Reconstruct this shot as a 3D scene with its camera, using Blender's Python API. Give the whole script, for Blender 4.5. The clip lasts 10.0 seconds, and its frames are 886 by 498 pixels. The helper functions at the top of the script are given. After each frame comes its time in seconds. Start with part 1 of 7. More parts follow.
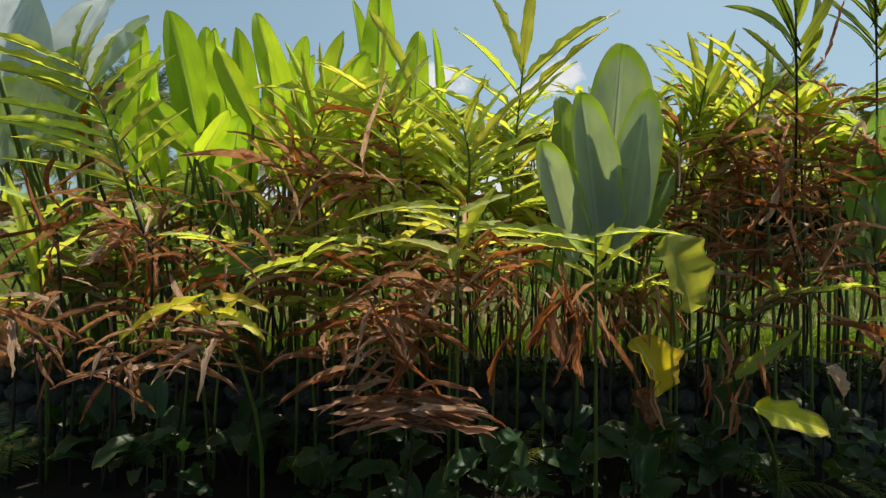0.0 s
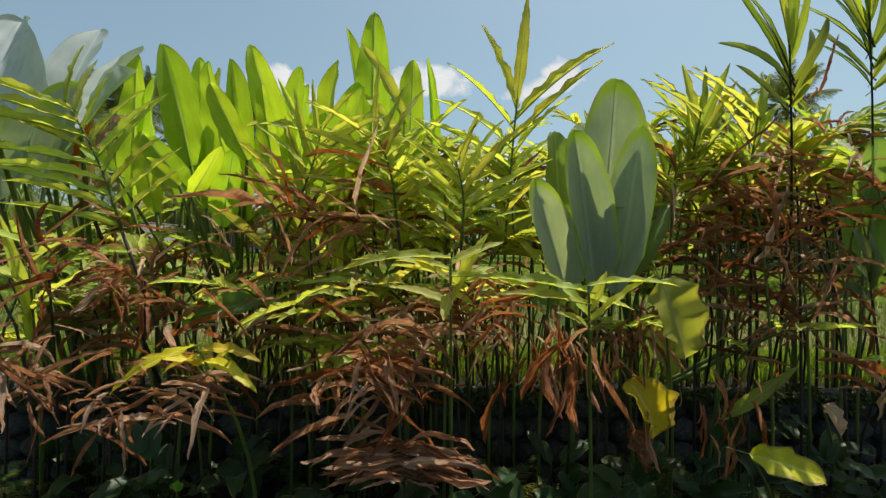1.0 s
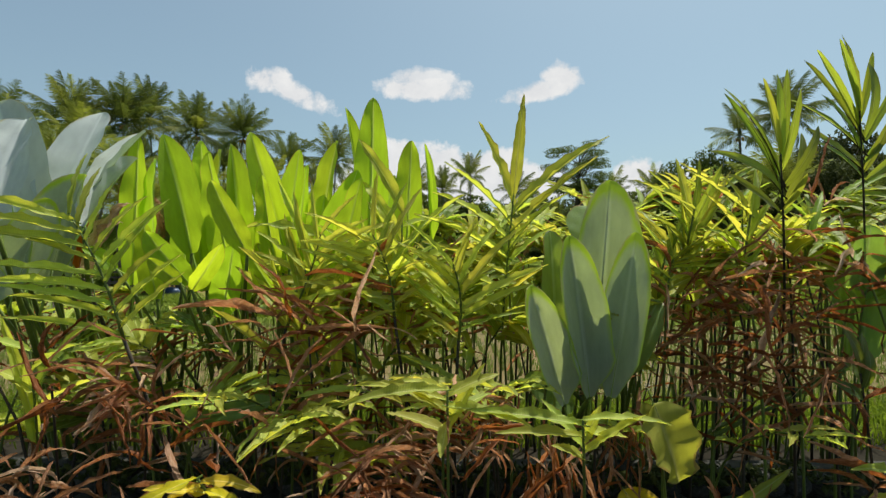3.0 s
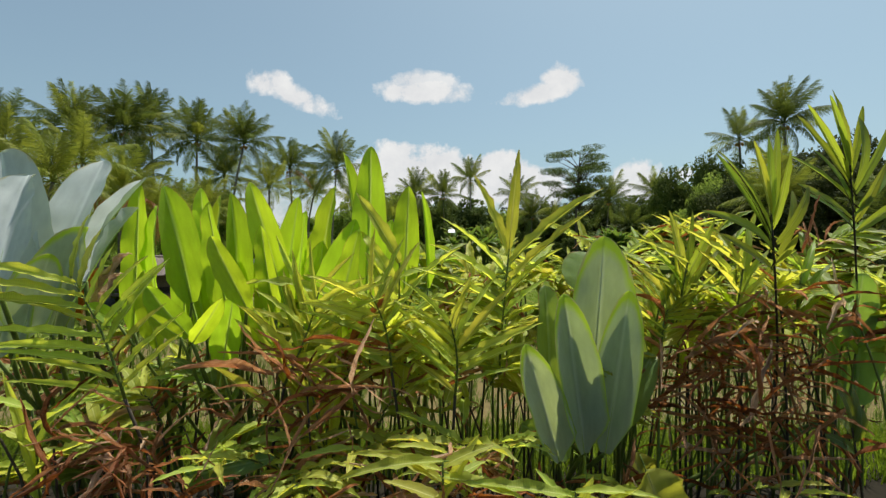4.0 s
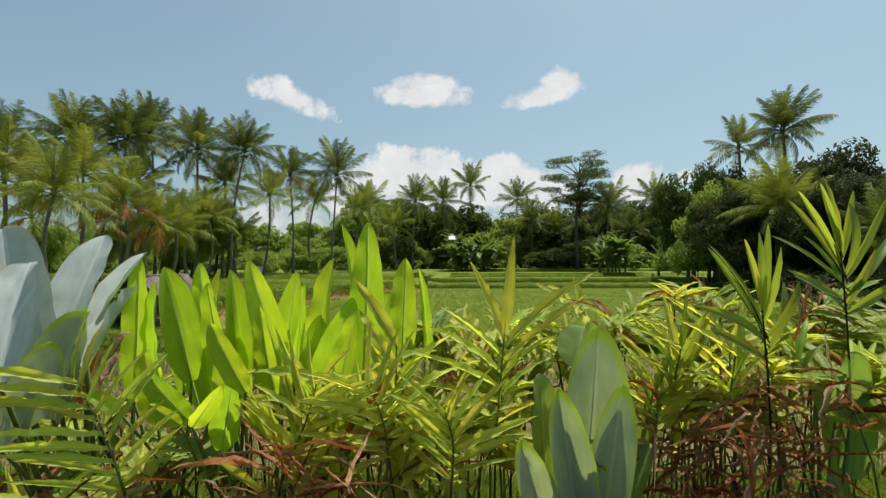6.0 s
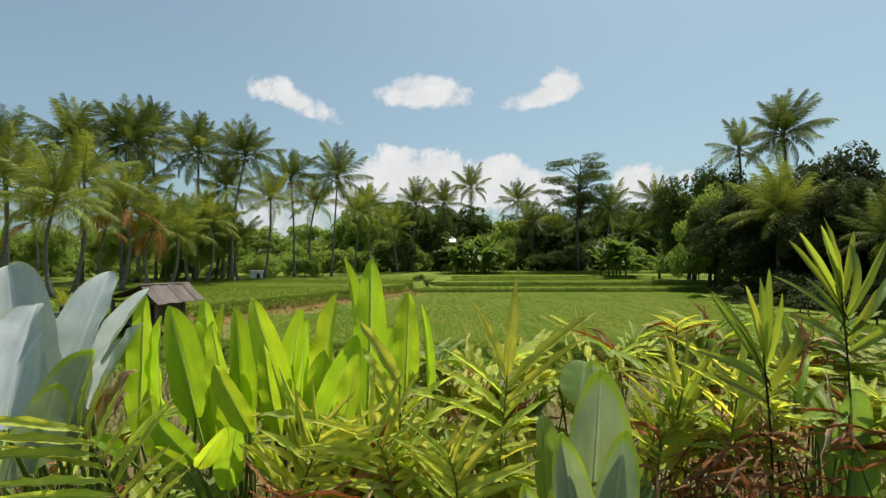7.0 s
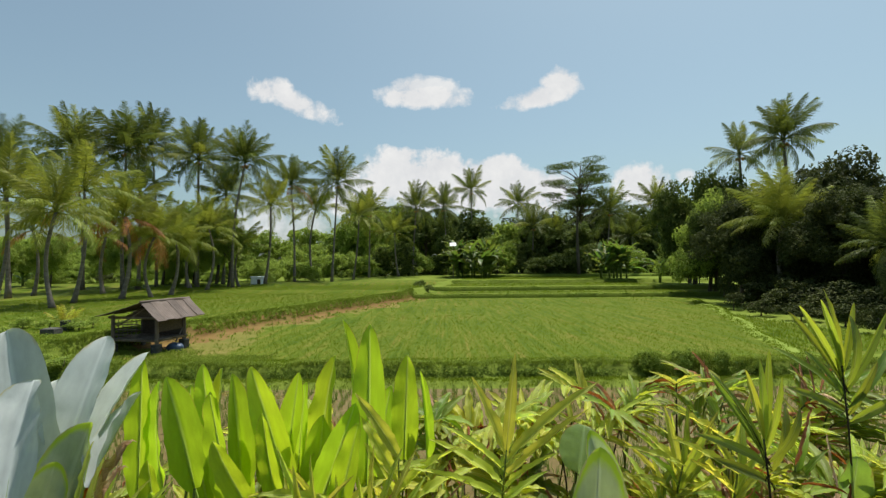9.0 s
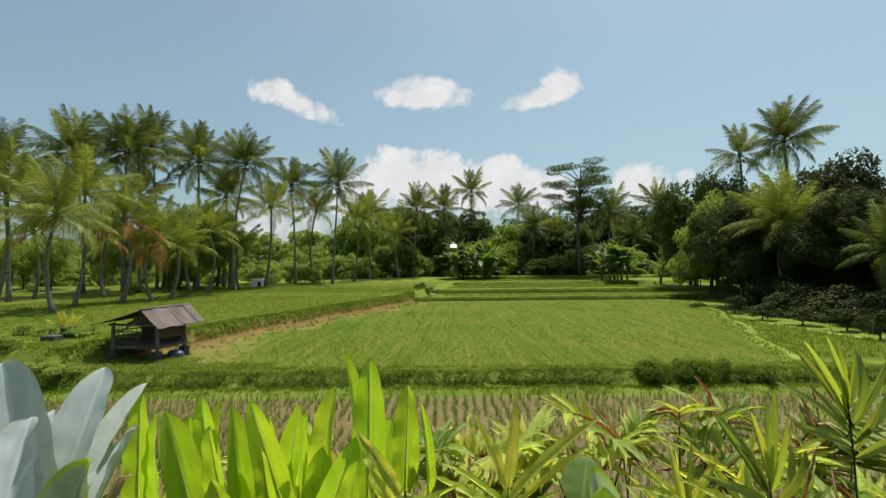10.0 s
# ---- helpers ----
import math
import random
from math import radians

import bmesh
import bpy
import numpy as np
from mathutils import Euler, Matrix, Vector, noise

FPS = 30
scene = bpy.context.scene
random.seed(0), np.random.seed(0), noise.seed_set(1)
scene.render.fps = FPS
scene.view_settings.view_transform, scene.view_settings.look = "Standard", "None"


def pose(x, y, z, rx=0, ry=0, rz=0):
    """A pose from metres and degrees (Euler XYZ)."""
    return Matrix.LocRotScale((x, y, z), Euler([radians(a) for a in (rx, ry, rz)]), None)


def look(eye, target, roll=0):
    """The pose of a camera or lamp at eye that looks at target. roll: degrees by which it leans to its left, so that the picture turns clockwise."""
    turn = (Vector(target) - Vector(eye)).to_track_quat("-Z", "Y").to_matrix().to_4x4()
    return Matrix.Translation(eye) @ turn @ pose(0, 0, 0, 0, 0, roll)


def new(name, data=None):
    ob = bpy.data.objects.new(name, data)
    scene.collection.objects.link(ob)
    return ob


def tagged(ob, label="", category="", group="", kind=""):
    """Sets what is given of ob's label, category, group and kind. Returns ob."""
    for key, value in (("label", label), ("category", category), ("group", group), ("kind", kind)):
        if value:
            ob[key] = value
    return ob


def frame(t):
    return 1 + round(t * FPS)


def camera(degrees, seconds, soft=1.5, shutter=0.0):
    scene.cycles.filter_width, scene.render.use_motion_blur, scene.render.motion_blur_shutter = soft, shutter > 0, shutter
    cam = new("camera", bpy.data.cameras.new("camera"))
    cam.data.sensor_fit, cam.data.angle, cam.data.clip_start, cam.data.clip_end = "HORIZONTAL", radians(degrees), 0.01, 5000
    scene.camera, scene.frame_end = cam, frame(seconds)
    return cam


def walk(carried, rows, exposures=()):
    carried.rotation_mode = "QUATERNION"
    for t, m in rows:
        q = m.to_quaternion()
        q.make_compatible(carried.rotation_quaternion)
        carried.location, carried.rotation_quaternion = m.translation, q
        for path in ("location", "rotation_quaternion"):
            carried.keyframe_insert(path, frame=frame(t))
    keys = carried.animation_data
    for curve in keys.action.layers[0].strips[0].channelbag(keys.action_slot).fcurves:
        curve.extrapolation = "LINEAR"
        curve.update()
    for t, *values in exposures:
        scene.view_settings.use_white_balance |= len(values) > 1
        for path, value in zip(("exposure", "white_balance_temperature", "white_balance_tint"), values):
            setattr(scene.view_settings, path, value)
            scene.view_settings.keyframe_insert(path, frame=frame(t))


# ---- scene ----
cam = camera(84.0, 10.0, soft=1.35)
ROWS = [
    (0.0, -0.075, 0.097, 1.600, -0.15, 0.40, -0.73),
    (0.5, -0.062, 0.102, 1.659, -0.11, 0.48, -0.64),
    (1.0, -0.039, 0.107, 1.818, -0.10, 0.62, -0.44),
    (1.5, -0.033, 0.105, 1.989, -0.09, 0.72, -0.29),
    (2.0, -0.040, 0.102, 2.135, -0.10, 0.79, -0.28),
    (2.5, -0.037, 0.082, 2.270, -0.16, 0.86, -0.35),
    (4.0, -0.004, 0.003, 2.774, -0.07, 1.25, -0.16),
    (4.5, 0.015, -0.016, 2.922, -0.04, 1.36, -0.02),
    (5.0, 0.029, -0.029, 3.064, -0.04, 1.45, 0.01),
    (5.5, 0.033, -0.038, 3.199, -0.01, 1.53, 0.01),
    (7.0, 0.010, -0.087, 3.622, 0.08, 1.71, 0.14),
    (7.5, 0.017, -0.073, 3.739, 0.09, 1.76, 0.24),
    (8.0, 0.041, -0.055, 3.863, 0.09, 1.79, 0.32),
    (8.5, 0.048, -0.073, 4.004, 0.10, 1.79, 0.39),
    (9.0, 0.031, -0.089, 4.135, 0.15, 1.78, 0.47),
    (9.5, 0.036, -0.078, 4.255, 0.15, 1.78, 0.51),
    (10.0, 0.030, -0.060, 4.378, 0.21, 1.80, 0.56),
]
walk(cam, [(t, pose(x, y, z, 90 + pitch, roll, yaw)) for t, x, y, z, yaw, pitch, roll in ROWS], ((0.0, 0.36), (10.0, 0.36)))

# ---- light: hazy tropical midday, sun high ahead and to the right ----
SUN_AZ, SUN_EL = radians(40), radians(72)
world = bpy.data.worlds.new("sky")
scene.world = world
world.use_nodes = True
wn, wl = world.node_tree.nodes, world.node_tree.links
wn.clear()


def wmath(op, a, b=None, c=None, clamp=False):
    n = wn.new("ShaderNodeMath")
    n.operation, n.use_clamp = op, clamp
    for i, v in enumerate((a, b, c)):
        if v is None:
            continue
        if isinstance(v, (int, float)):
            n.inputs[i].default_value = v
        else:
            wl.new(v, n.inputs[i])
    return n.outputs[0]


w_sky = wn.new("ShaderNodeTexSky")
w_sky.sky_type = "NISHITA"
w_sky.sun_disc = False
w_sky.sun_elevation, w_sky.sun_rotation = SUN_EL, SUN_AZ
w_sky.altitude, w_sky.air_density, w_sky.dust_density, w_sky.ozone_density = 300, 1.0, 3.6, 1.8
w_co = wn.new("ShaderNodeTexCoord")
w_sep = wn.new("ShaderNodeSeparateXYZ")
wl.new(w_co.outputs["Generated"], w_sep.inputs[0])
w_y = wmath("MAXIMUM", w_sep.outputs[1], 0.001)
w_u, w_v = wmath("DIVIDE", w_sep.outputs[0], w_y), wmath("DIVIDE", w_sep.outputs[2], w_y)
w_comb = wn.new("ShaderNodeCombineXYZ")
wl.new(w_u, w_comb.inputs[0]), wl.new(w_v, w_comb.inputs[1])


def wnoise(scale, detail, rough, offset):
    m = wn.new("ShaderNodeMapping")
    m.inputs["Location"].default_value = (offset, offset * 0.7, offset)
    wl.new(w_comb.outputs[0], m.inputs[0])
    n = wn.new("ShaderNodeTexNoise")
    n.inputs["Scale"].default_value, n.inputs["Detail"].default_value, n.inputs["Roughness"].default_value = scale, detail, rough
    wl.new(m.outputs[0], n.inputs["Vector"])
    return n.outputs["Fac"]


w_billow, w_fray = wnoise(13.0, 8, 0.66, 3.1), wnoise(34.0, 6, 0.6, 8.4)
w_edge = wmath("ADD", wmath("MULTIPLY", wmath("SUBTRACT", w_billow, 0.5), 2.8), wmath("MULTIPLY", wmath("SUBTRACT", w_fray, 0.5), 1.5))


def cloud(u, v, ru, rv, lean, flat, soft, strength):
    """The cover of one cumulus, centre and half sizes in slopes; flat squares off its base."""
    du, dv = wmath("SUBTRACT", w_u, u), wmath("SUBTRACT", w_v, v)
    dv = wmath("SUBTRACT", dv, wmath("MULTIPLY", du, lean))
    low = wmath("MULTIPLY", wmath("MINIMUM", dv, 0.0), flat)
    high = wmath("MAXIMUM", dv, 0.0)
    d2 = wmath("ADD", wmath("POWER", wmath("ABSOLUTE", wmath("DIVIDE", du, ru)), 2.0), wmath("POWER", wmath("ABSOLUTE", wmath("DIVIDE", wmath("ADD", low, high), rv)), 2.0))
    body = wmath("ADD", wmath("SUBTRACT", 1.0, d2), w_edge)
    return wmath("MULTIPLY", wmath("DIVIDE", body, soft, clamp=True), strength)


w_cover = None
for spec in (
    (-0.3096, 0.3354, 0.0873, 0.0322, -0.42, 1.30, 0.70, 1.00),
    (-0.3538, 0.3582, 0.0482, 0.0322, 0.00, 1.20, 0.70, 1.00),
    (-0.0424, 0.3418, 0.1011, 0.0322, -0.05, 1.30, 0.70, 1.00),
    (-0.0573, 0.3643, 0.0528, 0.0276, 0.00, 1.20, 0.70, 0.90),
    (-0.0168, 0.3521, 0.0528, 0.0322, 0.00, 1.20, 0.70, 0.90),
    (0.2011, 0.3414, 0.0919, 0.0287, 0.20, 1.30, 0.70, 1.00),
    (0.2409, 0.3668, 0.0505, 0.0390, 0.00, 1.20, 0.70, 1.00),
    (-0.0531, 0.1693, 0.1378, 0.0712, 0.00, 1.00, 0.50, 1.00),
    (0.0853, 0.1609, 0.1608, 0.0643, -0.10, 1.00, 0.50, 1.00),
    (-0.0875, 0.1976, 0.0528, 0.0459, 0.00, 1.00, 0.50, 1.00),
    (-0.0067, 0.1944, 0.0689, 0.0413, 0.00, 1.00, 0.50, 1.00),
    (0.1086, 0.1839, 0.0804, 0.0413, 0.00, 1.00, 0.50, 1.00),
    (0.1658, 0.1485, 0.1034, 0.0528, 0.00, 1.00, 0.50, 1.00),
    (0.0506, 0.1532, 0.1378, 0.0574, 0.00, 1.00, 0.50, 1.00),
    (-0.1687, 0.1381, 0.1034, 0.0528, 0.00, 1.00, 0.80, 0.90),
    (0.4077, 0.1576, 0.0689, 0.0482, 0.00, 1.00, 0.60, 1.00),
    (0.4909, 0.1752, 0.0230, 0.0161, 0.00, 1.00, 0.80, 0.80),
    (-0.3535, 0.0937, 0.1263, 0.0632, 0.00, 0.80, 1.20, 0.75),
    (-0.5612, 0.0612, 0.1838, 0.0459, 0.00, 0.80, 1.40, 0.60),
):
    one = cloud(*spec)
    w_cover = one if w_cover is None else wmath("MAXIMUM", w_cover, one)
w_cover = wmath("MULTIPLY", w_cover, wmath("GREATER_THAN", w_sep.outputs[1], 0.01))
w_cmix = wn.new("ShaderNodeMix")
w_cmix.data_type = "RGBA"
w_white = wn.new("ShaderNodeMix")
w_white.data_type = "RGBA"
w_white.inputs[6].default_value, w_white.inputs[7].default_value = (4.6, 4.75, 5.0, 1), (6.4, 6.4, 6.3, 1)
wl.new(wmath("ADD", wmath("MULTIPLY", w_billow, 1.8), -0.35, clamp=True), w_white.inputs[0])
wl.new(w_cover, w_cmix.inputs[0])
w_tone = wn.new("ShaderNodeHueSaturation")
w_tone.inputs["Saturation"].default_value, w_tone.inputs["Value"].default_value = 0.78, 0.97
wl.new(w_sky.outputs[0], w_tone.inputs["Color"])
w_cyan = wn.new("ShaderNodeMix")
w_cyan.data_type, w_cyan.blend_type = "RGBA", "MULTIPLY"
w_cyan.inputs[0].default_value, w_cyan.inputs[7].default_value = 1.0, (0.84, 1.0, 0.94, 1)
wl.new(w_tone.outputs[0], w_cyan.inputs[6])
wl.new(w_cyan.outputs[2], w_cmix.inputs[6]), wl.new(w_white.outputs[2], w_cmix.inputs[7])
w_bg = wn.new("ShaderNodeBackground")
w_bg.inputs["Strength"].default_value = 0.107
wl.new(w_cmix.outputs[2], w_bg.inputs["Color"])
w_out = wn.new("ShaderNodeOutputWorld")
wl.new(w_bg.outputs[0], w_out.inputs["Surface"])

sun_data = bpy.data.lights.new("sun", "SUN")
sun_data.energy, sun_data.angle, sun_data.color = 4.4, radians(0.53), (1.0, 0.94, 0.84)
sun = new("sun", sun_data)
sun.matrix_world = look((0, 0, 60), Vector((0, 0, 60)) - Vector((math.sin(SUN_AZ) * math.cos(SUN_EL), math.cos(SUN_AZ) * math.cos(SUN_EL), math.sin(SUN_EL))))


# ---- materials ----
class Nodes:
    """A small builder for node materials."""

    def __init__(self, name):
        self.mat = bpy.data.materials.new(name)
        self.mat.use_nodes = True
        self.n, self.l = self.mat.node_tree.nodes, self.mat.node_tree.links
        self.n.clear()
        self.out = self.n.new("ShaderNodeOutputMaterial")

    def put(self, socket, v):
        if isinstance(v, bpy.types.NodeSocket):
            self.l.new(v, socket)
        else:
            socket.default_value = (*v, 1) if isinstance(v, tuple) and len(v) == 3 and socket.type == "RGBA" else v

    def math(self, op, a, b=0.0, clamp=False):
        n = self.n.new("ShaderNodeMath")
        n.operation, n.use_clamp = op, clamp
        self.put(n.inputs[0], a), self.put(n.inputs[1], b)
        return n.outputs[0]

    def coord(self, kind="Object", scale=(1, 1, 1)):
        c, m = self.n.new("ShaderNodeTexCoord"), self.n.new("ShaderNodeMapping")
        m.inputs["Scale"].default_value = scale
        self.l.new(c.outputs[kind], m.inputs[0])
        return m.outputs[0]

    def sep(self, vec):
        n = self.n.new("ShaderNodeSeparateXYZ")
        self.l.new(vec, n.inputs[0])
        return n.outputs

    def noise(self, vec, scale, detail=4, rough=0.55):
        n = self.n.new("ShaderNodeTexNoise")
        n.inputs["Scale"].default_value, n.inputs["Detail"].default_value, n.inputs["Roughness"].default_value = scale, detail, rough
        self.l.new(vec, n.inputs["Vector"])
        return n.outputs["Fac"]

    def wave(self, vec, scale, distort=1.0, axis="Y"):
        n = self.n.new("ShaderNodeTexWave")
        n.bands_direction = axis
        n.inputs["Scale"].default_value, n.inputs["Distortion"].default_value, n.inputs["Detail"].default_value = scale, distort, 2
        self.l.new(vec, n.inputs["Vector"])
        return n.outputs["Fac"]

    def ramp(self, fac, *stops):
        n = self.n.new("ShaderNodeValToRGB")
        el = n.color_ramp.elements
        while len(el) < len(stops):
            el.new(0.5)
        for e, (p, c) in zip(el, stops):
            e.position, e.color = p, (*c, 1)
        self.put(n.inputs[0], fac)
        return n.outputs[0]

    def mix(self, fac, a, b, mode="MIX"):
        n = self.n.new("ShaderNodeMix")
        n.data_type, n.blend_type = "RGBA", mode
        self.put(n.inputs[0], fac), self.put(n.inputs[6], a), self.put(n.inputs[7], b)
        return n.outputs[2]

    def hsv(self, col, h=0.5, s=1.0, v=1.0):
        n = self.n.new("ShaderNodeHueSaturation")
        self.put(n.inputs["Hue"], h), self.put(n.inputs["Saturation"], s), self.put(n.inputs["Value"], v), self.put(n.inputs["Color"], col)
        return n.outputs[0]

    def chance(self):
        return self.n.new("ShaderNodeObjectInfo").outputs["Random"]

    def island(self):
        return self.n.new("ShaderNodeNewGeometry").outputs["Random Per Island"]

    def bump(self, height, strength=0.3, dist=0.01):
        n = self.n.new("ShaderNodeBump")
        n.inputs["Strength"].default_value, n.inputs["Distance"].default_value = strength, dist
        self.l.new(height, n.inputs["Height"])
        return n.outputs[0]

    def bsdf(self, col, rough=0.6, bump=None, spec=0.5, metal=0.0):
        n = self.n.new("ShaderNodeBsdfPrincipled")
        self.put(n.inputs["Base Color"], col), self.put(n.inputs["Roughness"], rough)
        n.inputs["Specular IOR Level"].default_value, n.inputs["Metallic"].default_value = spec, metal
        if bump is not None:
            self.l.new(bump, n.inputs["Normal"])
        return n.outputs[0]

    def leafy(self, col, through_col, share, rough=0.45, bump=None, spec=0.4):
        """Thin leaf: gloss and colour on the lit side, light passing through to the other."""
        t, m = self.n.new("ShaderNodeBsdfTranslucent"), self.n.new("ShaderNodeMixShader")
        self.put(t.inputs["Color"], through_col)
        if bump is not None:
            self.l.new(bump, t.inputs["Normal"])
        m.inputs[0].default_value = share
        self.l.new(self.bsdf(col, rough, bump, spec), m.inputs[1]), self.l.new(t.outputs[0], m.inputs[2])
        return m.outputs[0]

    def done(self, shader):
        self.l.new(shader, self.out.inputs["Surface"])
        return self.mat


def leaf_material(name, top, through_col, share=0.5, rough=0.42, veins=26.0, vein_depth=0.25, hue=0.03, val=0.35, dry=(0.30, 0.20, 0.05), dry_amount=0.18, spec=0.4, fine=2.0, relief=0.14, rim=None):
    k = Nodes(name)
    uv, ob, r = k.coord("UV"), k.coord("Object"), k.chance()
    vein = k.wave(uv, veins, 0.6, "Y")
    rib = k.math("SUBTRACT", 1.0, k.math("MULTIPLY", k.math("ABSOLUTE", k.math("SUBTRACT", k.sep(uv)[0], 0.5)), 16.0), clamp=True)
    blotch = k.noise(ob, 7.0, 5, 0.6)
    grain = k.noise(uv, 60.0, 3)
    h = k.math("ADD", 0.5 - hue / 2, k.math("MULTIPLY", r, hue))
    v = k.math("ADD", 1.0 - val / 2, k.math("ADD", k.math("MULTIPLY", k.math("FRACT", k.math("MULTIPLY", r, 17.3)), val), k.math("MULTIPLY", k.math("SUBTRACT", blotch, 0.5), 0.5)))
    tone = k.math("SUBTRACT", 1.0, k.math("MULTIPLY", vein, vein_depth * 0.3))
    edge = k.math("MULTIPLY", k.math("ABSOLUTE", k.math("SUBTRACT", k.sep(uv)[0], 0.5)), 2.0)
    tip = k.math("POWER", k.sep(uv)[1], 3.0)
    sere = k.math("MULTIPLY", k.math("SUBTRACT", k.math("ADD", k.math("ADD", k.math("MULTIPLY", k.math("POWER", edge, 4.0), 0.45), k.math("MULTIPLY", tip, 0.3)), k.math("MULTIPLY", blotch, 0.9)), 1.0 - dry_amount), 6.0, clamp=True)

    def tint(c):
        base = k.hsv(c, h, 1.0, k.math("MULTIPLY", v, tone))
        base = k.mix(k.math("MULTIPLY", rib, 0.45), base, k.hsv(c, 0.48, 0.75, 1.7))
        # rim: margin and tip coloured as if the sun shone through
        if rim is not None:
            base = k.mix(k.math("MULTIPLY", k.math("SUBTRACT", k.math("ADD", k.math("MULTIPLY", k.math("POWER", edge, 3.0), 0.55), k.math("ADD", k.math("MULTIPLY", k.math("POWER", k.sep(uv)[1], 7.0), 0.75), k.math("MULTIPLY", blotch, 0.3))), 0.50), 5.0, clamp=True), base, rim)
        return k.mix(k.math("MULTIPLY", sere, 0.85), base, dry)

    b = k.bump(k.math("ADD", vein, k.math("MULTIPLY", grain, 0.35)), relief, 0.003 * fine)
    return k.done(k.leafy(tint(top), tint(through_col), share, rough, b, spec))



M_HELI = leaf_material("heliconia_leaf", (0.22, 0.34, 0.025), (0.61, 0.80, 0.03), 0.58, 0.5, 30, 0.08, 0.03, 0.45, dry=(0.40, 0.36, 0.05), dry_amount=0.08, spec=0.3, fine=0.7)
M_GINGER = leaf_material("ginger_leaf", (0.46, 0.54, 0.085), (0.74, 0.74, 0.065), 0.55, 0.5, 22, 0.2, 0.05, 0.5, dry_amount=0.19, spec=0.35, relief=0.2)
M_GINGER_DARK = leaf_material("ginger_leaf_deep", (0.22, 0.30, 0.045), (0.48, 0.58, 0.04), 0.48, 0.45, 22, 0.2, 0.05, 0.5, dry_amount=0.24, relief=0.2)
M_YELLOW = leaf_material("yellowing_leaf", (0.74, 0.64, 0.03), (0.95, 0.82, 0.02), 0.5, 0.45, 24, 0.2, 0.04, 0.35, dry_amount=0.34)
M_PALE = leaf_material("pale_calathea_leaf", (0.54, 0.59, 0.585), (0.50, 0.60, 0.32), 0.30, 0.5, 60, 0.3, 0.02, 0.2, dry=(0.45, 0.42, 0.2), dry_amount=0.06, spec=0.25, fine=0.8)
# shaded copy of the pale leaf, with a painted sun-through glow on its rim
M_PALE_SHADE = leaf_material("shaded_calathea_leaf", (0.36, 0.41, 0.37), (0.50, 0.62, 0.20), 0.45, 0.5, 60, 0.25, 0.02, 0.25, dry=(0.45, 0.42, 0.2), dry_amount=0.08, spec=0.25, fine=0.8, rim=(0.42, 0.58, 0.04))
M_PALE_GREEN = leaf_material("calathea_leaf_green", (0.16, 0.28, 0.09), (0.42, 0.60, 0.06), 0.5, 0.45, 50, 0.12, 0.03, 0.3, dry_amount=0.12)
M_CORDY = leaf_material("cordyline_leaf", (0.11, 0.17, 0.035), (0.36, 0.44, 0.03), 0.45, 0.42, 0.7, 0.02, 0.05, 0.5, dry_amount=0.16, spec=0.5)
M_CORDY_YELLOW = leaf_material("young_cordyline_leaf", (0.30, 0.40, 0.045), (0.64, 0.72, 0.05), 0.55, 0.42, 0.7, 0.02, 0.05, 0.4, dry_amount=0.14, spec=0.45)
# near-black leaf: the shade at the wall foot is in its colour
M_SHADE = leaf_material("shaded_leaf", (0.026, 0.055, 0.014), (0.07, 0.14, 0.014), 0.3, 0.38, 18, 0.3, 0.05, 0.6, dry_amount=0.12, spec=0.3)
M_FERN = leaf_material("fern_leaf", (0.10, 0.20, 0.04), (0.25, 0.42, 0.04), 0.45, 0.4, 10, 0.1, 0.04, 0.4)
M_OLIVE = leaf_material("olive_yellow_leaf", (0.30, 0.31, 0.05), (0.60, 0.60, 0.05), 0.5, 0.5, 40, 0.2, 0.03, 0.3, dry_amount=0.2, spec=0.25)
M_BANANA = leaf_material("banana_leaf", (0.075, 0.13, 0.03), (0.17, 0.28, 0.03), 0.38, 0.45, 40, 0.2, 0.04, 0.5)
M_ORANGE = leaf_material("orange_bract", (0.60, 0.20, 0.02), (0.75, 0.25, 0.02), 0.4, 0.5, 20, 0.2, 0.03, 0.3)


def dead_material(name, a, b, c):
    k = Nodes(name)
    uv, ob, r = k.coord("UV"), k.coord("Object"), k.chance()
    fibre = k.wave(uv, 9.0, 3.0, "X")
    col = k.ramp(k.math("ADD", k.math("MULTIPLY", k.noise(ob, 9.0, 6, 0.65), 0.7), k.math("MULTIPLY", r, 0.42)), (0.25, a), (0.55, b), (0.85, c))
    col = k.mix(k.math("MULTIPLY", fibre, 0.45), col, k.hsv(col, 0.5, 1.0, 0.45))
    return k.done(k.leafy(col, k.hsv(col, 0.5, 1.15, 1.15), 0.47, 0.7, k.bump(fibre, 0.6, 0.006), 0.2))


M_DEAD = dead_material("dry_leaf", (0.15, 0.055, 0.024), (0.64, 0.34, 0.185), (0.96, 0.74, 0.55))
M_DEAD_RED = dead_material("rusty_dry_leaf", (0.14, 0.045, 0.02), (0.54, 0.22, 0.10), (0.93, 0.56, 0.35))


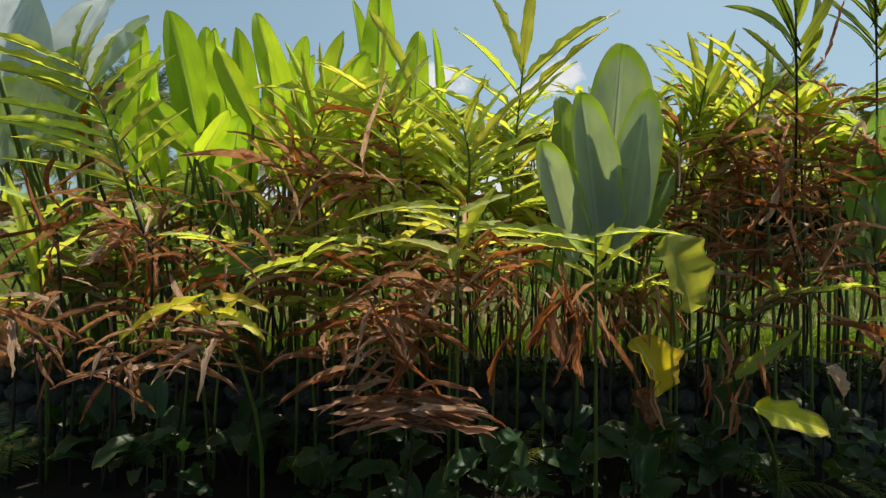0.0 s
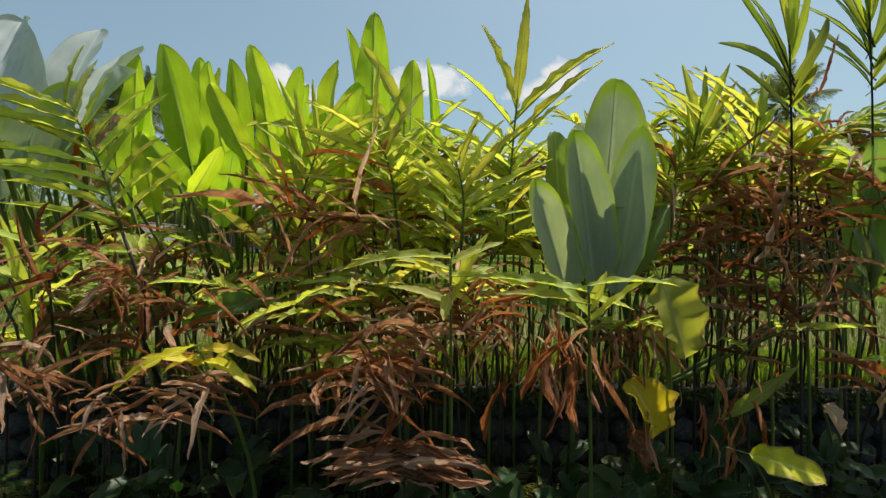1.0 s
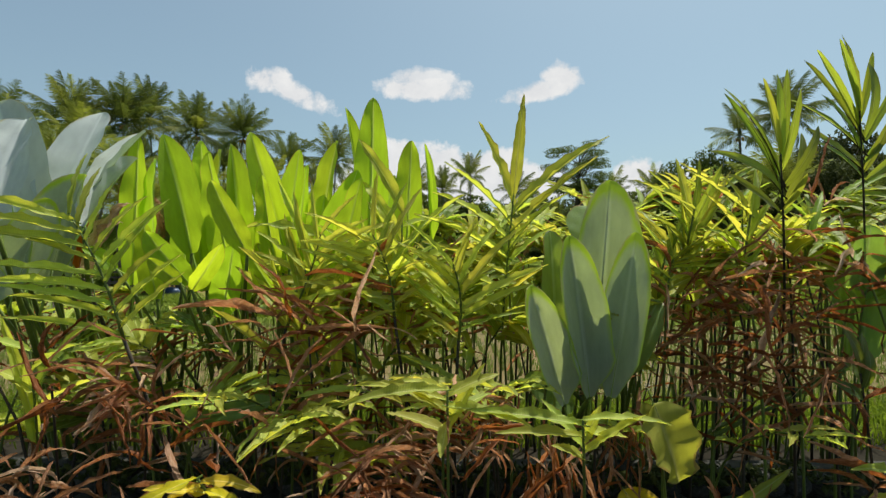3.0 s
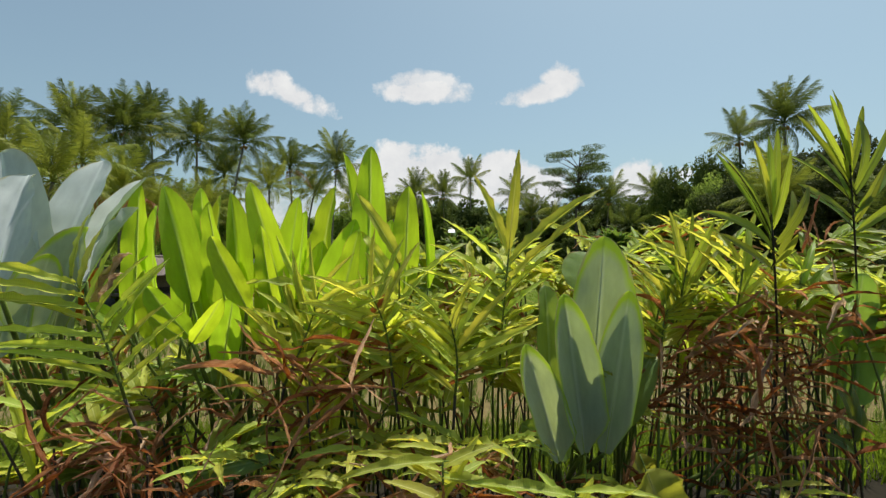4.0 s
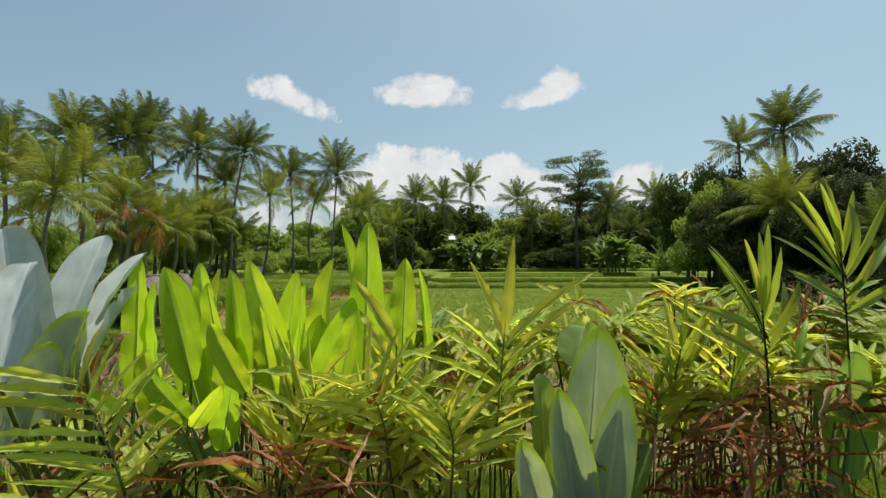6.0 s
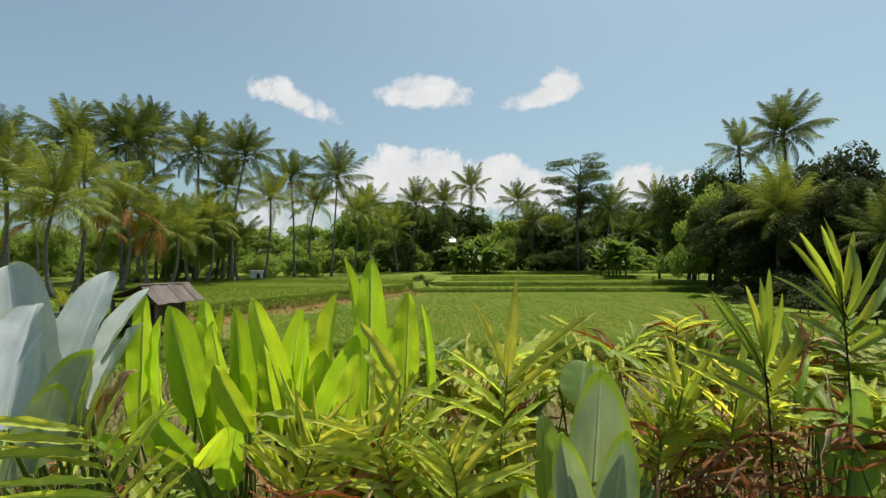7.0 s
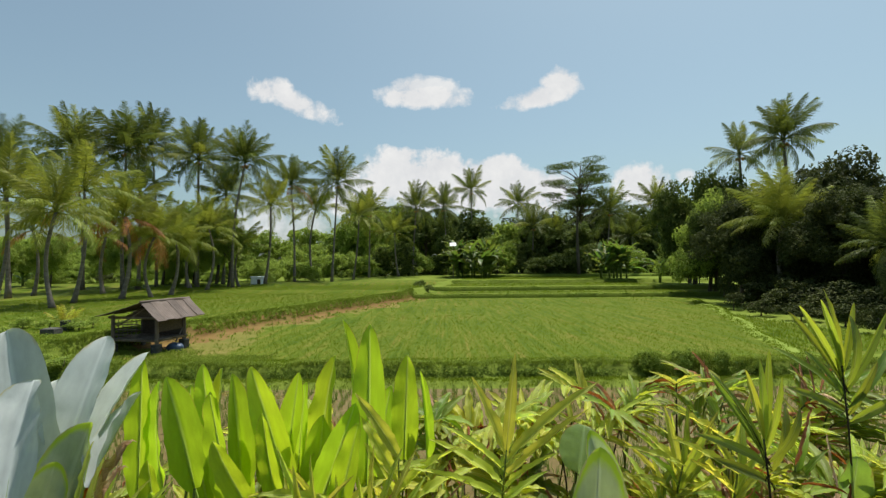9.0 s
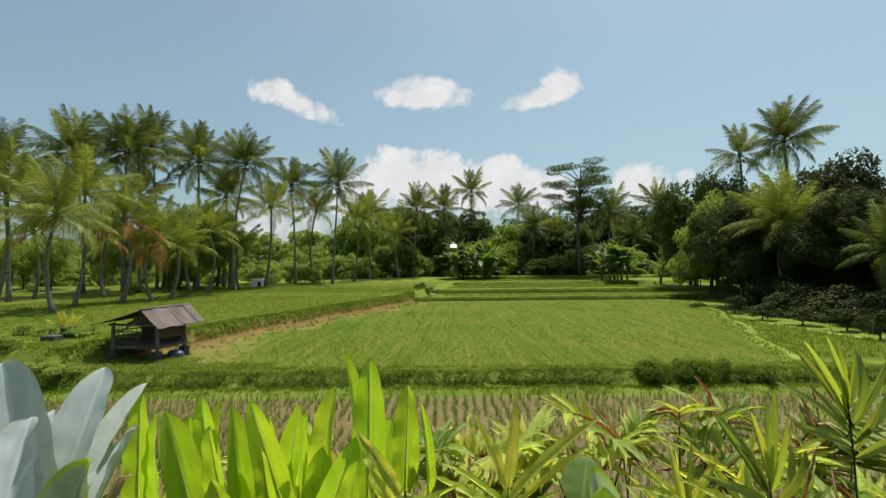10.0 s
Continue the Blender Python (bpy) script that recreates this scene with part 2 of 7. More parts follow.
def plain_material(name, stops, scale=6.0, rough=0.7, stretch=(1, 1, 1), bump=0.4, dist=0.01, spec=0.35, random=0.25, kind="Object"):
    k = Nodes(name)
    co = k.coord(kind, stretch)
    big, fine = k.noise(co, scale, 6, 0.6), k.noise(co, scale * 7.0, 4, 0.6)
    f = k.math("ADD", k.math("MULTIPLY", big, 0.7), k.math("MULTIPLY", fine, 0.3))
    col = k.hsv(k.ramp(f, *stops), 0.5, 1.0, k.math("ADD", 1.0 - random / 2, k.math("MULTIPLY", k.chance(), random)))
    return k.done(k.bsdf(col, rough, k.bump(f, bump, dist), spec))


M_STEM = plain_material("green_stem", ((0.3, (0.06, 0.095, 0.018)), (0.6, (0.14, 0.19, 0.035)), (0.8, (0.25, 0.23, 0.07))), 14, 0.5, (1, 1, 0.25))
M_RIB = plain_material("pale_leaf_rib", ((0.3, (0.24, 0.36, 0.05)), (0.7, (0.36, 0.48, 0.09))), 14, 0.5, (1, 1, 0.25))
M_STEM_DARK = plain_material("dark_woody_stem", ((0.3, (0.02, 0.018, 0.012)), (0.6, (0.06, 0.045, 0.03)), (0.8, (0.12, 0.10, 0.07))), 14, 0.7, (1, 1, 0.3))
M_TRUNK = plain_material("palm_bark", ((0.3, (0.09, 0.075, 0.06)), (0.55, (0.20, 0.172, 0.145)), (0.75, (0.36, 0.33, 0.29))), 2.2, 0.9, (1, 1, 3.0), 0.8, 0.04)
M_BARK = plain_material("tree_bark", ((0.3, (0.05, 0.04, 0.03)), (0.6, (0.13, 0.105, 0.08)), (0.8, (0.24, 0.21, 0.17))), 3.0, 0.9, (1, 1, 0.5), 0.8, 0.03)
M_ROCK = plain_material("mossy_dark_stone", ((0.3, (0.02, 0.022, 0.018)), (0.55, (0.07, 0.07, 0.062)), (0.8, (0.20, 0.20, 0.18))), 9.0, 0.85, (1, 1, 1), 0.8, 0.02, random=0.6)
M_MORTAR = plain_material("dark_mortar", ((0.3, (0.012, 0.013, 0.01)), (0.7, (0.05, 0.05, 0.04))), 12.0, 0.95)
M_TIMBER = plain_material("weathered_timber", ((0.3, (0.07, 0.052, 0.04)), (0.55, (0.17, 0.135, 0.105)), (0.8, (0.31, 0.26, 0.21))), 3.0, 0.85, (1, 1, 0.2), 0.6, 0.01, random=0.4)
M_ROOF = plain_material("grey_roof_sheet", ((0.3, (0.06, 0.043, 0.035)), (0.55, (0.115, 0.088, 0.075)), (0.8, (0.20, 0.165, 0.145))), 2.4, 0.7, (1, 1, 1), 0.5, 0.01, random=0.75)
M_BAMBOO = plain_material("woven_bamboo_dark", ((0.3, (0.035, 0.025, 0.018)), (0.7, (0.12, 0.085, 0.06))), 20.0, 0.85)
M_WHITE = plain_material("white_paint", ((0.3, (0.66, 0.68, 0.70)), (0.7, (0.82, 0.83, 0.84))), 3.0, 0.6)
M_BLUE = plain_material("blue_plastic", ((0.3, (0.03, 0.05, 0.09)), (0.7, (0.06, 0.10, 0.17))), 6.0, 0.45)


def grass_material(name, a, b, c, through_col, share=0.4):
    k = Nodes(name)
    r, ob = k.island(), k.coord("Object")
    f = k.math("ADD", k.math("MULTIPLY", r, 0.6), k.math("MULTIPLY", k.noise(ob, 0.5, 4, 0.6), 0.5))
    col = k.ramp(f, (0.25, a), (0.55, b), (0.85, c))
    return k.done(k.leafy(col, k.mix(0.5, through_col, col), share, 0.7, None, 0.12))


M_RICE = grass_material("rice_blades", (0.105, 0.160, 0.010), (0.122, 0.178, 0.012), (0.16, 0.205, 0.020), (0.24, 0.33, 0.022), 0.62)
M_RICE_THIN = grass_material("rice_seedling_blades", (0.10, 0.16, 0.03), (0.16, 0.22, 0.05), (0.25, 0.28, 0.08), (0.30, 0.40, 0.06))
M_GRASS = grass_material("bank_grass", (0.10, 0.155, 0.018), (0.17, 0.235, 0.028), (0.26, 0.32, 0.06), (0.34, 0.44, 0.04))
M_WEED = grass_material("bund_weed_leaves", (0.055, 0.098, 0.013), (0.11, 0.17, 0.02), (0.21, 0.28, 0.045), (0.26, 0.37, 0.035), 0.36)
M_CROWN = grass_material("tree_leaves", (0.046, 0.072, 0.018), (0.086, 0.12, 0.028), (0.145, 0.175, 0.045), (0.18, 0.25, 0.035), 0.3)
M_CROWN_LIGHT = grass_material("light_tree_leaves", (0.115, 0.18, 0.034), (0.23, 0.31, 0.062), (0.36, 0.43, 0.11), (0.45, 0.58, 0.07), 0.48)
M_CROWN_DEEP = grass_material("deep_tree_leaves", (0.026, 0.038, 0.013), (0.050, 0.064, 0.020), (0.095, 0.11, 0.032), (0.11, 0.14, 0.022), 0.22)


def frond_material(name, a, b, through_col):
    k = Nodes(name)
    r, isl = k.chance(), k.island()
    col = k.hsv(k.mix(isl, a, b), k.math("ADD", 0.485, k.math("MULTIPLY", r, 0.03)), 1.0, k.math("ADD", 0.75, k.math("MULTIPLY", r, 0.5)))
    return k.done(k.leafy(col, through_col, 0.32, 0.55, None, 0.25))


M_FROND = frond_material("palm_frond", (0.046, 0.074, 0.016), (0.105, 0.138, 0.028), (0.22, 0.27, 0.04))
M_FROND_YELLOW = frond_material("yellowing_palm_frond", (0.11, 0.15, 0.02), (0.27, 0.29, 0.055), (0.46, 0.50, 0.06))
M_FROND_BROWN = frond_material("orange_dry_palm_frond", (0.28, 0.13, 0.03), (0.42, 0.22, 0.06), (0.5, 0.25, 0.05))


def ground_material(name, stops, patch=0.35, fine=9.0, rough=0.85, rows=0.0, bump=0.5):
    k = Nodes(name)
    ob = k.coord("Object")
    big, mid, small = k.noise(ob, patch, 6, 0.62), k.noise(ob, 2.3, 5, 0.6), k.noise(ob, fine, 5, 0.6)
    f = k.math("ADD", k.math("MULTIPLY", big, 0.5), k.math("ADD", k.math("MULTIPLY", mid, 0.25), k.math("MULTIPLY", small, 0.25)))
    if rows:
        f = k.math("ADD", f, k.math("MULTIPLY", k.math("SUBTRACT", k.wave(ob, rows, 2.5, "X"), 0.5), 0.08))
        f = k.math("ADD", f, k.math("MULTIPLY", k.math("SUBTRACT", k.noise(k.coord("Object", (2.6, 0.16, 1)), 1.0, 5, 0.65), 0.5), 1.2))
    col = k.ramp(f, *stops)
    return k.done(k.bsdf(col, rough, k.bump(f, bump, 0.03), 0.08))


def mud_material():
    """Wet brown mud with smooth sheets of standing water between rougher clods."""
    k = Nodes("wet_paddy_mud")
    ob = k.coord("Object")
    pool, clod = k.noise(ob, 0.45, 4, 0.55), k.noise(ob, 6.0, 6, 0.62)
    col = k.ramp(k.math("ADD", k.math("MULTIPLY", pool, 0.55), k.math("MULTIPLY", clod, 0.45)), (0.3, (0.085, 0.062, 0.02)), (0.5, (0.128, 0.094, 0.03)), (0.7, (0.17, 0.13, 0.046)))
    film = k.math("MULTIPLY", k.math("SUBTRACT", pool, 0.5), 7.0, clamp=True)
    return k.done(k.bsdf(col, k.math("SUBTRACT", 0.9, k.math("MULTIPLY", film, 0.72)), k.bump(clod, 0.25, 0.02), 0.35))


M_MUD = mud_material()
M_FIELD = ground_material("rice_field", ((0.25, (0.045, 0.082, 0.006)), (0.46, (0.078, 0.116, 0.008)), (0.62, (0.112, 0.132, 0.016)), (0.80, (0.17, 0.145, 0.035))), 0.16, 5.0, 0.85, rows=2.2)
M_TURF = ground_material("green_turf", ((0.3, (0.08, 0.12, 0.016)), (0.5, (0.13, 0.175, 0.024)), (0.7, (0.18, 0.22, 0.04))), 0.5, 9.0, 0.9)
M_EARTH = ground_material("bare_brown_bank", ((0.3, (0.11, 0.066, 0.026)), (0.5, (0.18, 0.115, 0.043)), (0.7, (0.17, 0.15, 0.045))), 0.8, 8.0, 0.95)
M_THIN = ground_material("thin_tan_crop", ((0.3, (0.10, 0.125, 0.02)), (0.5, (0.155, 0.145, 0.036)), (0.7, (0.21, 0.165, 0.055))), 0.5, 9.0, 0.9)
M_PATH = ground_material("pale_footpath_grass", ((0.3, (0.11, 0.17, 0.025)), (0.5, (0.17, 0.23, 0.04)), (0.7, (0.22, 0.27, 0.07))), 0.8, 9.0, 0.9)
# soil held near black: the shade under the hedge is in its colour
M_SOIL = ground_material("shade_toned_garden_soil", ((0.3, (0.012, 0.011, 0.008)), (0.6, (0.028, 0.024, 0.017)), (0.8, (0.05, 0.044, 0.03))), 1.2, 12.0, 0.95)


# ---- building tools ----
rng = random.Random(7)
nrng = np.random.default_rng(11)


def mesh_of(name, verts, faces, mats, uvs=None, smooth=True, slots=None):
    me = bpy.data.meshes.new(name)
    me.from_pydata(verts if isinstance(verts, list) else verts.tolist(), [], faces if isinstance(faces, list) else faces.tolist())
    for m in mats if isinstance(mats, (list, tuple)) else [mats]:
        me.materials.append(m)
    if uvs is not None:
        layer = me.uv_layers.new(name="UVMap")
        idx = np.empty(len(me.loops), dtype=np.int32)
        me.loops.foreach_get("vertex_index", idx)
        layer.data.foreach_set("uv", np.asarray(uvs, dtype=np.float32)[idx].ravel())
    if slots is not None:
        me.polygons.foreach_set("material_index", np.asarray(slots, dtype=np.int32))
    if smooth:
        me.polygons.foreach_set("use_smooth", np.ones(len(me.polygons), dtype=bool))
    me.update()
    return me


def thing(name, place, label, category, group="", kind="", m=None):
    ob = new(name)
    ob.empty_display_size = 0.1
    ob.matrix_basis = m if m is not None else Matrix.Translation(place)
    return tagged(ob, label, category, group, kind)


def part(name, me, parent, m=None, label=""):
    ob = new(name, me)
    ob.parent = parent
    if m is not None:
        ob.matrix_basis = m
    return tagged(ob, label) if label else ob


def bm_mesh(name, bm, mats, smooth=False):
    me = bpy.data.meshes.new(name)
    bm.to_mesh(me)
    bm.free()
    for m in mats if isinstance(mats, (list, tuple)) else [mats]:
        me.materials.append(m)
    if smooth:
        me.polygons.foreach_set("use_smooth", np.ones(len(me.polygons), dtype=bool))
    return me


def tube(points, radii, sides=6):
    """Vertices and faces of a tapered tube along points."""
    pts = [Vector(p) for p in points]
    verts, faces = [], []
    for i, p in enumerate(pts):
        d = (pts[min(i + 1, len(pts) - 1)] - pts[max(i - 1, 0)]).normalized()
        a = d.cross(Vector((0.31, 0.95, 0.05))).normalized()
        b = d.cross(a)
        for k in range(sides):
            w = 2 * math.pi * k / sides
            verts.append(tuple(p + (a * math.cos(w) + b * math.sin(w)) * radii[i]))
    for i in range(len(pts) - 1):
        for k in range(sides):
            j = (k + 1) % sides
            faces.append((i * sides + k, i * sides + j, (i + 1) * sides + j, (i + 1) * sides + k))
    faces.append(tuple(range(sides))[::-1])
    faces.append(tuple((len(pts) - 1) * sides + k for k in range(sides)))
    return verts, faces


def bowed(a, b, bow, n=7):
    """Points from a to b along a line that bows sideways by the vector bow."""
    a, b, bow = Vector(a), Vector(b), Vector(bow)
    return [a.lerp(b, i / (n - 1)) + bow * math.sin(math.pi * i / (n - 1)) for i in range(n)]


def leaf_mesh(name, mat, seed, p=0.8, q=0.6, droop=0.5, fold=0.35, wave=0.02, n=12, across=3, twist=0.0, notch=0.0, curl=0.0, petiole=0.0, rib=None, sway=0.0, aspect=0.2, bend=0.0, frill=0.0, blunt=0.0, kink=0.0):
    """A leaf one unit long (along y) and one unit wide (along x): a folded, drooping, wavy blade with an optional stalk and midrib; frill crimps its margin, blunt keeps its sides level up to that share of its length, kink bends it at random."""
    r = random.Random(seed)
    ph = [r.uniform(0, 6.28) for _ in range(4)]
    fr = [r.uniform(5, 8), r.uniform(10, 15)]
    verts, faces, uvs, slots = [], [], [], []
    cols = 2 * across + 1
    y = z = jolt = 0.0
    spine = []
    for i in range(n + 1):
        s = 0.5 - 0.5 * math.cos(math.pi * i / n)
        ds = s - (0.5 - 0.5 * math.cos(math.pi * (i - 1) / n))
        crimp = frill * r.uniform(-1.0, 1.0)
        ang = droop * (s ** 1.4) - droop * 0.25
        if i:
            y += math.cos(ang) * ds
            z -= math.sin(ang) * ds
        if kink and i:
            jolt += r.gauss(0, kink)
            z += r.gauss(0, kink) * 0.6
        w = max(0.0, 1 - (2 * s ** p - 1) ** 2) ** q
        if blunt:
            w = min(1.0, 0.2 + s / 0.3) ** p * max(0.0, 1 - max(0.0, (s - blunt) / (1 - blunt)) ** 2.0) ** q
        tw = twist * s
        side = sway * math.sin(math.pi * s * 0.9) + jolt / aspect + bend / aspect * (math.sin(math.pi * s) + 0.35 * math.sin(3 * math.pi * s + seed))
        spine.append((side * aspect, y, z))
        for j in range(-across, across + 1):
            t = j / across
            cut = 1.0 - notch * r.random() * (abs(t) == 1)
            x = t * 0.5 * w * cut
            flat = x * aspect
            up = fold * abs(flat) + wave * aspect * 5 * abs(t) * (math.sin(fr[0] * s * 3 + ph[0 if j < 0 else 1]) + 0.6 * math.sin(fr[1] * s * 2 + ph[2 if j < 0 else 3])) - curl * aspect * (2 * abs(x)) ** 2 + (abs(t) == 1) * crimp * r.uniform(0.3, 1.0) * aspect * w
            verts.append((side + (flat * math.cos(tw) - up * math.sin(tw)) / aspect, y, z + up * math.cos(tw) + flat * math.sin(tw)))
            uvs.append((0.5 + 0.5 * t, s))
    for i in range(n):
        for j in range(cols - 1):
            a = i * cols + j
            faces.append((a, a + 1, a + cols + 1, a + cols))
            slots.append(0)
    mats = [mat]
    if rib is not None:
        mats.append(rib)
        line = [(0, -petiole * (1 - k / 3), -0.02 * petiole) for k in range(3)] + [(a, b, c - 0.004) for a, b, c in spine[::2]]
        tv, tf = tube(line, [0.009] * 3 + [0.008 * (1 - 0.85 * k / max(1, len(spine[::2]) - 1)) for k in range(len(spine[::2]))], 5)
        tv = [((a - 0.0) * min(1.0 / aspect, 5.0) * 0.8, b, c) for a, b, c in tv]
        off = len(verts)
        verts += tv
        uvs += [(0.5, 0.5)] * len(tv)
        faces += [tuple(off + v for v in f) for f in tf]
        slots += [1] * len(tf)
    return mesh_of(name, verts, faces, mats, uvs, True, slots)


def leaf_pose(base, way, normal, length, width):
    """Where a leaf sits: from base along way, its upper side towards normal."""
    y = Vector(way).normalized()
    z = Vector(normal)
    z = (z - y * z.dot(y))
    z = z.normalized() if z.length > 1e-4 else y.orthogonal().normalized()
    x = y.cross(z)
    m = Matrix((x * width, y * length, z * length)).transposed().to_4x4()
    m.translation = Vector(base)
    return m


def blades(points, height, width, lean, n_each, spread, seed, bend=0.35):
    """Grass: n_each bent blades (two faces each) round every point. Gives vertices and faces."""
    g = np.random.default_rng(seed)
    pts = np.repeat(np.asarray(points, dtype=float), n_each, axis=0)
    k = len(pts)
    pts[:, :2] += g.normal(0, spread, (k, 2))
    h = np.repeat(np.broadcast_to(np.asarray(height, dtype=float), (len(points),)), n_each) * g.uniform(0.6, 1.15, k)
    a, f = g.uniform(0, 6.283, k), g.uniform(0, 6.283, k)
    l = np.abs(g.normal(lean, lean * 0.6, k))
    w = width * g.uniform(0.6, 1.3, k)
    ax = np.stack([np.cos(f), np.sin(f), 0 * f], -1) * (w / 2)[:, None]
    out = np.stack([np.cos(a), np.sin(a), 0 * a], -1)
    up = np.array([0, 0, 1.0])
    mid = pts + out * (l * h * 0.35)[:, None] + up * (h * 0.6)[:, None]
    tip = pts + out * (l * h * (1 + bend))[:, None] + up * (h * (1.0 - 0.25 * l))[:, None]
    v = np.stack([pts - ax, pts + ax, mid + ax * 0.75, mid - ax * 0.75, tip], 1).reshape(-1, 3)
    i = np.arange(k)[:, None] * 5
    quads, tris = i + np.array([[0, 1, 2, 3]]), i + np.array([[3, 2, 4]])
    return v, quads.tolist() + tris.tolist()


def leaf_cloud(balls, n, size, seed, flat=0.25, aspect=0.55):
    """Foliage of many small folded leaves scattered in the shells of balls (x, y, z, rx, rz)."""
    g = np.random.default_rng(seed)
    balls = np.asarray(balls, dtype=float)
    weight = balls[:, 3] ** 2
    pick = g.choice(len(balls), n, p=weight / weight.sum())
    d = g.normal(size=(n, 3))
    d /= np.linalg.norm(d, axis=1)[:, None]
    rad = g.uniform(0.45, 1.0, n) ** 0.6 * (1 + 0.09 * g.normal(size=n))
    c = balls[pick, :3] + d * rad[:, None] * np.stack([balls[pick, 3], balls[pick, 3], balls[pick, 4]], -1)
    nrm = d * 0.6 + g.normal(size=(n, 3)) * 0.6 + np.array([0, 0, 0.5])
    nrm /= np.linalg.norm(nrm, axis=1)[:, None]
    t = np.cross(nrm, g.normal(size=(n, 3)))
    t /= np.linalg.norm(t, axis=1)[:, None]
    b = np.cross(nrm, t)
    s = (size * g.uniform(0.55, 1.4, n))[:, None]
    v = np.stack([c - t * s, c + b * s * aspect - nrm * s * flat, c + t * s, c - b * s * aspect - nrm * s * flat], 1).reshape(-1, 3)
    i = np.arange(n)[:, None] * 4
    return v, np.concatenate([i + [[0, 1, 2]], i + [[0, 2, 3]]]).tolist()


def step(a, b, v):
    t = np.clip((v - a) / (b - a), 0, 1)
    return t * t * (3 - 2 * t)


# ---- ground: garden edge, flooded paddy, bund, rice terraces, far land ----
def lumps(x, y, s, seed=0.0):
    return np.sin(x * s + 1.3 + seed) * np.sin(y * s * 1.17 + 0.6 + seed * 2) * 0.6 + np.sin(x * s * 2.3 + y * s * 0.7 + seed) * 0.4


def bank_x(y):
    """The line of the earth bank between the upper left terrace and the main field."""
    return np.interp(y, (15, 17.2, 18.6, 21.0, 27, 34, 47, 53, 70, 90), (-13.6, -13.4, -12.4, -11.4, -9.7, -7.4, -2.6, -1.2, 2.0, 3.0)) + 0.15 * np.sin(y * 0.9)


def path_x(y):
    """The grassy footpath along the right side of the main field."""
    return np.interp(y, (15.5, 17.1, 21.7, 28.2, 34.6, 38.8, 44), (11.3, 11.95, 13.9, 16.5, 18.9, 20.1, 21.5)) + 0.18 * np.sin(y * 0.8)


def side_x(y):
    """The far edge of the small field beyond the footpath."""
    return np.interp(y, (14, 21.3, 23.6, 26, 29.6, 34), (19.2, 18.75, 18.5, 18.2, 17.95, 18.3)) + 0.1 * np.sin(y * 1.3)


def height(x, y):
    x, y = np.asarray(x, dtype=float), np.asarray(y, dtype=float)
    z = 0.62 * step(4.02, 4.25, y) - 0.17 * step(5.4, 6.2, y)
    wavy = y + 0.12 * lumps(x, y, 1.1)
    bund = step(15.35, 15.62, wavy)
    z = z + 0.16 * step(14.72, 14.88, wavy) + 0.32 * bund
    wide = 16.5 + 1.0 * step(-7.0, -10.0, x)
    z = z + bund * (0.03 + 0.04 * lumps(x, y, 0.9)) * (1 - step(wide - 0.4, wide + 0.3, y))
    right = z + 0.30 * step(45.98, 46.06, y) + 0.36 * step(52.98, 53.06, y) + 0.36 * step(63.88, 63.96, y) + 0.36 * step(79.58, 79.66, y)
    for yb in (46.2, 53.3, 64.3, 80.2):
        right = right + 0.14 * np.exp(-((y - yb - 0.3) / 0.35) ** 2)
    left = 1.52 + 0.2 * step(44, 46, y + 0.15 * x) + 0.22 * step(58, 60, y) + 0.3 * step(75, 80, y) + 0.03 * lumps(x, y, 0.5, 1.0)
    edge = bank_x(y)
    up = step(0.28, -0.28, x - edge) * step(16.4, 17.3, y + 0.2 * lumps(x, y, 0.8))
    rim = 0.12 * np.exp(-((x - edge + 0.45) / 0.35) ** 2) * step(17.5, 18.5, y) * step(56, 52, y)
    z = right * (1 - up) + left * up + rim
    z = z + 0.13 * np.exp(-((x - path_x(y)) / 0.4) ** 2) * step(16, 17, y) * step(45, 42, y)
    return z + 0.012 * lumps(x, y, 3.1)


def h1(x, y):
    return float(height(x, y))


def axis(lo, hi, fine, far_lo, far_hi, grow=1.16):
    a = list(np.arange(lo, hi + 1e-6, fine))
    s, v = fine, hi
    while v < far_hi:
        s *= grow
        v += s
        a.append(v)
    s, v = fine, lo
    while v > far_lo:
        s *= grow
        v -= s
        a.insert(0, v)
    return np.array(a)


gx, gy = axis(-30, 26, 0.22, -3500, 3500), axis(3.2, 82, 0.2, -60, 4200)
gy = np.sort(np.concatenate([gy, [v + e for v in (46.0, 53.0, 63.9, 79.6) for e in (-0.025, 0.065)]]))
GX, GY = np.meshgrid(gx, gy)
GZ = height(GX, GY)
nx, ny = len(gx), len(gy)
gi = np.arange(ny - 1)[:, None] * nx + np.arange(nx - 1)[None]
g_faces = np.stack([gi, gi + 1, gi + nx + 1, gi + nx], -1).reshape(-1, 4)
cx, cy = (GX[:-1, :-1] + GX[1:, 1:]) / 2, (GY[:-1, :-1] + GY[1:, 1:]) / 2
zone = np.full(cx.shape, 2)
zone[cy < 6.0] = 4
zone[(cy >= 6.0) & (cy < 14.7)] = 0
main = (cy > 16.6) & (cy < 45.9) & (cx > bank_x(cy) + 0.3) & (cx < path_x(cy) - 0.4)
zone[main] = 1
thin = bank_x(cy) + 1.7 + 3.6 * step(23, 17, cy) + 1.2 * lumps(cx, cy, 0.8) + 0.5 * lumps(cx, cy, 2.9)
zone[main & (cx < thin)] = 6
zone[(cy > 46.5) & (cy < 110) & (cx > bank_x(cy) + 0.3) & (cx < 26)] = 1
zone[(cy > 17) & (cx > path_x(cy) + 0.5) & (cx < side_x(cy))] = 1
zone[(cy > 15) & (cy < 34) & (abs(cx - side_x(cy)) < 0.25)] = 5
zone[(cy > 18.5) & (cx < bank_x(cy) - 0.9) & (cx > -60) & (cy < 70)] = 1
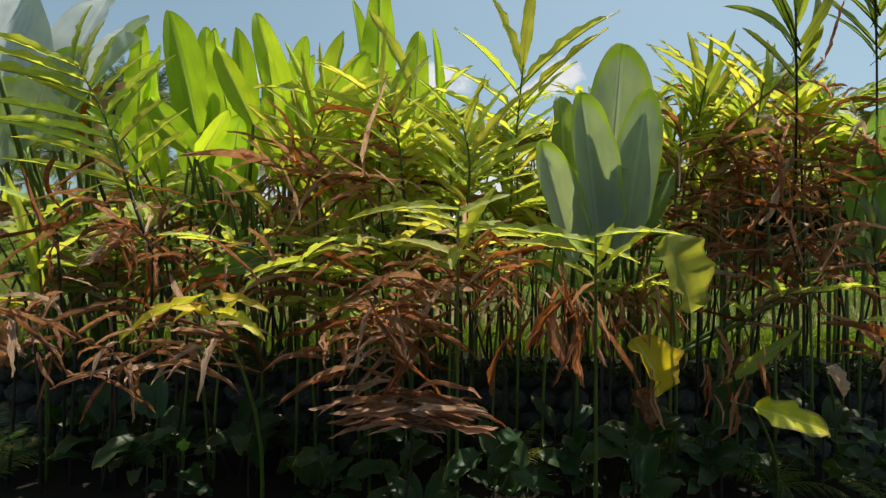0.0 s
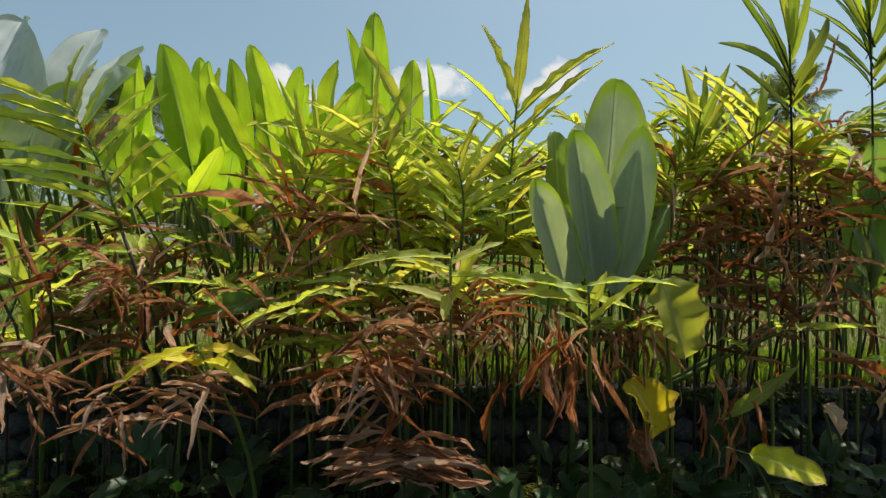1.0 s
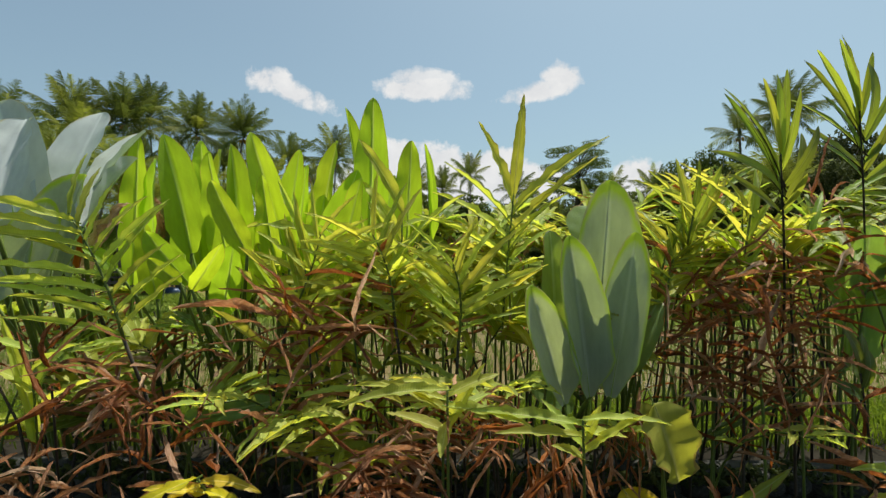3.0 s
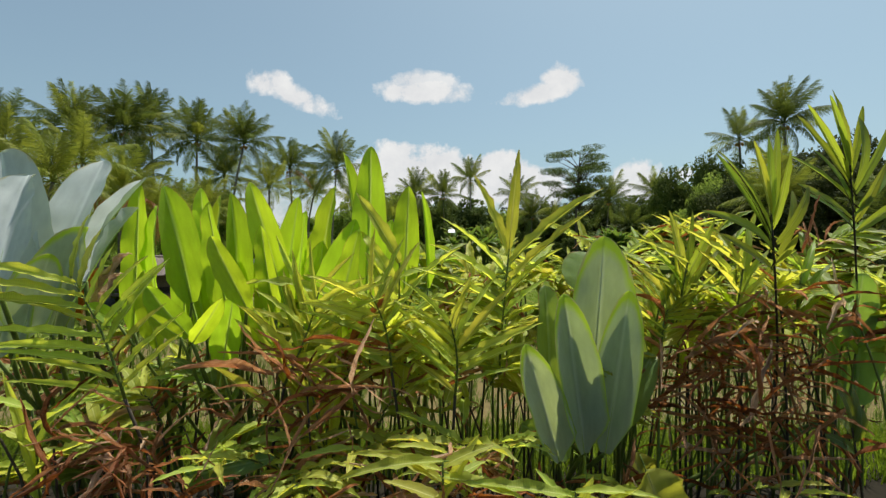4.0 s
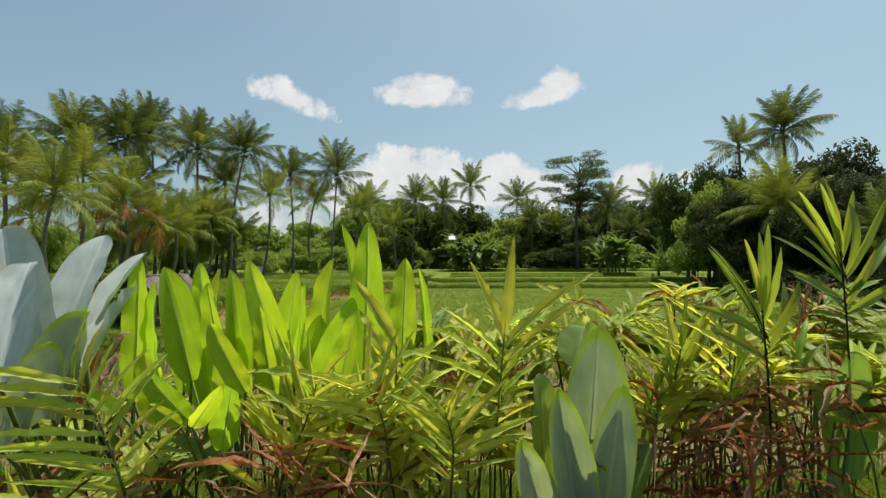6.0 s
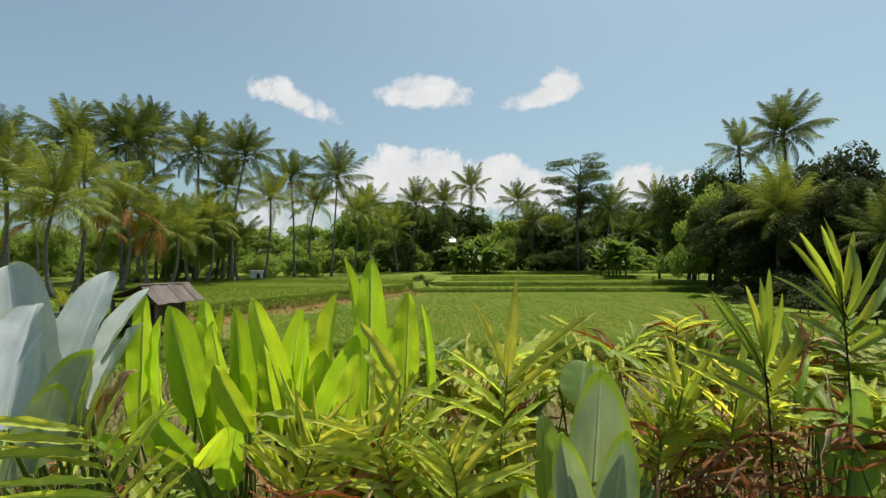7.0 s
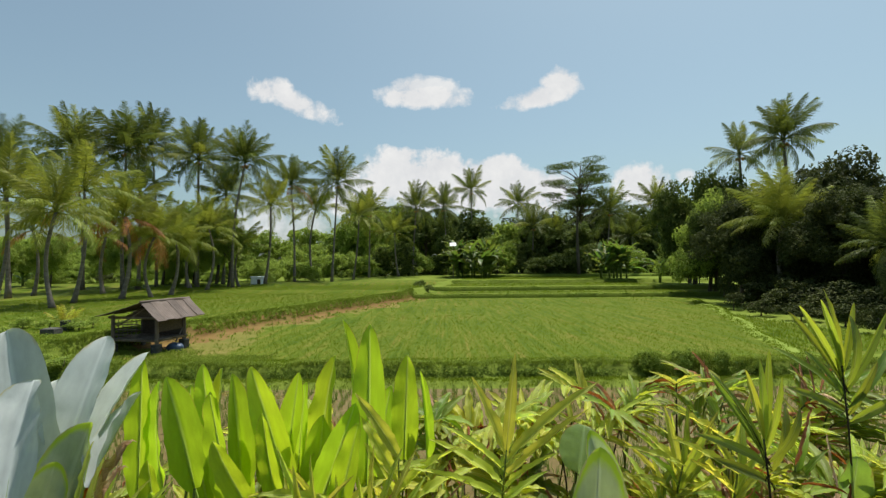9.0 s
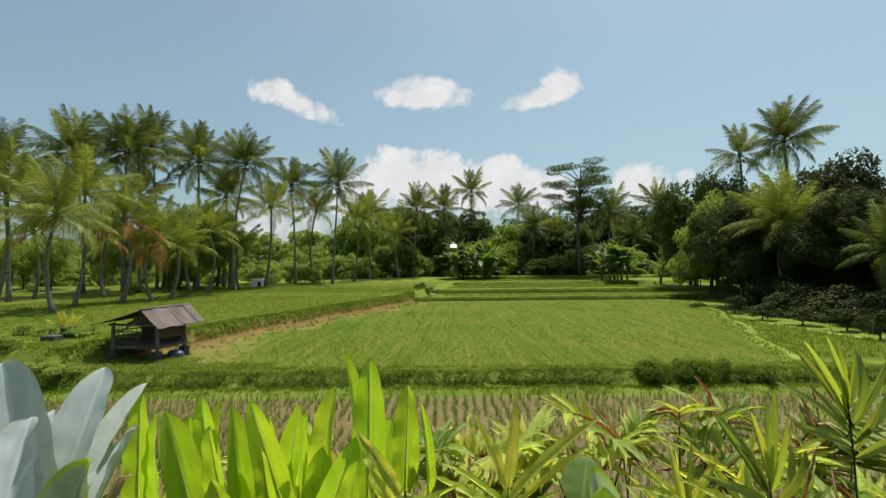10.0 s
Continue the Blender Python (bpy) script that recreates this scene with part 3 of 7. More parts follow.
for yb in (46.0, 53.0, 63.9, 79.6):
    zone[(abs(cy - yb) < 0.75) & (cx > bank_x(cy))] = 2
bank_wob = 0.9 + 0.5 * np.sin(cy * 0.7) + 0.35 * np.sin(cy * 2.1)
zone[(cx - bank_x(cy) < 0.5 + 0.75 * bank_wob + 0.25 * lumps(cx, cy, 4.1)) & (cx > bank_x(cy) - 0.1) & (cy > 19.3) & (cy < 46)] = 3
zone[(abs(cx - path_x(cy)) < 0.33) & (cy > 16.2) & (cy < 37)] = 5
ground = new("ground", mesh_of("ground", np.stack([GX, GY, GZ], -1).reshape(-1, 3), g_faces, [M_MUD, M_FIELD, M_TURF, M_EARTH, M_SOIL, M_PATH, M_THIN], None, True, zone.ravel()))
tagged(ground, "terraced green rice fields, muddy paddy and earth banks", "ground", kind="structure")


# ---- rice and grass ----
def stuff(name, v, f, mat, label, category):
    return tagged(new(name, mesh_of(name, v, f, mat, None, False)), label, category, kind="stuff")


def with_height(xy):
    return np.concatenate([xy, height(xy[:, 0], xy[:, 1])[:, None]], 1)


def jitter_rows(x0, x1, y0, y1, dx, dy, wob, seed):
    g = np.random.default_rng(seed)
    X, Y = np.meshgrid(np.arange(x0, x1, dx), np.arange(y0, y1, dy))
    xy = np.stack([X.ravel(), Y.ravel()], -1)
    xy += g.normal(0, wob, xy.shape)
    return xy


def band(n, x0, x1, y0, y1, seed):
    g = np.random.default_rng(seed)
    return np.stack([g.uniform(x0, x1, n), g.uniform(y0, y1, n)], -1)


xy = jitter_rows(-17, 19, 6.4, 14.6, 0.27, 0.235, 0.028, 1)
xy = xy[nrng.random(len(xy)) < 0.93]
v, f = blades(with_height(xy), 0.29, 0.015, 0.34, 9, 0.024, 2)
stuff("rice_seedlings", v, f, M_RICE_THIN, "thin green rice seedlings in rows in muddy water", "rice plants")

xy = band(2600, -6.5, 6.5, 4.75, 6.7, 31)
v, f = blades(with_height(xy), 0.26, 0.014, 0.45, 7, 0.05, 32)
stuff("verge_grass", v, f, M_RICE, "pale green grass behind the garden wall", "grass")

xy = jitter_rows(-12, 20, 16.8, 45.8, 0.25, 0.13, 0.065, 3)
keep = (xy[:, 0] > bank_x(xy[:, 1]) + 0.8 + 1.7 * nrng.random(len(xy)) + 0.4 * np.sin(xy[:, 1] * 0.7)) & (xy[:, 0] < path_x(xy[:, 1]) - 0.5)
full = step(0.0, 4.5, xy[:, 0] - bank_x(xy[:, 1]) - 0.3 - 2.0 * step(24, 17, xy[:, 1]))
xy = xy[keep & (nrng.random(len(xy)) < (0.3 + 0.65 * full) * np.interp(xy[:, 1], (17, 24, 32, 46), (1.0, 0.6, 0.35, 0.3)))]
v, f = blades(with_height(xy), 0.085 + 0.02 * lumps(xy[:, 0], xy[:, 1], 0.4), 0.009, 0.18, 7, 0.05, 4)
stuff("rice_crop", v, f, M_RICE, "young green rice standing in the large field", "rice plants")

xy = jitter_rows(-34, 4, 18.6, 60, 0.30, 0.28, 0.12, 5)
xy = xy[(xy[:, 0] < bank_x(xy[:, 1]) - 0.9)]
v, f = blades(with_height(xy), 0.08, 0.015, 0.3, 9, 0.10, 6)
stuff("rice_crop", v, f, M_RICE, "bright green rice on the upper terrace by the palms", "rice plants")

xy = jitter_rows(0, 24, 46.8, 79, 0.42, 0.4, 0.22, 7)
xy = xy[(xy[:, 0] > bank_x(xy[:, 1]) + 0.5) & (np.abs(xy[:, 1] - 53.0) > 0.6) & (np.abs(xy[:, 1] - 63.9) > 0.6)]
v, f = blades(with_height(xy), 0.10, 0.032, 0.3, 8, 0.14, 8)
stuff("rice_crop", v, f, M_RICE, "green rice on the far stepped terraces", "rice plants")

xy = jitter_rows(12, 20, 17.5, 34, 0.3, 0.3, 0.1, 9)
xy = xy[(xy[:, 0] > path_x(xy[:, 1]) + 0.5) & (xy[:, 0] < side_x(xy[:, 1]) - 0.2)]
v, f = blades(with_height(xy), 0.15, 0.026, 0.3, 7, 0.1, 10)
stuff("rice_crop", v, f, M_RICE, "green rice in the side field beyond the path", "rice plants")


g3 = np.random.default_rng(41)
balls = [(x, 15.42 + 0.1 * lumps(x, 3.0, 1.3) + g3.normal(0, 0.06), h1(x, 15.35) + 0.07 + g3.normal(0, 0.05), g3.uniform(0.10, 0.2), g3.uniform(0.10, 0.20)) for x in np.arange(-20, 14.5, 0.085)]
v, f = leaf_cloud(balls, 34000, 0.034, 42, 0.3, 0.4)
stuff("bund_weeds", v, f, M_WEED, "dense leafy green weeds on the face of the paddy bund", "weeds")
xy = band(3400, -20, 14, 15.5, 15.95, 12)
v, f = blades(with_height(xy), 0.10 * (1 + 0.7 * lumps(xy[:, 0], xy[:, 1], 1.7)) + 0.05, 0.018, 0.7, 7, 0.06, 14)
stuff("bund_grass", v, f, M_GRASS, "sunlit bushy grass along the top of the bund", "grass")

xy = np.concatenate([band(2600, -20, 14, 15.85, 16.7, 13), band(2600, -20, 14, 14.74, 15.25, 24)])
v, f = blades(with_height(xy), 0.075, 0.02, 0.5, 7, 0.07, 25)
stuff("ledge_grass", v, f, M_RICE, "short light green grass on the bund ledges", "grass")

xy = np.concatenate([band(1500, -22, -9, 16.3, 18.6, 15), band(260, -9.0, -6.0, 16.3, 17.4, 16)])
v, f = blades(with_height(xy), 0.09 * (1 + 0.6 * lumps(xy[:, 0], xy[:, 1], 1.2)) + 0.04, 0.018, 0.6, 8, 0.10, 17)
stuff("verge_grass", v, f, M_GRASS, "rough green grass round the field hut", "grass")

t_bank = nrng.uniform(17.2, 47, 3600)
xy = np.stack([bank_x(t_bank) + np.where(nrng.random(3600) < 0.93, nrng.uniform(-0.55, 0.12, 3600), nrng.uniform(0.1, 1.9, 3600)), t_bank], -1)
v, f = blades(with_height(xy), 0.16, 0.028, 0.7, 7, 0.06, 18)
stuff("bank_grass", v, f, M_GRASS, "overhanging grass along the brown earth bank", "grass")

t_path = nrng.uniform(16, 43, 900)
xy = np.stack([path_x(t_path) + nrng.choice((-1, 1), 900) * nrng.normal(0.3, 0.12, 900), t_path], -1)
v, f = blades(with_height(xy), 0.09, 0.022, 0.6, 6, 0.05, 19)
stuff("path_grass", v, f, M_RICE, "short pale grass on the field footpath", "grass")

for yb, n, w in ((46.0, 1700, 24), (53.0, 1700, 25), (63.9, 1700, 26), (79.6, 1500, 28)):
    xy = np.stack([nrng.uniform(-4, w, n), yb - 0.05 + np.abs(nrng.normal(0, 0.10, n))], -1)
    xy = xy[xy[:, 0] > bank_x(xy[:, 1])]
    v, f = blades(with_height(xy), 0.10, 0.04, 0.6, 5, 0.1, int(yb))
    stuff("terrace_grass", v, f, M_WEED, "dark grass on the edge of a rice terrace", "grass")

for bx, by, bw, bh, sd in ((6.64, 15.55, 0.62, 0.34, 301), (8.15, 15.55, 0.85, 0.38, 303), (9.6, 15.55, 0.5, 0.22, 305)):
    g = np.random.default_rng(sd)
    z = h1(bx, by)
    balls = [(bx + bw * g.uniform(-1, 1), by + 0.25 * g.normal(), z + bh * g.uniform(0.15, 0.75), g.uniform(0.12, 0.26), g.uniform(0.12, 0.24)) for _ in range(16)]
    v, f = leaf_cloud(balls, 2200, 0.055, sd, 0.3, 0.22)
    clump = thing("weed_bush", (0, 0, 0), "bushy dark green weed clump on the bund", "bush", "weed clumps on the bund")
    part("foliage", mesh_of("foliage", v, f, M_WEED, None, False), clump)
    a, d = g.uniform(0, 6.283, 220), np.sqrt(g.random(220))
    v, f = blades(with_height(np.stack([bx + bw * d * np.cos(a), by + 0.3 * d * np.sin(a)], -1)), bh * (2.0 - 1.2 * d), 0.018, 0.6, 5, 0.06, sd + 1, 0.6)
    part("grass", mesh_of("grass", v, f, M_GRASS, None, False), clump)


# ---- coconut palms ----
def frond_mesh(name, mat, seed, droop, pairs=66):
    """A palm frond one unit long: a curved midrib with two rows of thin leaflets that bend over and hang."""
    r = random.Random(seed)
    y = z = 0.0
    spine = []
    steps = 14
    for i in range(steps + 1):
        s = i / steps
        a = droop * s ** 1.3 - 0.15
        if i:
            y += math.cos(a) / steps
            z -= math.sin(a) / steps
        spine.append(Vector((0.03 * math.sin(3 * s + seed), y, z)))
    verts, faces = tube(spine, [0.011 * (1 - 0.85 * i / steps) for i in range(steps + 1)], 4)
    down = Vector((0, 0, -1))
    for k in range(pairs):
        s = 0.16 + 0.84 * (k + r.random() * 0.8) / pairs
        i = min(int(s * steps), steps - 1)
        p = spine[i].lerp(spine[i + 1], s * steps - i)
        d = (spine[i + 1] - spine[i]).normalized()
        ln = 0.30 * (math.sin(math.pi * min(1, 0.2 + 0.75 * s)) ** 0.7) * r.uniform(0.7, 1.12)
        for side in (-1, 1):
            hang = r.uniform(0.1, 0.9) + 0.3 * s
            out = (Vector((side, 0, 0)) * math.cos(hang) + down * math.sin(hang) + d * r.uniform(0.45, 0.95)).normalized()
            w = d * 0.0060
            m = p + out * ln * 0.5
            t = m + (out + down * r.uniform(0.2, 1.3)).normalized() * ln * 0.5
            n = len(verts)
            verts += [tuple(p - w * 0.6), tuple(p + w * 0.6), tuple(m + w), tuple(m - w), tuple(t)]
            faces += [(n, n + 1, n + 2, n + 3), (n + 3, n + 2, n + 4)]
    return mesh_of(name, verts, faces, mat, None, False)


FRONDS = {key: [frond_mesh("frond", m, 20 + i, d) for i, d in enumerate((0.3, 0.65, 1.0, 1.5))] for key, m in (("green", M_FROND), ("yellow", M_FROND_YELLOW), ("brown", M_FROND_BROWN))}
nut_bm = bmesh.new()
bmesh.ops.create_icosphere(nut_bm, subdivisions=1, radius=0.16, matrix=Matrix.Diagonal((1, 1, 1.25, 1)))
ME_NUT = bm_mesh("coconut", nut_bm, M_FROND_BROWN, True)
ME_STALK = mesh_of("coconut_bunch", *tube([(0, 0, 0.2), (0.02, 0, 0.0), (0.05, 0.02, -0.25)], [0.05, 0.04, 0.02], 5), M_STEM_DARK)


def palm(x, y, top, lean=(0.0, 0.0), size=4.2, n=22, tone="green", seed=0, label="", brown=0, girth=0.2):
    r = random.Random(900 + seed)
    z0 = h1(x, y) - 0.15
    p = thing("coconut_palm", (x, y, z0), label or "tall coconut palm with a slender grey trunk and feathery crown", "palm tree", "coconut palms")
    hgt = top - z0
    head = Vector((lean[0], lean[1], hgt))
    line = bowed((0, 0, 0), head, (-lean[0] * 0.28 + (r.uniform(-0.25, 0.25) if tone == "green" else r.choice((-1, 1)) * r.uniform(0.35, 0.8)), -lean[1] * 0.2, 0), 12)
    girth *= r.uniform(0.68, 0.95)
    radii = [girth * (1.6 if i == 0 else 1.2 if i == 1 else 1.0 - 0.035 * i) for i in range(12)]
    tv, tf = tube(line, radii, 8)
    part("trunk", mesh_of("trunk", tv, tf, M_TRUNK), p)
    turn = r.uniform(0, 6.28)
    n = int(n * (1.12 if tone == "green" else 1.05))
    for i in range(n):
        s = i / max(1, n - 1)
        el = radians((88 - 122 * s ** 1.2) if tone == "green" else (86 - 112 * s ** 1.2)) + r.uniform(-0.14, 0.14)
        az = turn + i * 2.3999 + r.uniform(-0.2, 0.2)
        way = Vector((math.cos(az) * math.cos(el), math.sin(az) * math.cos(el), math.sin(el)))
        kind = FRONDS["brown" if i >= n - brown else tone if r.random() < 0.85 else "yellow"]
        me = kind[min(3, int(s * 2.4 + r.random() * 1.2))]
        ln = size * r.uniform(0.82, 1.15) * (0.9 if s < 0.12 else 1.0)
        up = Vector((0, 0, 1)) if abs(way.z) < 0.9 else Vector((-math.cos(az), -math.sin(az), 0.2))
        part("frond", me, p, leaf_pose(head, way, up + Vector((-way.y, way.x, 0)) * r.uniform(-0.6, 0.6), ln, ln))
    if tone == "green" and hgt > 8:
        bunch = part("coconut_bunch", ME_STALK, p, Matrix.Translation(head + Vector((0, -0.05, -0.25))))
        for k in range(5):
            a = k * 1.26 + r.uniform(-0.3, 0.3)
            part("coconut", ME_NUT, bunch, Matrix.Translation((0.3 * math.cos(a), 0.3 * math.sin(a), -0.22 - 0.1 * (k % 2))))
    return p


YOUNG = "young coconut palm with yellow-green arching fronds and curved trunk"
RUSTY = "coconut palm with some orange dried fronds below the crown"
palm(-25.1, 31.5, 7.7, (0.1, 0.0), 3.8, 27, "yellow", 0, YOUNG, 0, 0.21)
palm(-27.2, 36.0, 9.8, (0.7, 0.0), 3.9, 25, "yellow", 1, YOUNG, 1, 0.20)
palm(-26.3, 40.0, 8.2, (0.2, 0.0), 3.8, 25, "yellow", 2, RUSTY, 5, 0.22)
palm(-25.0, 42.0, 6.7, (0.2, 0.0), 3.6, 23, "yellow", 3, RUSTY, 3, 0.20)
palm(-25.1, 45.0, 6.6, (0.5, 0.0), 3.6, 23, "yellow", 4, YOUNG, 0, 0.20)
palm(-38.3, 52.0, 16.6, (-1.2, 0.0), 5.0, 33, "green", 5, "", 0, 0.20)
palm(-35.3, 54.0, 17.0, (0.3, 0.0), 4.9, 31, "green", 6, "", 0, 0.20)
palm(-34.0, 58.0, 18.6, (-0.7, 0.0), 5.0, 31, "green", 7, "", 0, 0.20)
palm(-28.7, 57.0, 16.6, (0.1, 0.0), 4.8, 31, "green", 8, "", 0, 0.20)
palm(-23.9, 55.5, 15.9, (1.4, 0.0), 4.6, 31, "green", 9, "", 0, 0.20)
palm(-24.2, 50.0, 8.0, (0.2, 0.0), 4.0, 23, "yellow", 10, YOUNG, 0, 0.20)
palm(-37.3, 42.0, 13.0, (-0.7, 0.0), 4.5, 25, "green", 11, "", 0, 0.20)
palm(-38.5, 46.0, 7.6, (-0.1, 0.0), 3.6, 18, "yellow", 12, YOUNG, 1, 0.20)
palm(-33.3, 48.0, 7.1, (0.2, 0.0), 3.4, 18, "yellow", 13, RUSTY, 2, 0.20)
palm(-27.9, 54.0, 6.4, (0.1, 0.0), 3.4, 16, "yellow", 14, YOUNG, 0, 0.20)
palm(-24.2, 58.0, 6.5, (0.1, 0.0), 3.4, 16, "yellow", 15, YOUNG, 0, 0.20)
palm(-32.4, 52.0, 11.8, (0.1, 0.0), 4.2, 21, "green", 16, "", 0, 0.20)
palm(-27.0, 60.0, 12.8, (0.3, 0.0), 4.4, 21, "green", 17, "", 0, 0.20)
palm(-33.0, 36.0, 9.4, (0.8, 0.0), 4.2, 21, "yellow", 18, YOUNG, 0, 0.20)
palm(-21.9, 60.0, 11.4, (0.7, 0.0), 4.2, 21, "yellow", 19, YOUNG, 0, 0.20)
palm(-20.1, 66.0, 15.0, (-0.5, 0.0), 4.6, 23, "green", 20, "", 2, 0.20)
palm(-15.1, 66.0, 15.1, (0.8, 0.0), 5.2, 23, "green", 21, "", 0, 0.20)
palm(-18.6, 70.0, 12.1, (0.3, 0.0), 4.4, 18, "yellow", 22, YOUNG, 0, 0.20)
palm(-13.7, 74.0, 11.4, (0.9, 0.0), 4.6, 18, "yellow", 23, YOUNG, 0, 0.20)
palm(-11.9, 78.0, 12.4, (0.2, 0.0), 4.6, 18, "green", 24, "", 0, 0.20)
palm(-7.4, 80.0, 9.4, (-0.6, 0.0), 4.6, 18, "yellow", 25, YOUNG, 0, 0.20)
palm(-5.3, 83.0, 13.6, (0.7, 0.0), 4.8, 23, "green", 26, "", 0, 0.20)
palm(0.4, 90.0, 14.4, (-0.4, 0.0), 5.0, 23, "green", 27, "", 0, 0.20)
palm(6.0, 102.0, 19.2, (-0.2, 0.0), 5.2, 21, "green", 28, "", 0, 0.20)
palm(15.1, 102.0, 16.4, (0.4, 0.0), 5.0, 21, "green", 29, "", 0, 0.20)
palm(15.9, 90.0, 10.8, (0.5, 0.0), 5.0, 23, "green", 30, "", 0, 0.20)
palm(21.0, 92.0, 9.3, (0.0, 0.0), 4.8, 21, "green", 31, "", 0, 0.20)
palm(27.3, 82.0, 12.6, (0.5, 0.0), 5.0, 25, "green", 32, "", 0, 0.20)
palm(39.2, 90.0, 15.0, (-0.3, 0.0), 4.8, 23, "green", 33, "", 0, 0.20)
palm(33.9, 88.0, 8.9, (-0.2, 0.0), 4.8, 21, "green", 34, "", 0, 0.20)
palm(29.2, 41.6, 14.5, (-0.2, 0.0), 3.8, 31, "green", 35, "", 0, 0.22)
palm(30.9, 50.0, 15.1, (-0.6, 0.0), 3.6, 18, "green", 36, "", 0, 0.20)
palm(24.2, 34.5, 7.0, (-0.3, 0.0), 3.8, 38, "yellow", 37, "coconut palm with wispy pale fronds before the dark trees", 0, 0.20)


# ---- broadleaf trees and thickets ----
def crown_mesh(name, mat, seed, n=6000, balls=24, flat=1.0, leaf=0.030):
    """A crown about one unit in radius: clumps of leaves round a hollow middle, uneven in outline."""
    r = random.Random(seed)
    spec = []
    for i in range(balls):
        a, e, d = r.uniform(0, 6.28), r.uniform(-0.5, 1.3), r.uniform(0.35, 0.8)
        rad = r.uniform(0.14, 0.36)
        spec.append((d * math.cos(a) * math.cos(e), d * math.sin(a) * math.cos(e), flat * d * math.sin(e), rad, rad * 0.75 * flat))
    v, f = leaf_cloud(spec, n, leaf, seed)
    return mesh_of(name, v, f, mat, None, False)


TONES = (("mid", M_CROWN, 40), ("light", M_CROWN_LIGHT, 50), ("deep", M_CROWN_DEEP, 60))
CROWNS = {key: [crown_mesh("crown", m, k + i, 4200, 26, 1.0, 0.038) for i in range(3)] for key, m, k in TONES}
FAR_CROWNS = {key: [crown_mesh("crown", m, k + 5 + i, 1500, 20, 1.0, 0.060) for i in range(3)] for key, m, k in TONES}
BUSHES = {key: [crown_mesh("foliage", m, k + 8 + i, 1700, 22, 1.0, 0.058) for i in range(3)] for key, m, k in TONES}


def limbs_mesh(seed, n=6):
    r = random.Random(seed)
    verts, faces = tube(bowed((0, 0, 0), (0.06, 0.03, 1.0), (0.04, 0.02, 0), 7), [0.055, 0.045, 0.04, 0.036, 0.032, 0.028, 0.02], 7)
    for i in range(n):
        a, z = r.uniform(0, 6.28), r.uniform(0.42, 0.9)
        ln = r.uniform(0.3, 0.6)
        tv, tf = tube(bowed((0.03, 0.02, z), (ln * math.cos(a), ln * math.sin(a), z + r.uniform(0.15, 0.45)), (0, 0, 0.05), 5), [0.024, 0.019, 0.015, 0.011, 0.006], 5)
        off = len(verts)
        verts += tv
        faces += [tuple(off + q for q in t) for t in tf]
    return mesh_of("trunk", verts, faces, M_BARK)


TRUNKS = [limbs_mesh(70 + i) for i in range(3)]


def tree(x, y, top, width, tone="mid", seed=0, label="", bare=0.35, group="trees behind the fields"):
    """A broadleaf tree: trunk with limbs and two overlapping crowns; bare is the share of clear trunk."""
    r = random.Random(300 + seed)
    z0 = h1(x, y) - 0.1
    hgt = top - z0
    t = thing("tree", (x, y, z0), label or "broadleaf tree with dense dark green crown behind the fields", "tree", group)
    part("trunk", TRUNKS[seed % 3], t, Matrix.Diagonal((hgt * 0.4, hgt * 0.4, hgt * 0.72, 1)))
    low = hgt * bare
    mid = (low + hgt) / 2
    half = (hgt - low) / 2
    for k, (dx, dz, sc) in enumerate(((0.0, 0.12, 0.86), (-0.27, -0.3, 0.66), (0.27, -0.22, 0.66), (-0.2, 0.38, 0.5), (0.2, 0.3, 0.55))):
        m = Matrix.Translation((dx * width + r.uniform(-0.12, 0.12) * width, r.uniform(-0.2, 0.15) * width, mid + (dz + r.uniform(-0.12, 0.12)) * half)) @ Matrix.Rotation(r.uniform(0, 6.28), 4, "Z") @ Matrix.Diagonal((width / 2 * sc * 1.25, width / 2 * sc * 1.25, half * sc * 1.28, 1))
        part("crown", (CROWNS if y < 66 else FAR_CROWNS)[tone][(seed + k) % 3], t, m)
    return t


def shrub(x, y, size, tall, tone="mid", seed=0, label="low leafy green shrub at the field edge", group="shrubs"):
    s = thing("shrub", (x, y, h1(x, y) - 0.05), label, "shrub", group)
    kind = BUSHES[tone]
    part("foliage", kind[seed % len(kind)], s, Matrix.Translation((0, 0, tall * 0.42)) @ Matrix.Rotation(seed * 1.7, 4, "Z") @ Matrix.Diagonal((size / 2 * 1.1, size / 2 * 1.1, tall / 2 * 1.15, 1)))
    tv, tf = tube([(0, 0, 0), (0.03, 0, tall * 0.4), (0.05, 0.02, tall * 0.7)], [0.03 + 0.012 * tall, 0.02 + 0.008 * tall, 0.008], 5)
    part("stem", mesh_of("stem", tv, tf, M_BARK), s)
    return s


UNDER = "low dense leafy tree in the thicket behind the fields"
tree(28.5, 56.0, 14.2, 8.5, "mid", 0, "dark dense broadleaf tree at the edge of the fields", -0.05)
tree(28.8, 50.0, 13.5, 7.0, "mid", 1, "dark dense broadleaf tree at the edge of the fields", -0.05)
tree(25.9, 48.0, 10.7, 6.5, "light", 2, "dark dense broadleaf tree at the edge of the fields", -0.05)
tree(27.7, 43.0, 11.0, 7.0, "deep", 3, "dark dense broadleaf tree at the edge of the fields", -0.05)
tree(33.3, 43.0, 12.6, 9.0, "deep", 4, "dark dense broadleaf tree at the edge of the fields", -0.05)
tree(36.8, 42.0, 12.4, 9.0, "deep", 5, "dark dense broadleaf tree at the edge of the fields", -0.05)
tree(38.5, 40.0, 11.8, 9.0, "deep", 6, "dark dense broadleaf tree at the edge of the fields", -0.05)
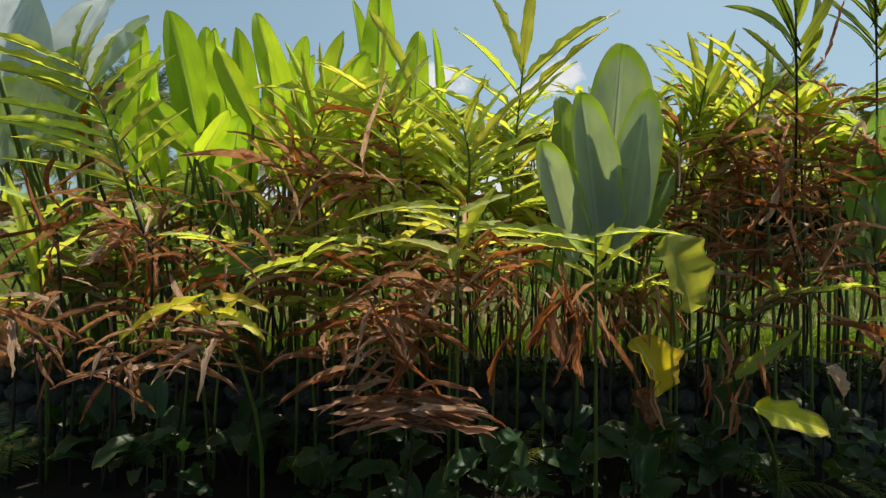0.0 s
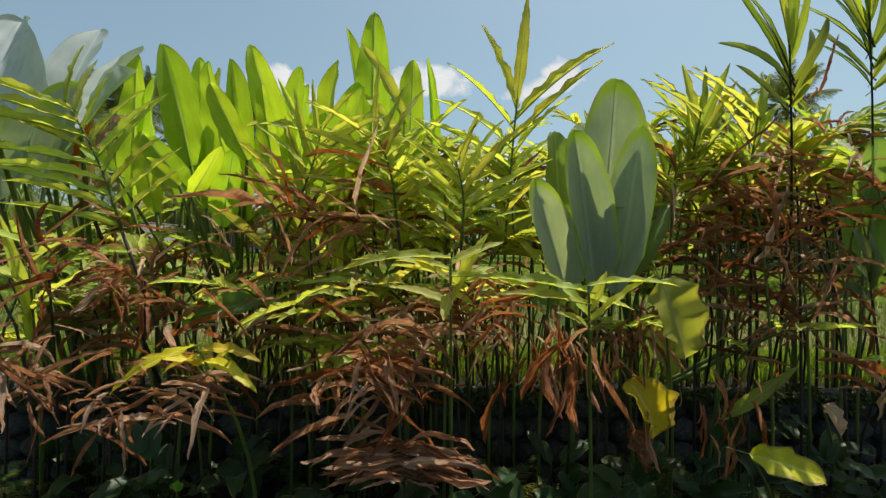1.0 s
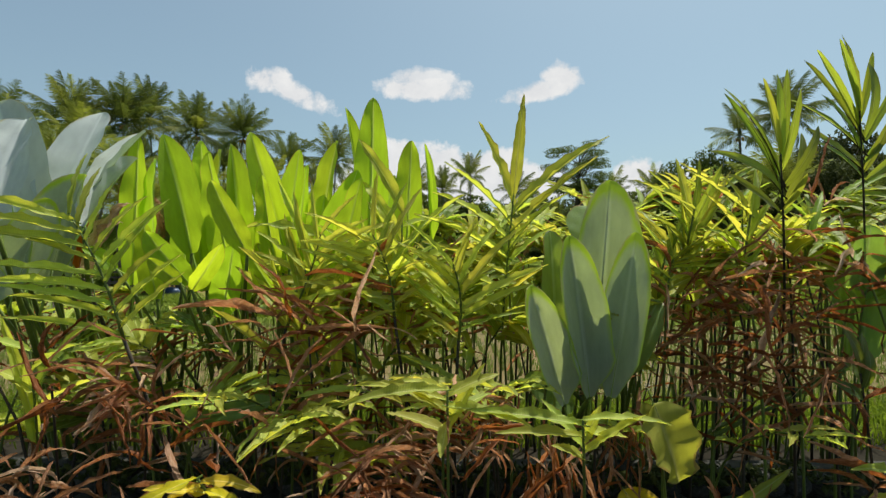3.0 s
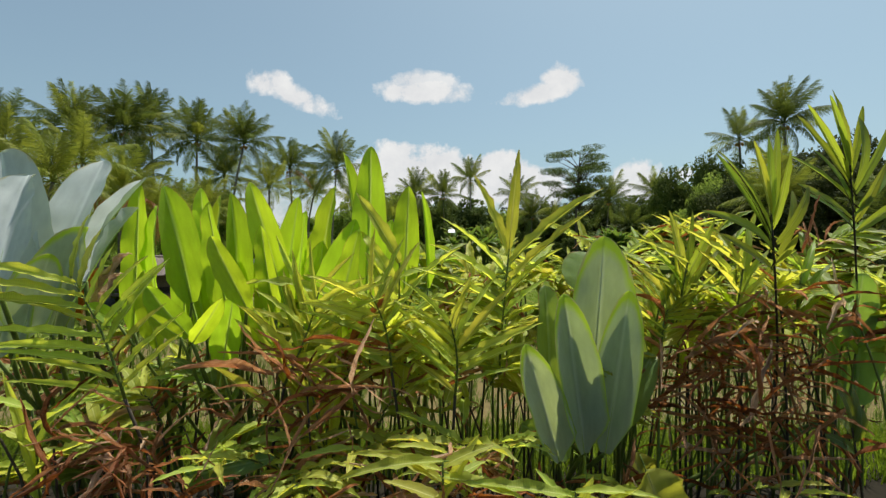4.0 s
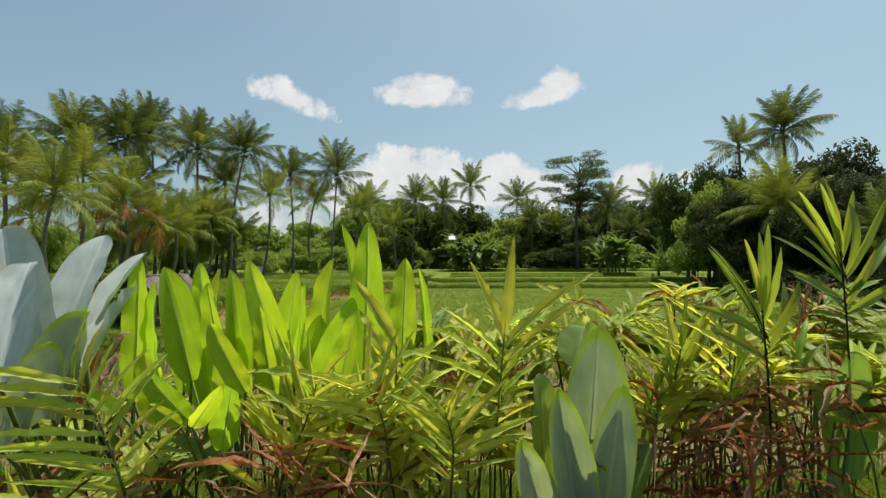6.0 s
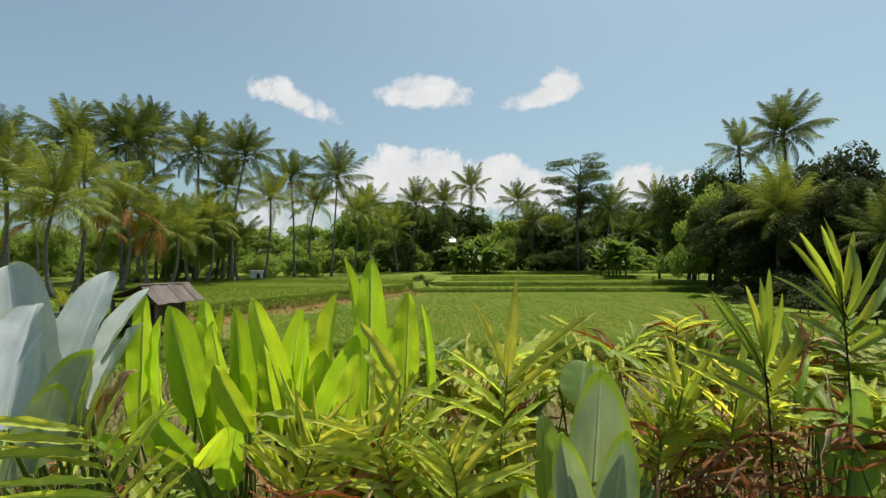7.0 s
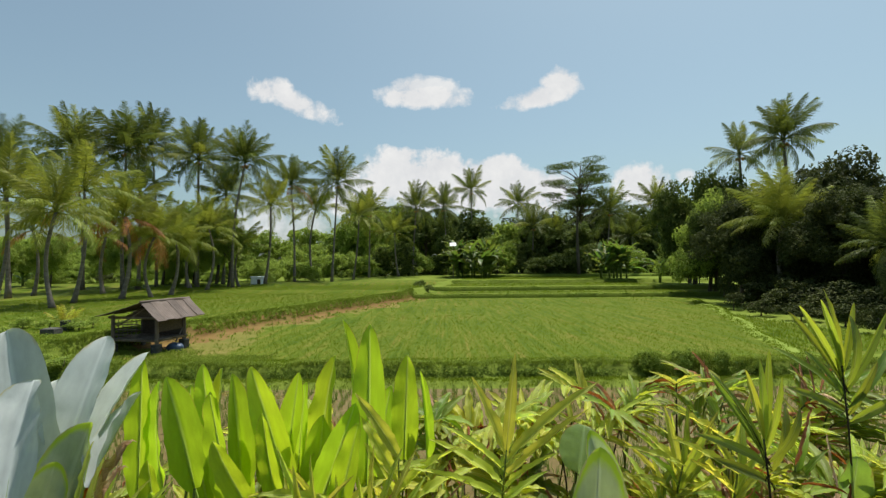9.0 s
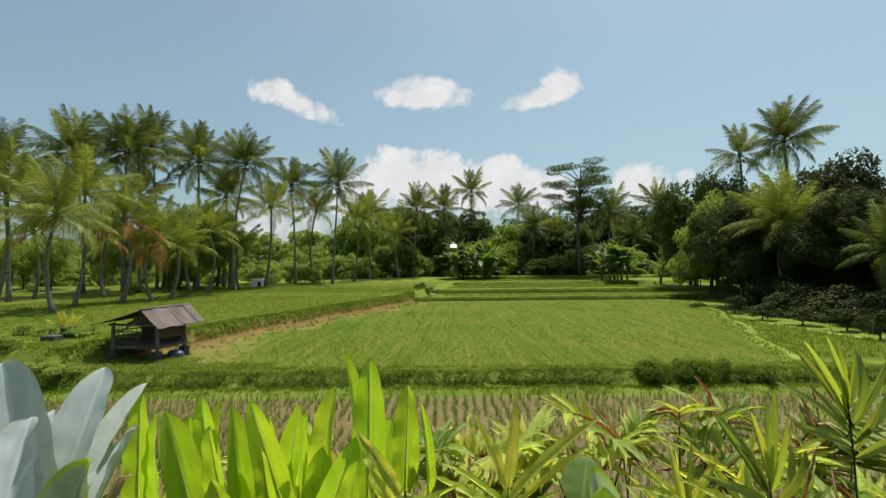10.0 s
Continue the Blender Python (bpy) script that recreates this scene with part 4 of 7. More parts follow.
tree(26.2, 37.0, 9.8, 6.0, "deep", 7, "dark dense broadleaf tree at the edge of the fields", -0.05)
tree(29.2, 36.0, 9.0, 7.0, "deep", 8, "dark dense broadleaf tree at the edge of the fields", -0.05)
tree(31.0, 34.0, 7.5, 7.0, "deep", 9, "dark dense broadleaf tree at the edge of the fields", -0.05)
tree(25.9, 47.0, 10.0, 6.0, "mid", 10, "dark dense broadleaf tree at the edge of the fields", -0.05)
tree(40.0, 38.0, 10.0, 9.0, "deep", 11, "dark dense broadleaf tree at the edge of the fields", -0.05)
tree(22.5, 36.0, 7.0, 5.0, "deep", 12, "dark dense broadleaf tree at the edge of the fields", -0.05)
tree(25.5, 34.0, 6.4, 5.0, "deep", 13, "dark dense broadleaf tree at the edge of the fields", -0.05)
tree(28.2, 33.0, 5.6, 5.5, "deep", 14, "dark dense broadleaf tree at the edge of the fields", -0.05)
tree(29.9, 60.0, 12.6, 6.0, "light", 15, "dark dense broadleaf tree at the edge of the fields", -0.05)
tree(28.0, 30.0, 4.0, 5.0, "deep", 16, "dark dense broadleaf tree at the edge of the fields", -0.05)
tree(-18.4, 96.7, 13.5, 11.0, "light", 17, "", 0.02)
tree(-14.3, 92.7, 16.2, 10.0, "light", 18, "", 0.02)
tree(-11.4, 99.3, 17.0, 11.6, "light", 19, "", 0.02)
tree(-8.3, 106.6, 15.5, 12.1, "mid", 20, "", 0.02)
tree(-3.9, 96.5, 14.7, 11.8, "mid", 21, "", 0.02)
tree(-0.1, 104.1, 15.3, 12.3, "mid", 22, "", 0.02)
tree(4.0, 107.0, 15.9, 12.9, "mid", 23, "", 0.02)
tree(7.7, 98.4, 12.9, 10.7, "mid", 24, "", 0.02)
tree(12.2, 97.8, 14.0, 9.9, "light", 25, "", 0.02)
tree(16.5, 101.8, 13.5, 9.8, "deep", 26, "", 0.02)
tree(20.1, 96.5, 13.7, 10.1, "deep", 27, "", 0.02)
tree(21.3, 93.0, 12.6, 12.4, "mid", 28, "", 0.02)
tree(28.7, 103.3, 15.4, 12.0, "deep", 29, "", 0.02)
tree(34.2, 105.5, 15.8, 11.0, "mid", 30, "", 0.02)
tree(35.5, 99.1, 15.1, 9.2, "deep", 31, "", 0.02)
tree(37.2, 92.3, 14.3, 10.9, "mid", 32, "", 0.02)
tree(44.6, 101.5, 14.5, 9.3, "deep", 33, "", 0.02)
tree(50.5, 107.8, 16.7, 11.8, "deep", 34, "", 0.02)
tree(55.1, 107.2, 16.5, 11.7, "deep", 35, "", 0.02)
tree(-101.1, 103.0, 11.6, 10.3, "light", 36, "", 0.10)
tree(-104.7, 113.9, 12.5, 10.0, "light", 37, "", 0.10)
tree(-85.7, 99.4, 10.2, 10.5, "light", 38, "", 0.10)
tree(-92.7, 112.4, 11.2, 10.9, "light", 39, "", 0.10)
tree(-81.1, 105.1, 11.8, 7.7, "light", 40, "", 0.10)
tree(-73.2, 103.8, 11.5, 7.9, "light", 41, "", 0.10)
tree(-63.0, 95.1, 10.4, 7.2, "light", 42, "", 0.10)
tree(-59.2, 97.4, 12.7, 9.9, "light", 43, "", 0.10)
tree(-60.2, 109.0, 12.6, 10.8, "light", 44, "", 0.10)
tree(-47.5, 95.4, 10.7, 10.4, "light", 45, "", 0.10)
tree(-42.9, 96.4, 9.4, 8.0, "light", 46, "", 0.10)
tree(-35.9, 93.7, 11.1, 10.5, "light", 47, "", 0.10)
tree(-31.3, 94.1, 9.2, 8.2, "light", 48, "", 0.10)
tree(-28.4, 102.6, 12.6, 9.2, "light", 49, "", 0.10)
tree(-22.6, 96.0, 9.1, 10.5, "light", 50, "", 0.10)
tree(-27.8, 60.0, 11.3, 5.5, "light", 51, "", 0.20)
tree(-31.6, 62.0, 12.1, 5.0, "light", 52, "", 0.20)
tree(-25.5, 58.0, 8.9, 4.0, "light", 53, "", 0.20)
tree(-34.4, 60.0, 10.8, 5.0, "light", 54, "", 0.20)
tree(-36.0, 56.0, 8.2, 4.5, "light", 55, "", 0.15)
tree(-30.5, 58.0, 8.2, 4.5, "light", 56, "", 0.10)
tree(-46.6, 58.0, 8.1, 4.5, "light", 57, "", 0.10)
tree(-49.6, 56.0, 7.3, 4.5, "light", 58, "", 0.10)
tree(-30.4, 64.0, 7.5, 4.5, "light", 59, "", 0.20)
tree(-29.6, 70.0, 6.1, 4.5, "light", 60, "", 0.20)
tree(-40.6, 58.0, 6.7, 4.0, "light", 61, "", 0.15)
tree(-88.3, 88.3, 7.9, 6.6, "light", 62, UNDER, -0.3)
tree(-86.6, 88.7, 6.3, 6.5, "light", 63, UNDER, -0.3)
tree(-81.0, 86.8, 5.7, 6.7, "light", 64, UNDER, -0.3)
tree(-77.9, 87.5, 6.1, 7.7, "light", 65, UNDER, -0.3)
tree(-79.5, 91.3, 5.9, 5.9, "light", 66, UNDER, -0.3)
tree(-72.5, 86.1, 6.5, 7.1, "light", 67, UNDER, -0.3)
tree(-72.0, 89.0, 6.3, 7.3, "light", 68, UNDER, -0.3)
tree(-66.1, 86.4, 6.3, 7.3, "light", 69, UNDER, -0.3)
tree(-62.1, 85.0, 5.1, 7.9, "light", 70, UNDER, -0.3)
tree(-62.2, 90.3, 7.0, 5.7, "light", 71, UNDER, -0.3)
tree(-57.4, 86.4, 6.5, 5.5, "light", 72, UNDER, -0.3)
tree(-58.0, 92.0, 5.3, 5.7, "light", 73, UNDER, -0.3)
tree(-50.0, 85.1, 5.9, 6.0, "light", 74, UNDER, -0.3)
tree(-45.1, 80.7, 7.0, 6.3, "light", 75, UNDER, -0.3)
tree(-47.0, 87.2, 5.9, 7.2, "light", 76, UNDER, -0.3)
tree(-44.2, 88.9, 5.3, 6.6, "light", 77, UNDER, -0.3)
tree(-36.4, 80.2, 5.1, 6.2, "light", 78, UNDER, -0.3)
tree(-37.9, 87.4, 5.1, 7.3, "light", 79, UNDER, -0.3)
tree(-34.4, 88.6, 6.2, 5.7, "light", 80, UNDER, -0.3)
tree(-33.0, 91.2, 5.4, 6.7, "light", 81, UNDER, -0.3)
tree(-28.5, 86.3, 5.6, 7.4, "light", 82, UNDER, -0.3)
tree(-26.4, 86.5, 4.8, 6.9, "light", 83, UNDER, -0.3)
tree(-23.7, 91.9, 4.9, 6.9, "light", 84, UNDER, -0.3)
tree(-19.3, 81.1, 6.7, 7.0, "light", 85, UNDER, -0.3)
tree(-16.0, 81.0, 6.4, 5.9, "light", 86, UNDER, -0.3)
tree(-13.4, 81.2, 5.4, 5.6, "light", 87, UNDER, -0.3)
tree(-11.5, 86.1, 8.6, 5.9, "light", 88, UNDER, -0.3)
tree(-8.5, 83.9, 7.5, 7.9, "mid", 89, UNDER, -0.3)
tree(-5.2, 85.4, 6.8, 6.5, "light", 90, UNDER, -0.3)
tree(-2.7, 91.4, 6.2, 5.9, "light", 91, UNDER, -0.3)
tree(1.1, 86.7, 8.6, 7.5, "mid", 92, UNDER, -0.3)
tree(3.9, 85.8, 8.0, 6.2, "light", 93, UNDER, -0.3)
tree(5.5, 89.4, 6.9, 5.7, "light", 94, UNDER, -0.3)
tree(9.5, 87.8, 8.3, 6.3, "light", 95, UNDER, -0.3)
tree(11.5, 89.4, 5.7, 5.7, "mid", 96, UNDER, -0.3)
tree(15.2, 91.8, 8.6, 7.0, "mid", 97, UNDER, -0.3)
tree(17.0, 82.6, 5.4, 7.6, "mid", 98, UNDER, -0.3)
tree(20.2, 83.0, 5.1, 6.8, "mid", 99, UNDER, -0.3)
tree(22.6, 83.5, 7.1, 6.3, "mid", 100, UNDER, -0.3)
tree(26.4, 85.5, 6.9, 6.3, "mid", 101, UNDER, -0.3)
tree(30.1, 90.1, 5.1, 6.7, "light", 102, UNDER, -0.3)
tree(30.8, 83.2, 7.3, 7.1, "light", 103, UNDER, -0.3)
tree(35.5, 90.1, 8.1, 6.8, "mid", 104, UNDER, -0.3)
tree(39.8, 89.3, 7.4, 5.9, "mid", 105, UNDER, -0.3)
tree(38.1, 80.7, 5.0, 5.5, "light", 106, UNDER, -0.3)
tree(42.0, 83.8, 5.1, 7.3, "mid", 107, UNDER, -0.3)
tree(-64.1, 64.9, 5.4, 3.2, "light", 108, UNDER, -0.3)
tree(-67.7, 73.3, 4.1, 4.0, "light", 109, UNDER, -0.3)
tree(-61.9, 71.5, 5.3, 3.8, "light", 110, UNDER, -0.3)
tree(-53.3, 64.7, 4.1, 4.0, "light", 111, UNDER, -0.3)
tree(-51.5, 66.7, 4.1, 4.5, "light", 112, UNDER, -0.3)
tree(-46.7, 66.9, 5.1, 3.5, "light", 113, UNDER, -0.3)
tree(-46.5, 69.9, 4.6, 4.0, "light", 114, UNDER, -0.3)
tree(-45.3, 73.8, 5.2, 4.5, "light", 115, UNDER, -0.3)
tree(-33.6, 62.1, 4.6, 3.4, "light", 116, UNDER, -0.3)
tree(-35.6, 72.2, 5.2, 3.0, "light", 117, UNDER, -0.3)
tree(-31.5, 68.8, 4.2, 3.9, "light", 118, UNDER, -0.3)
tree(-25.7, 67.1, 4.8, 4.4, "light", 119, UNDER, -0.3)
tree(-25.2, 71.9, 5.0, 4.2, "light", 120, UNDER, -0.3)
tree(-19.1, 67.5, 4.5, 4.4, "light", 121, UNDER, -0.3)
shrub(-43.5, 62.8, 2.6, 1.9, "deep", 0)
shrub(-32.3, 51.2, 2.0, 1.4, "light", 1)
shrub(-39.7, 74.0, 2.2, 1.8, "light", 2)
shrub(-43.1, 95.6, 2.0, 1.6, "light", 3)
shrub(-44.6, 111.6, 2.2, 1.8, "light", 4)
shrub(-37.6, 113.9, 2.2, 1.5, "light", 5)
shrub(-31.9, 122.2, 2.6, 2.2, "light", 6)
shrub(-26.0, 127.5, 2.6, 2.4, "light", 7)
shrub(-15.2, 129.5, 3.2, 3.2, "light", 8)
shrub(-44.6, 53.2, 1.6, 1.3, "light", 9)
shrub(-71.8, 81.3, 1.8, 1.5, "light", 10)
shrub(-61.5, 78.9, 1.7, 1.4, "light", 11)
shrub(-52.0, 70.9, 2.0, 1.6, "light", 12)
shrub(-3.2, 123.8, 3.0, 2.0, "deep", 13)
shrub(14.0, 103.8, 3.0, 2.2, "deep", 14)
shrub(19.1, 96.7, 3.4, 2.4, "deep", 15)
shrub(23.1, 90.7, 3.4, 2.6, "mid", 16)
shrub(31.3, 66.2, 4.0, 3.0, "deep", 17)
shrub(28.7, 55.4, 3.6, 3.0, "deep", 18)
shrub(-106.3, 112.6, 1.9, 1.6, "light", 19, "leafy shrub growing between the palm trunks")
shrub(-136.9, 146.1, 2.1, 2.5, "light", 20, "leafy shrub growing between the palm trunks")
shrub(-69.9, 77.0, 1.7, 1.6, "deep", 21, "leafy shrub growing between the palm trunks")
shrub(-74.9, 84.3, 2.6, 1.6, "light", 22, "leafy shrub growing between the palm trunks")
shrub(-124.9, 143.0, 2.9, 2.2, "light", 23, "leafy shrub growing between the palm trunks")
shrub(-120.0, 140.1, 2.3, 2.7, "deep", 24, "leafy shrub growing between the palm trunks")
shrub(-69.3, 83.8, 2.9, 1.3, "light", 25, "leafy shrub growing between the palm trunks")
shrub(-88.7, 108.1, 2.9, 2.0, "light", 26, "leafy shrub growing between the palm trunks")
shrub(-74.8, 95.1, 2.9, 1.3, "light", 27, "leafy shrub growing between the palm trunks")
shrub(-81.2, 105.6, 3.0, 1.8, "light", 28, "leafy shrub growing between the palm trunks")
shrub(-70.2, 91.9, 1.7, 1.5, "light", 29, "leafy shrub growing between the palm trunks")
shrub(-63.7, 86.2, 3.2, 1.7, "light", 30, "leafy shrub growing between the palm trunks")
shrub(-88.7, 124.0, 2.0, 2.6, "deep", 31, "leafy shrub growing between the palm trunks")
shrub(-99.2, 140.7, 2.0, 1.2, "light", 32, "leafy shrub growing between the palm trunks")
shrub(-65.0, 94.7, 1.9, 2.4, "deep", 33, "leafy shrub growing between the palm trunks")
shrub(-62.5, 96.2, 2.8, 2.3, "light", 34, "leafy shrub growing between the palm trunks")
shrub(-63.8, 99.7, 2.6, 1.4, "light", 35, "leafy shrub growing between the palm trunks")
shrub(-46.8, 75.9, 2.6, 2.4, "light", 36, "leafy shrub growing between the palm trunks")
shrub(-72.1, 119.4, 2.7, 2.2, "light", 37, "leafy shrub growing between the palm trunks")
shrub(-59.6, 101.4, 2.5, 1.4, "light", 38, "leafy shrub growing between the palm trunks")
shrub(-70.6, 126.7, 2.1, 3.0, "light", 39, "leafy shrub growing between the palm trunks")
shrub(-47.1, 85.9, 3.0, 2.3, "light", 40, "leafy shrub growing between the palm trunks")
shrub(-57.7, 112.1, 2.9, 1.3, "light", 41, "leafy shrub growing between the palm trunks")
shrub(-58.7, 118.2, 2.7, 2.7, "light", 42, "leafy shrub growing between the palm trunks")
shrub(-55.5, 116.4, 2.4, 2.8, "light", 43, "leafy shrub growing between the palm trunks")
shrub(-33.3, 70.7, 2.9, 1.2, "deep", 44, "leafy shrub growing between the palm trunks")
shrub(-33.6, 74.5, 2.3, 2.5, "deep", 45, "leafy shrub growing between the palm trunks")
shrub(-38.3, 88.8, 3.1, 2.6, "light", 46, "leafy shrub growing between the palm trunks")
shrub(-28.2, 70.5, 3.0, 1.7, "light", 47, "leafy shrub growing between the palm trunks")
shrub(-23.9, 63.6, 1.7, 2.2, "light", 48, "leafy shrub growing between the palm trunks")
shrub(-37.9, 105.3, 2.5, 1.4, "deep", 49, "leafy shrub growing between the palm trunks")
shrub(-23.8, 69.4, 1.7, 1.7, "light", 50, "leafy shrub growing between the palm trunks")
shrub(-35.4, 111.7, 2.6, 2.2, "light", 51, "leafy shrub growing between the palm trunks")
shrub(-27.8, 92.0, 2.3, 2.2, "deep", 52, "leafy shrub growing between the palm trunks")
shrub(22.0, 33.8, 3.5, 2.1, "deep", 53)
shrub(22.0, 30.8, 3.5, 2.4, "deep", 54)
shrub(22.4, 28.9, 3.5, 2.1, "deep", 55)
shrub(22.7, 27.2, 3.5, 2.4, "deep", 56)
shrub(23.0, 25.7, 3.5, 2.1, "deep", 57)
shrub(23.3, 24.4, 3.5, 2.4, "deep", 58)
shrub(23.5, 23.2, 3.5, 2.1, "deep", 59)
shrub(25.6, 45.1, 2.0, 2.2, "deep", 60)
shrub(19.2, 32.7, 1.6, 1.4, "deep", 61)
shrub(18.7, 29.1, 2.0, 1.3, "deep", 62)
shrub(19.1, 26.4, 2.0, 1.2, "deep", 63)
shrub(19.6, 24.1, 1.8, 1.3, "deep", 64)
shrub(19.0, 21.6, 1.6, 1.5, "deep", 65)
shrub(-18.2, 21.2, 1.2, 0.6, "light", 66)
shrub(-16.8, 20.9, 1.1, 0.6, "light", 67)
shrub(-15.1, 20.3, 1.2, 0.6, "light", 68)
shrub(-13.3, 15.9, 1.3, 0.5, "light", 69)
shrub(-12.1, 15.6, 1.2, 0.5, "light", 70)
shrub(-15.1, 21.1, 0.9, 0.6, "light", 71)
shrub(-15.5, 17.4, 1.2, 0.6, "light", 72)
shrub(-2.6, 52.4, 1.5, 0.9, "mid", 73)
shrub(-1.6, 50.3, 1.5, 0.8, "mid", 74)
# added row of deep-toned shrubs, standing for the darkness under the right-hand trees
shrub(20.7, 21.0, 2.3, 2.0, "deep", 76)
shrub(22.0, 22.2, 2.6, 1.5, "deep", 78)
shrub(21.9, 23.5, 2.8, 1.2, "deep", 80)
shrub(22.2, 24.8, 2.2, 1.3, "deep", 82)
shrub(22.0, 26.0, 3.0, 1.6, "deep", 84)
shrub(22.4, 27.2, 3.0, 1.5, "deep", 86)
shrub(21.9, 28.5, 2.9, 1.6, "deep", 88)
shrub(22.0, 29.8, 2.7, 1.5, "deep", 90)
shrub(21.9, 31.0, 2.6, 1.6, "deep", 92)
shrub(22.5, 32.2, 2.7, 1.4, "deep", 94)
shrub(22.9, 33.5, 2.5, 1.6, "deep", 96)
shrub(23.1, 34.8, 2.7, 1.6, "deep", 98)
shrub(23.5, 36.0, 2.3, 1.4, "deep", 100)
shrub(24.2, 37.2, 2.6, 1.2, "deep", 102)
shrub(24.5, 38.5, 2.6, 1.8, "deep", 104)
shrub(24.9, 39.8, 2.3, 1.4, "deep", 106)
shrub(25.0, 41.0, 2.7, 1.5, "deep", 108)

# umbrella tree with flat, open tiers
ux, uy, ut = 21.9, 80.0, 20.9
umb = thing("umbrella_tree", (ux, uy, h1(ux, uy) - 0.1), "slender umbrella-shaped tree with flat open tiers of foliage", "tree", "trees behind the fields")
uh = ut - h1(ux, uy)
uv_, uf_ = tube(bowed((0, 0, 0), (0.6, 0, uh * 0.97), (-0.4, 0, 0), 9), [0.3 - 0.028 * i for i in range(9)], 7)
tiers = []
for i in range(64):
    a, e = rng.uniform(0, 6.28), rng.uniform(0.58, 0.99)
    d = rng.uniform(0.6, 5.4) * (1.15 - 0.75 * abs(e - 0.78) / 0.2 * 0.6)
    c = (0.5 + d * math.cos(a), d * math.sin(a), uh * e)
    tiers.append((*c, rng.uniform(0.9, 2.0), rng.uniform(0.25, 0.6)))
    tv, tf = tube(bowed((0.4, 0, uh * (e - 0.13)), c, (0, 0, 0.15), 5), [0.09, 0.07, 0.05, 0.035, 0.02], 4)
    off = len(uv_)
    uv_ += tv
    uf_ += [tuple(off + q for q in t) for t in tf]
part("trunk", mesh_of("trunk", uv_, uf_, M_BARK), umb)
v, f = leaf_cloud(tiers, 26000, 0.10, 77, 0.1)
part("crown", mesh_of("crown", v, f, M_CROWN, None, False), umb)

# ---- banana clumps ----
BANANA = [leaf_mesh("banana_leaf", M_BANANA, 500 + i, 0.9, 0.42, 0.5 + 0.4 * i, 0.3, 0.03, 9, 2, notch=0.25, rib=M_STEM, aspect=0.27) for i in range(3)]


def banana(x, y, tall, n, wide, seed, label="banana clump with broad green arching leaves"):
    r = random.Random(seed)
    b = thing("banana_plant", (x, y, h1(x, y) - 0.05), label, "banana plant", "banana plants")
    for k in range(max(2, n // 6)):
        px, py = r.uniform(-wide, wide) * 0.55, r.uniform(-wide, wide) * 0.3
        th = tall * r.uniform(0.4, 0.62)
        tv, tf = tube([(px, py, 0), (px * 1.05, py, th * 0.5), (px * 1.12, py, th)], [0.13, 0.10, 0.06], 6)
        part("pseudostem", mesh_of("pseudostem", tv, tf, M_STEM), b)
        for i in range(10):
            az, el = r.uniform(0, 6.28), radians(r.uniform(5, 82))
            way = Vector((math.cos(az) * math.cos(el), math.sin(az) * math.cos(el), math.sin(el)))
            ln = tall * r.uniform(0.45, 0.68)
            part("leaf", BANANA[r.randrange(3)], b, leaf_pose((px * 1.12, py, th * (r.uniform(0.85, 1.0) if i < 6 else r.uniform(0.25, 0.7))), way, (-way.x * 0.4, -way.y * 0.4, 1), ln, ln * 0.27))
    return b


banana(4.6, 77.8, 6.2, 66, 4.6, 0)
banana(23.7, 66.0, 5.2, 36, 3.2, 1)
banana(27.1, 62.4, 4.2, 12, 0.8, 2)
banana(23.1, 70.0, 5.0, 24, 2.4, 3)
banana(-51.0, 60.0, 3.0, 12, 1.0, 4)
palm(22.9, 25.0, 4.9, (-0.2, 0.0), 3.0, 18, "green", 38, "low palm with dull green fronds before the dark trees", 0, 0.18)

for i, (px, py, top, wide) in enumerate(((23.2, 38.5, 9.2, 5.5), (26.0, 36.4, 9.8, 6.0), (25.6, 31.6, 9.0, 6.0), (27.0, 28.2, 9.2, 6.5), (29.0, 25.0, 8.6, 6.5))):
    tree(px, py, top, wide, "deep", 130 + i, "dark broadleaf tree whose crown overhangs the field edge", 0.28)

# ---- field hut ----
HUT = Matrix.Translation((-10.50, 17.94, 0.93)) @ Matrix.Rotation(radians(-11.0), 4, "Z") @ Matrix.Diagonal((1.08, 1.08, 1.08, 1.0))
hut = thing("field_hut", (0, 0, 0), "small weathered timber field hut with grey sheet roof, open sides", "hut", m=HUT)


def box_mesh(name, a, b, mat, bev=0.01, jitter=0.0):
    bm = bmesh.new()
    a, b = Vector(a), Vector(b)
    bmesh.ops.create_cube(bm, size=1.0, matrix=Matrix.Translation((a + b) / 2) @ Matrix.Diagonal((*(b - a), 1)))
    bmesh.ops.bevel(bm, geom=list(bm.edges), offset=bev, segments=1, affect="EDGES")
    if jitter:
        for q in bm.verts:
            q.co += Vector((rng.uniform(-1, 1), rng.uniform(-1, 1), rng.uniform(-1, 1))) * jitter
    return bm_mesh(name, bm, mat)


def beam_mesh(name, a, b, r, mat, sides=6):
    tv, tf = tube([a, tuple((Vector(a) + Vector(b)) / 2 + Vector((0.01, 0.008, 0))), b], [r * 1.08, r, r * 0.92], sides)
    return mesh_of(name, tv, tf, mat, None, False)


# hut axes: x to the far gable side, y along the ridge; the near post stands at the origin
WX, LY, EAVE, PEAK, RX = 1.75, 1.3, 1.18, 1.78, 0.28
for px in (0.0, -WX):
    for py in (0.0, LY):
        post = part("post", beam_mesh("post", (px, py, -0.1), (px * 0.99, py, EAVE + 0.12), 0.065, M_TIMBER), hut)
        part("footing", box_mesh("footing", (px - 0.13, py - 0.13, -0.12), (px + 0.13, py + 0.13, 0.34), M_ROCK, 0.03, 0.012), post, None, "rough grey stone footing")
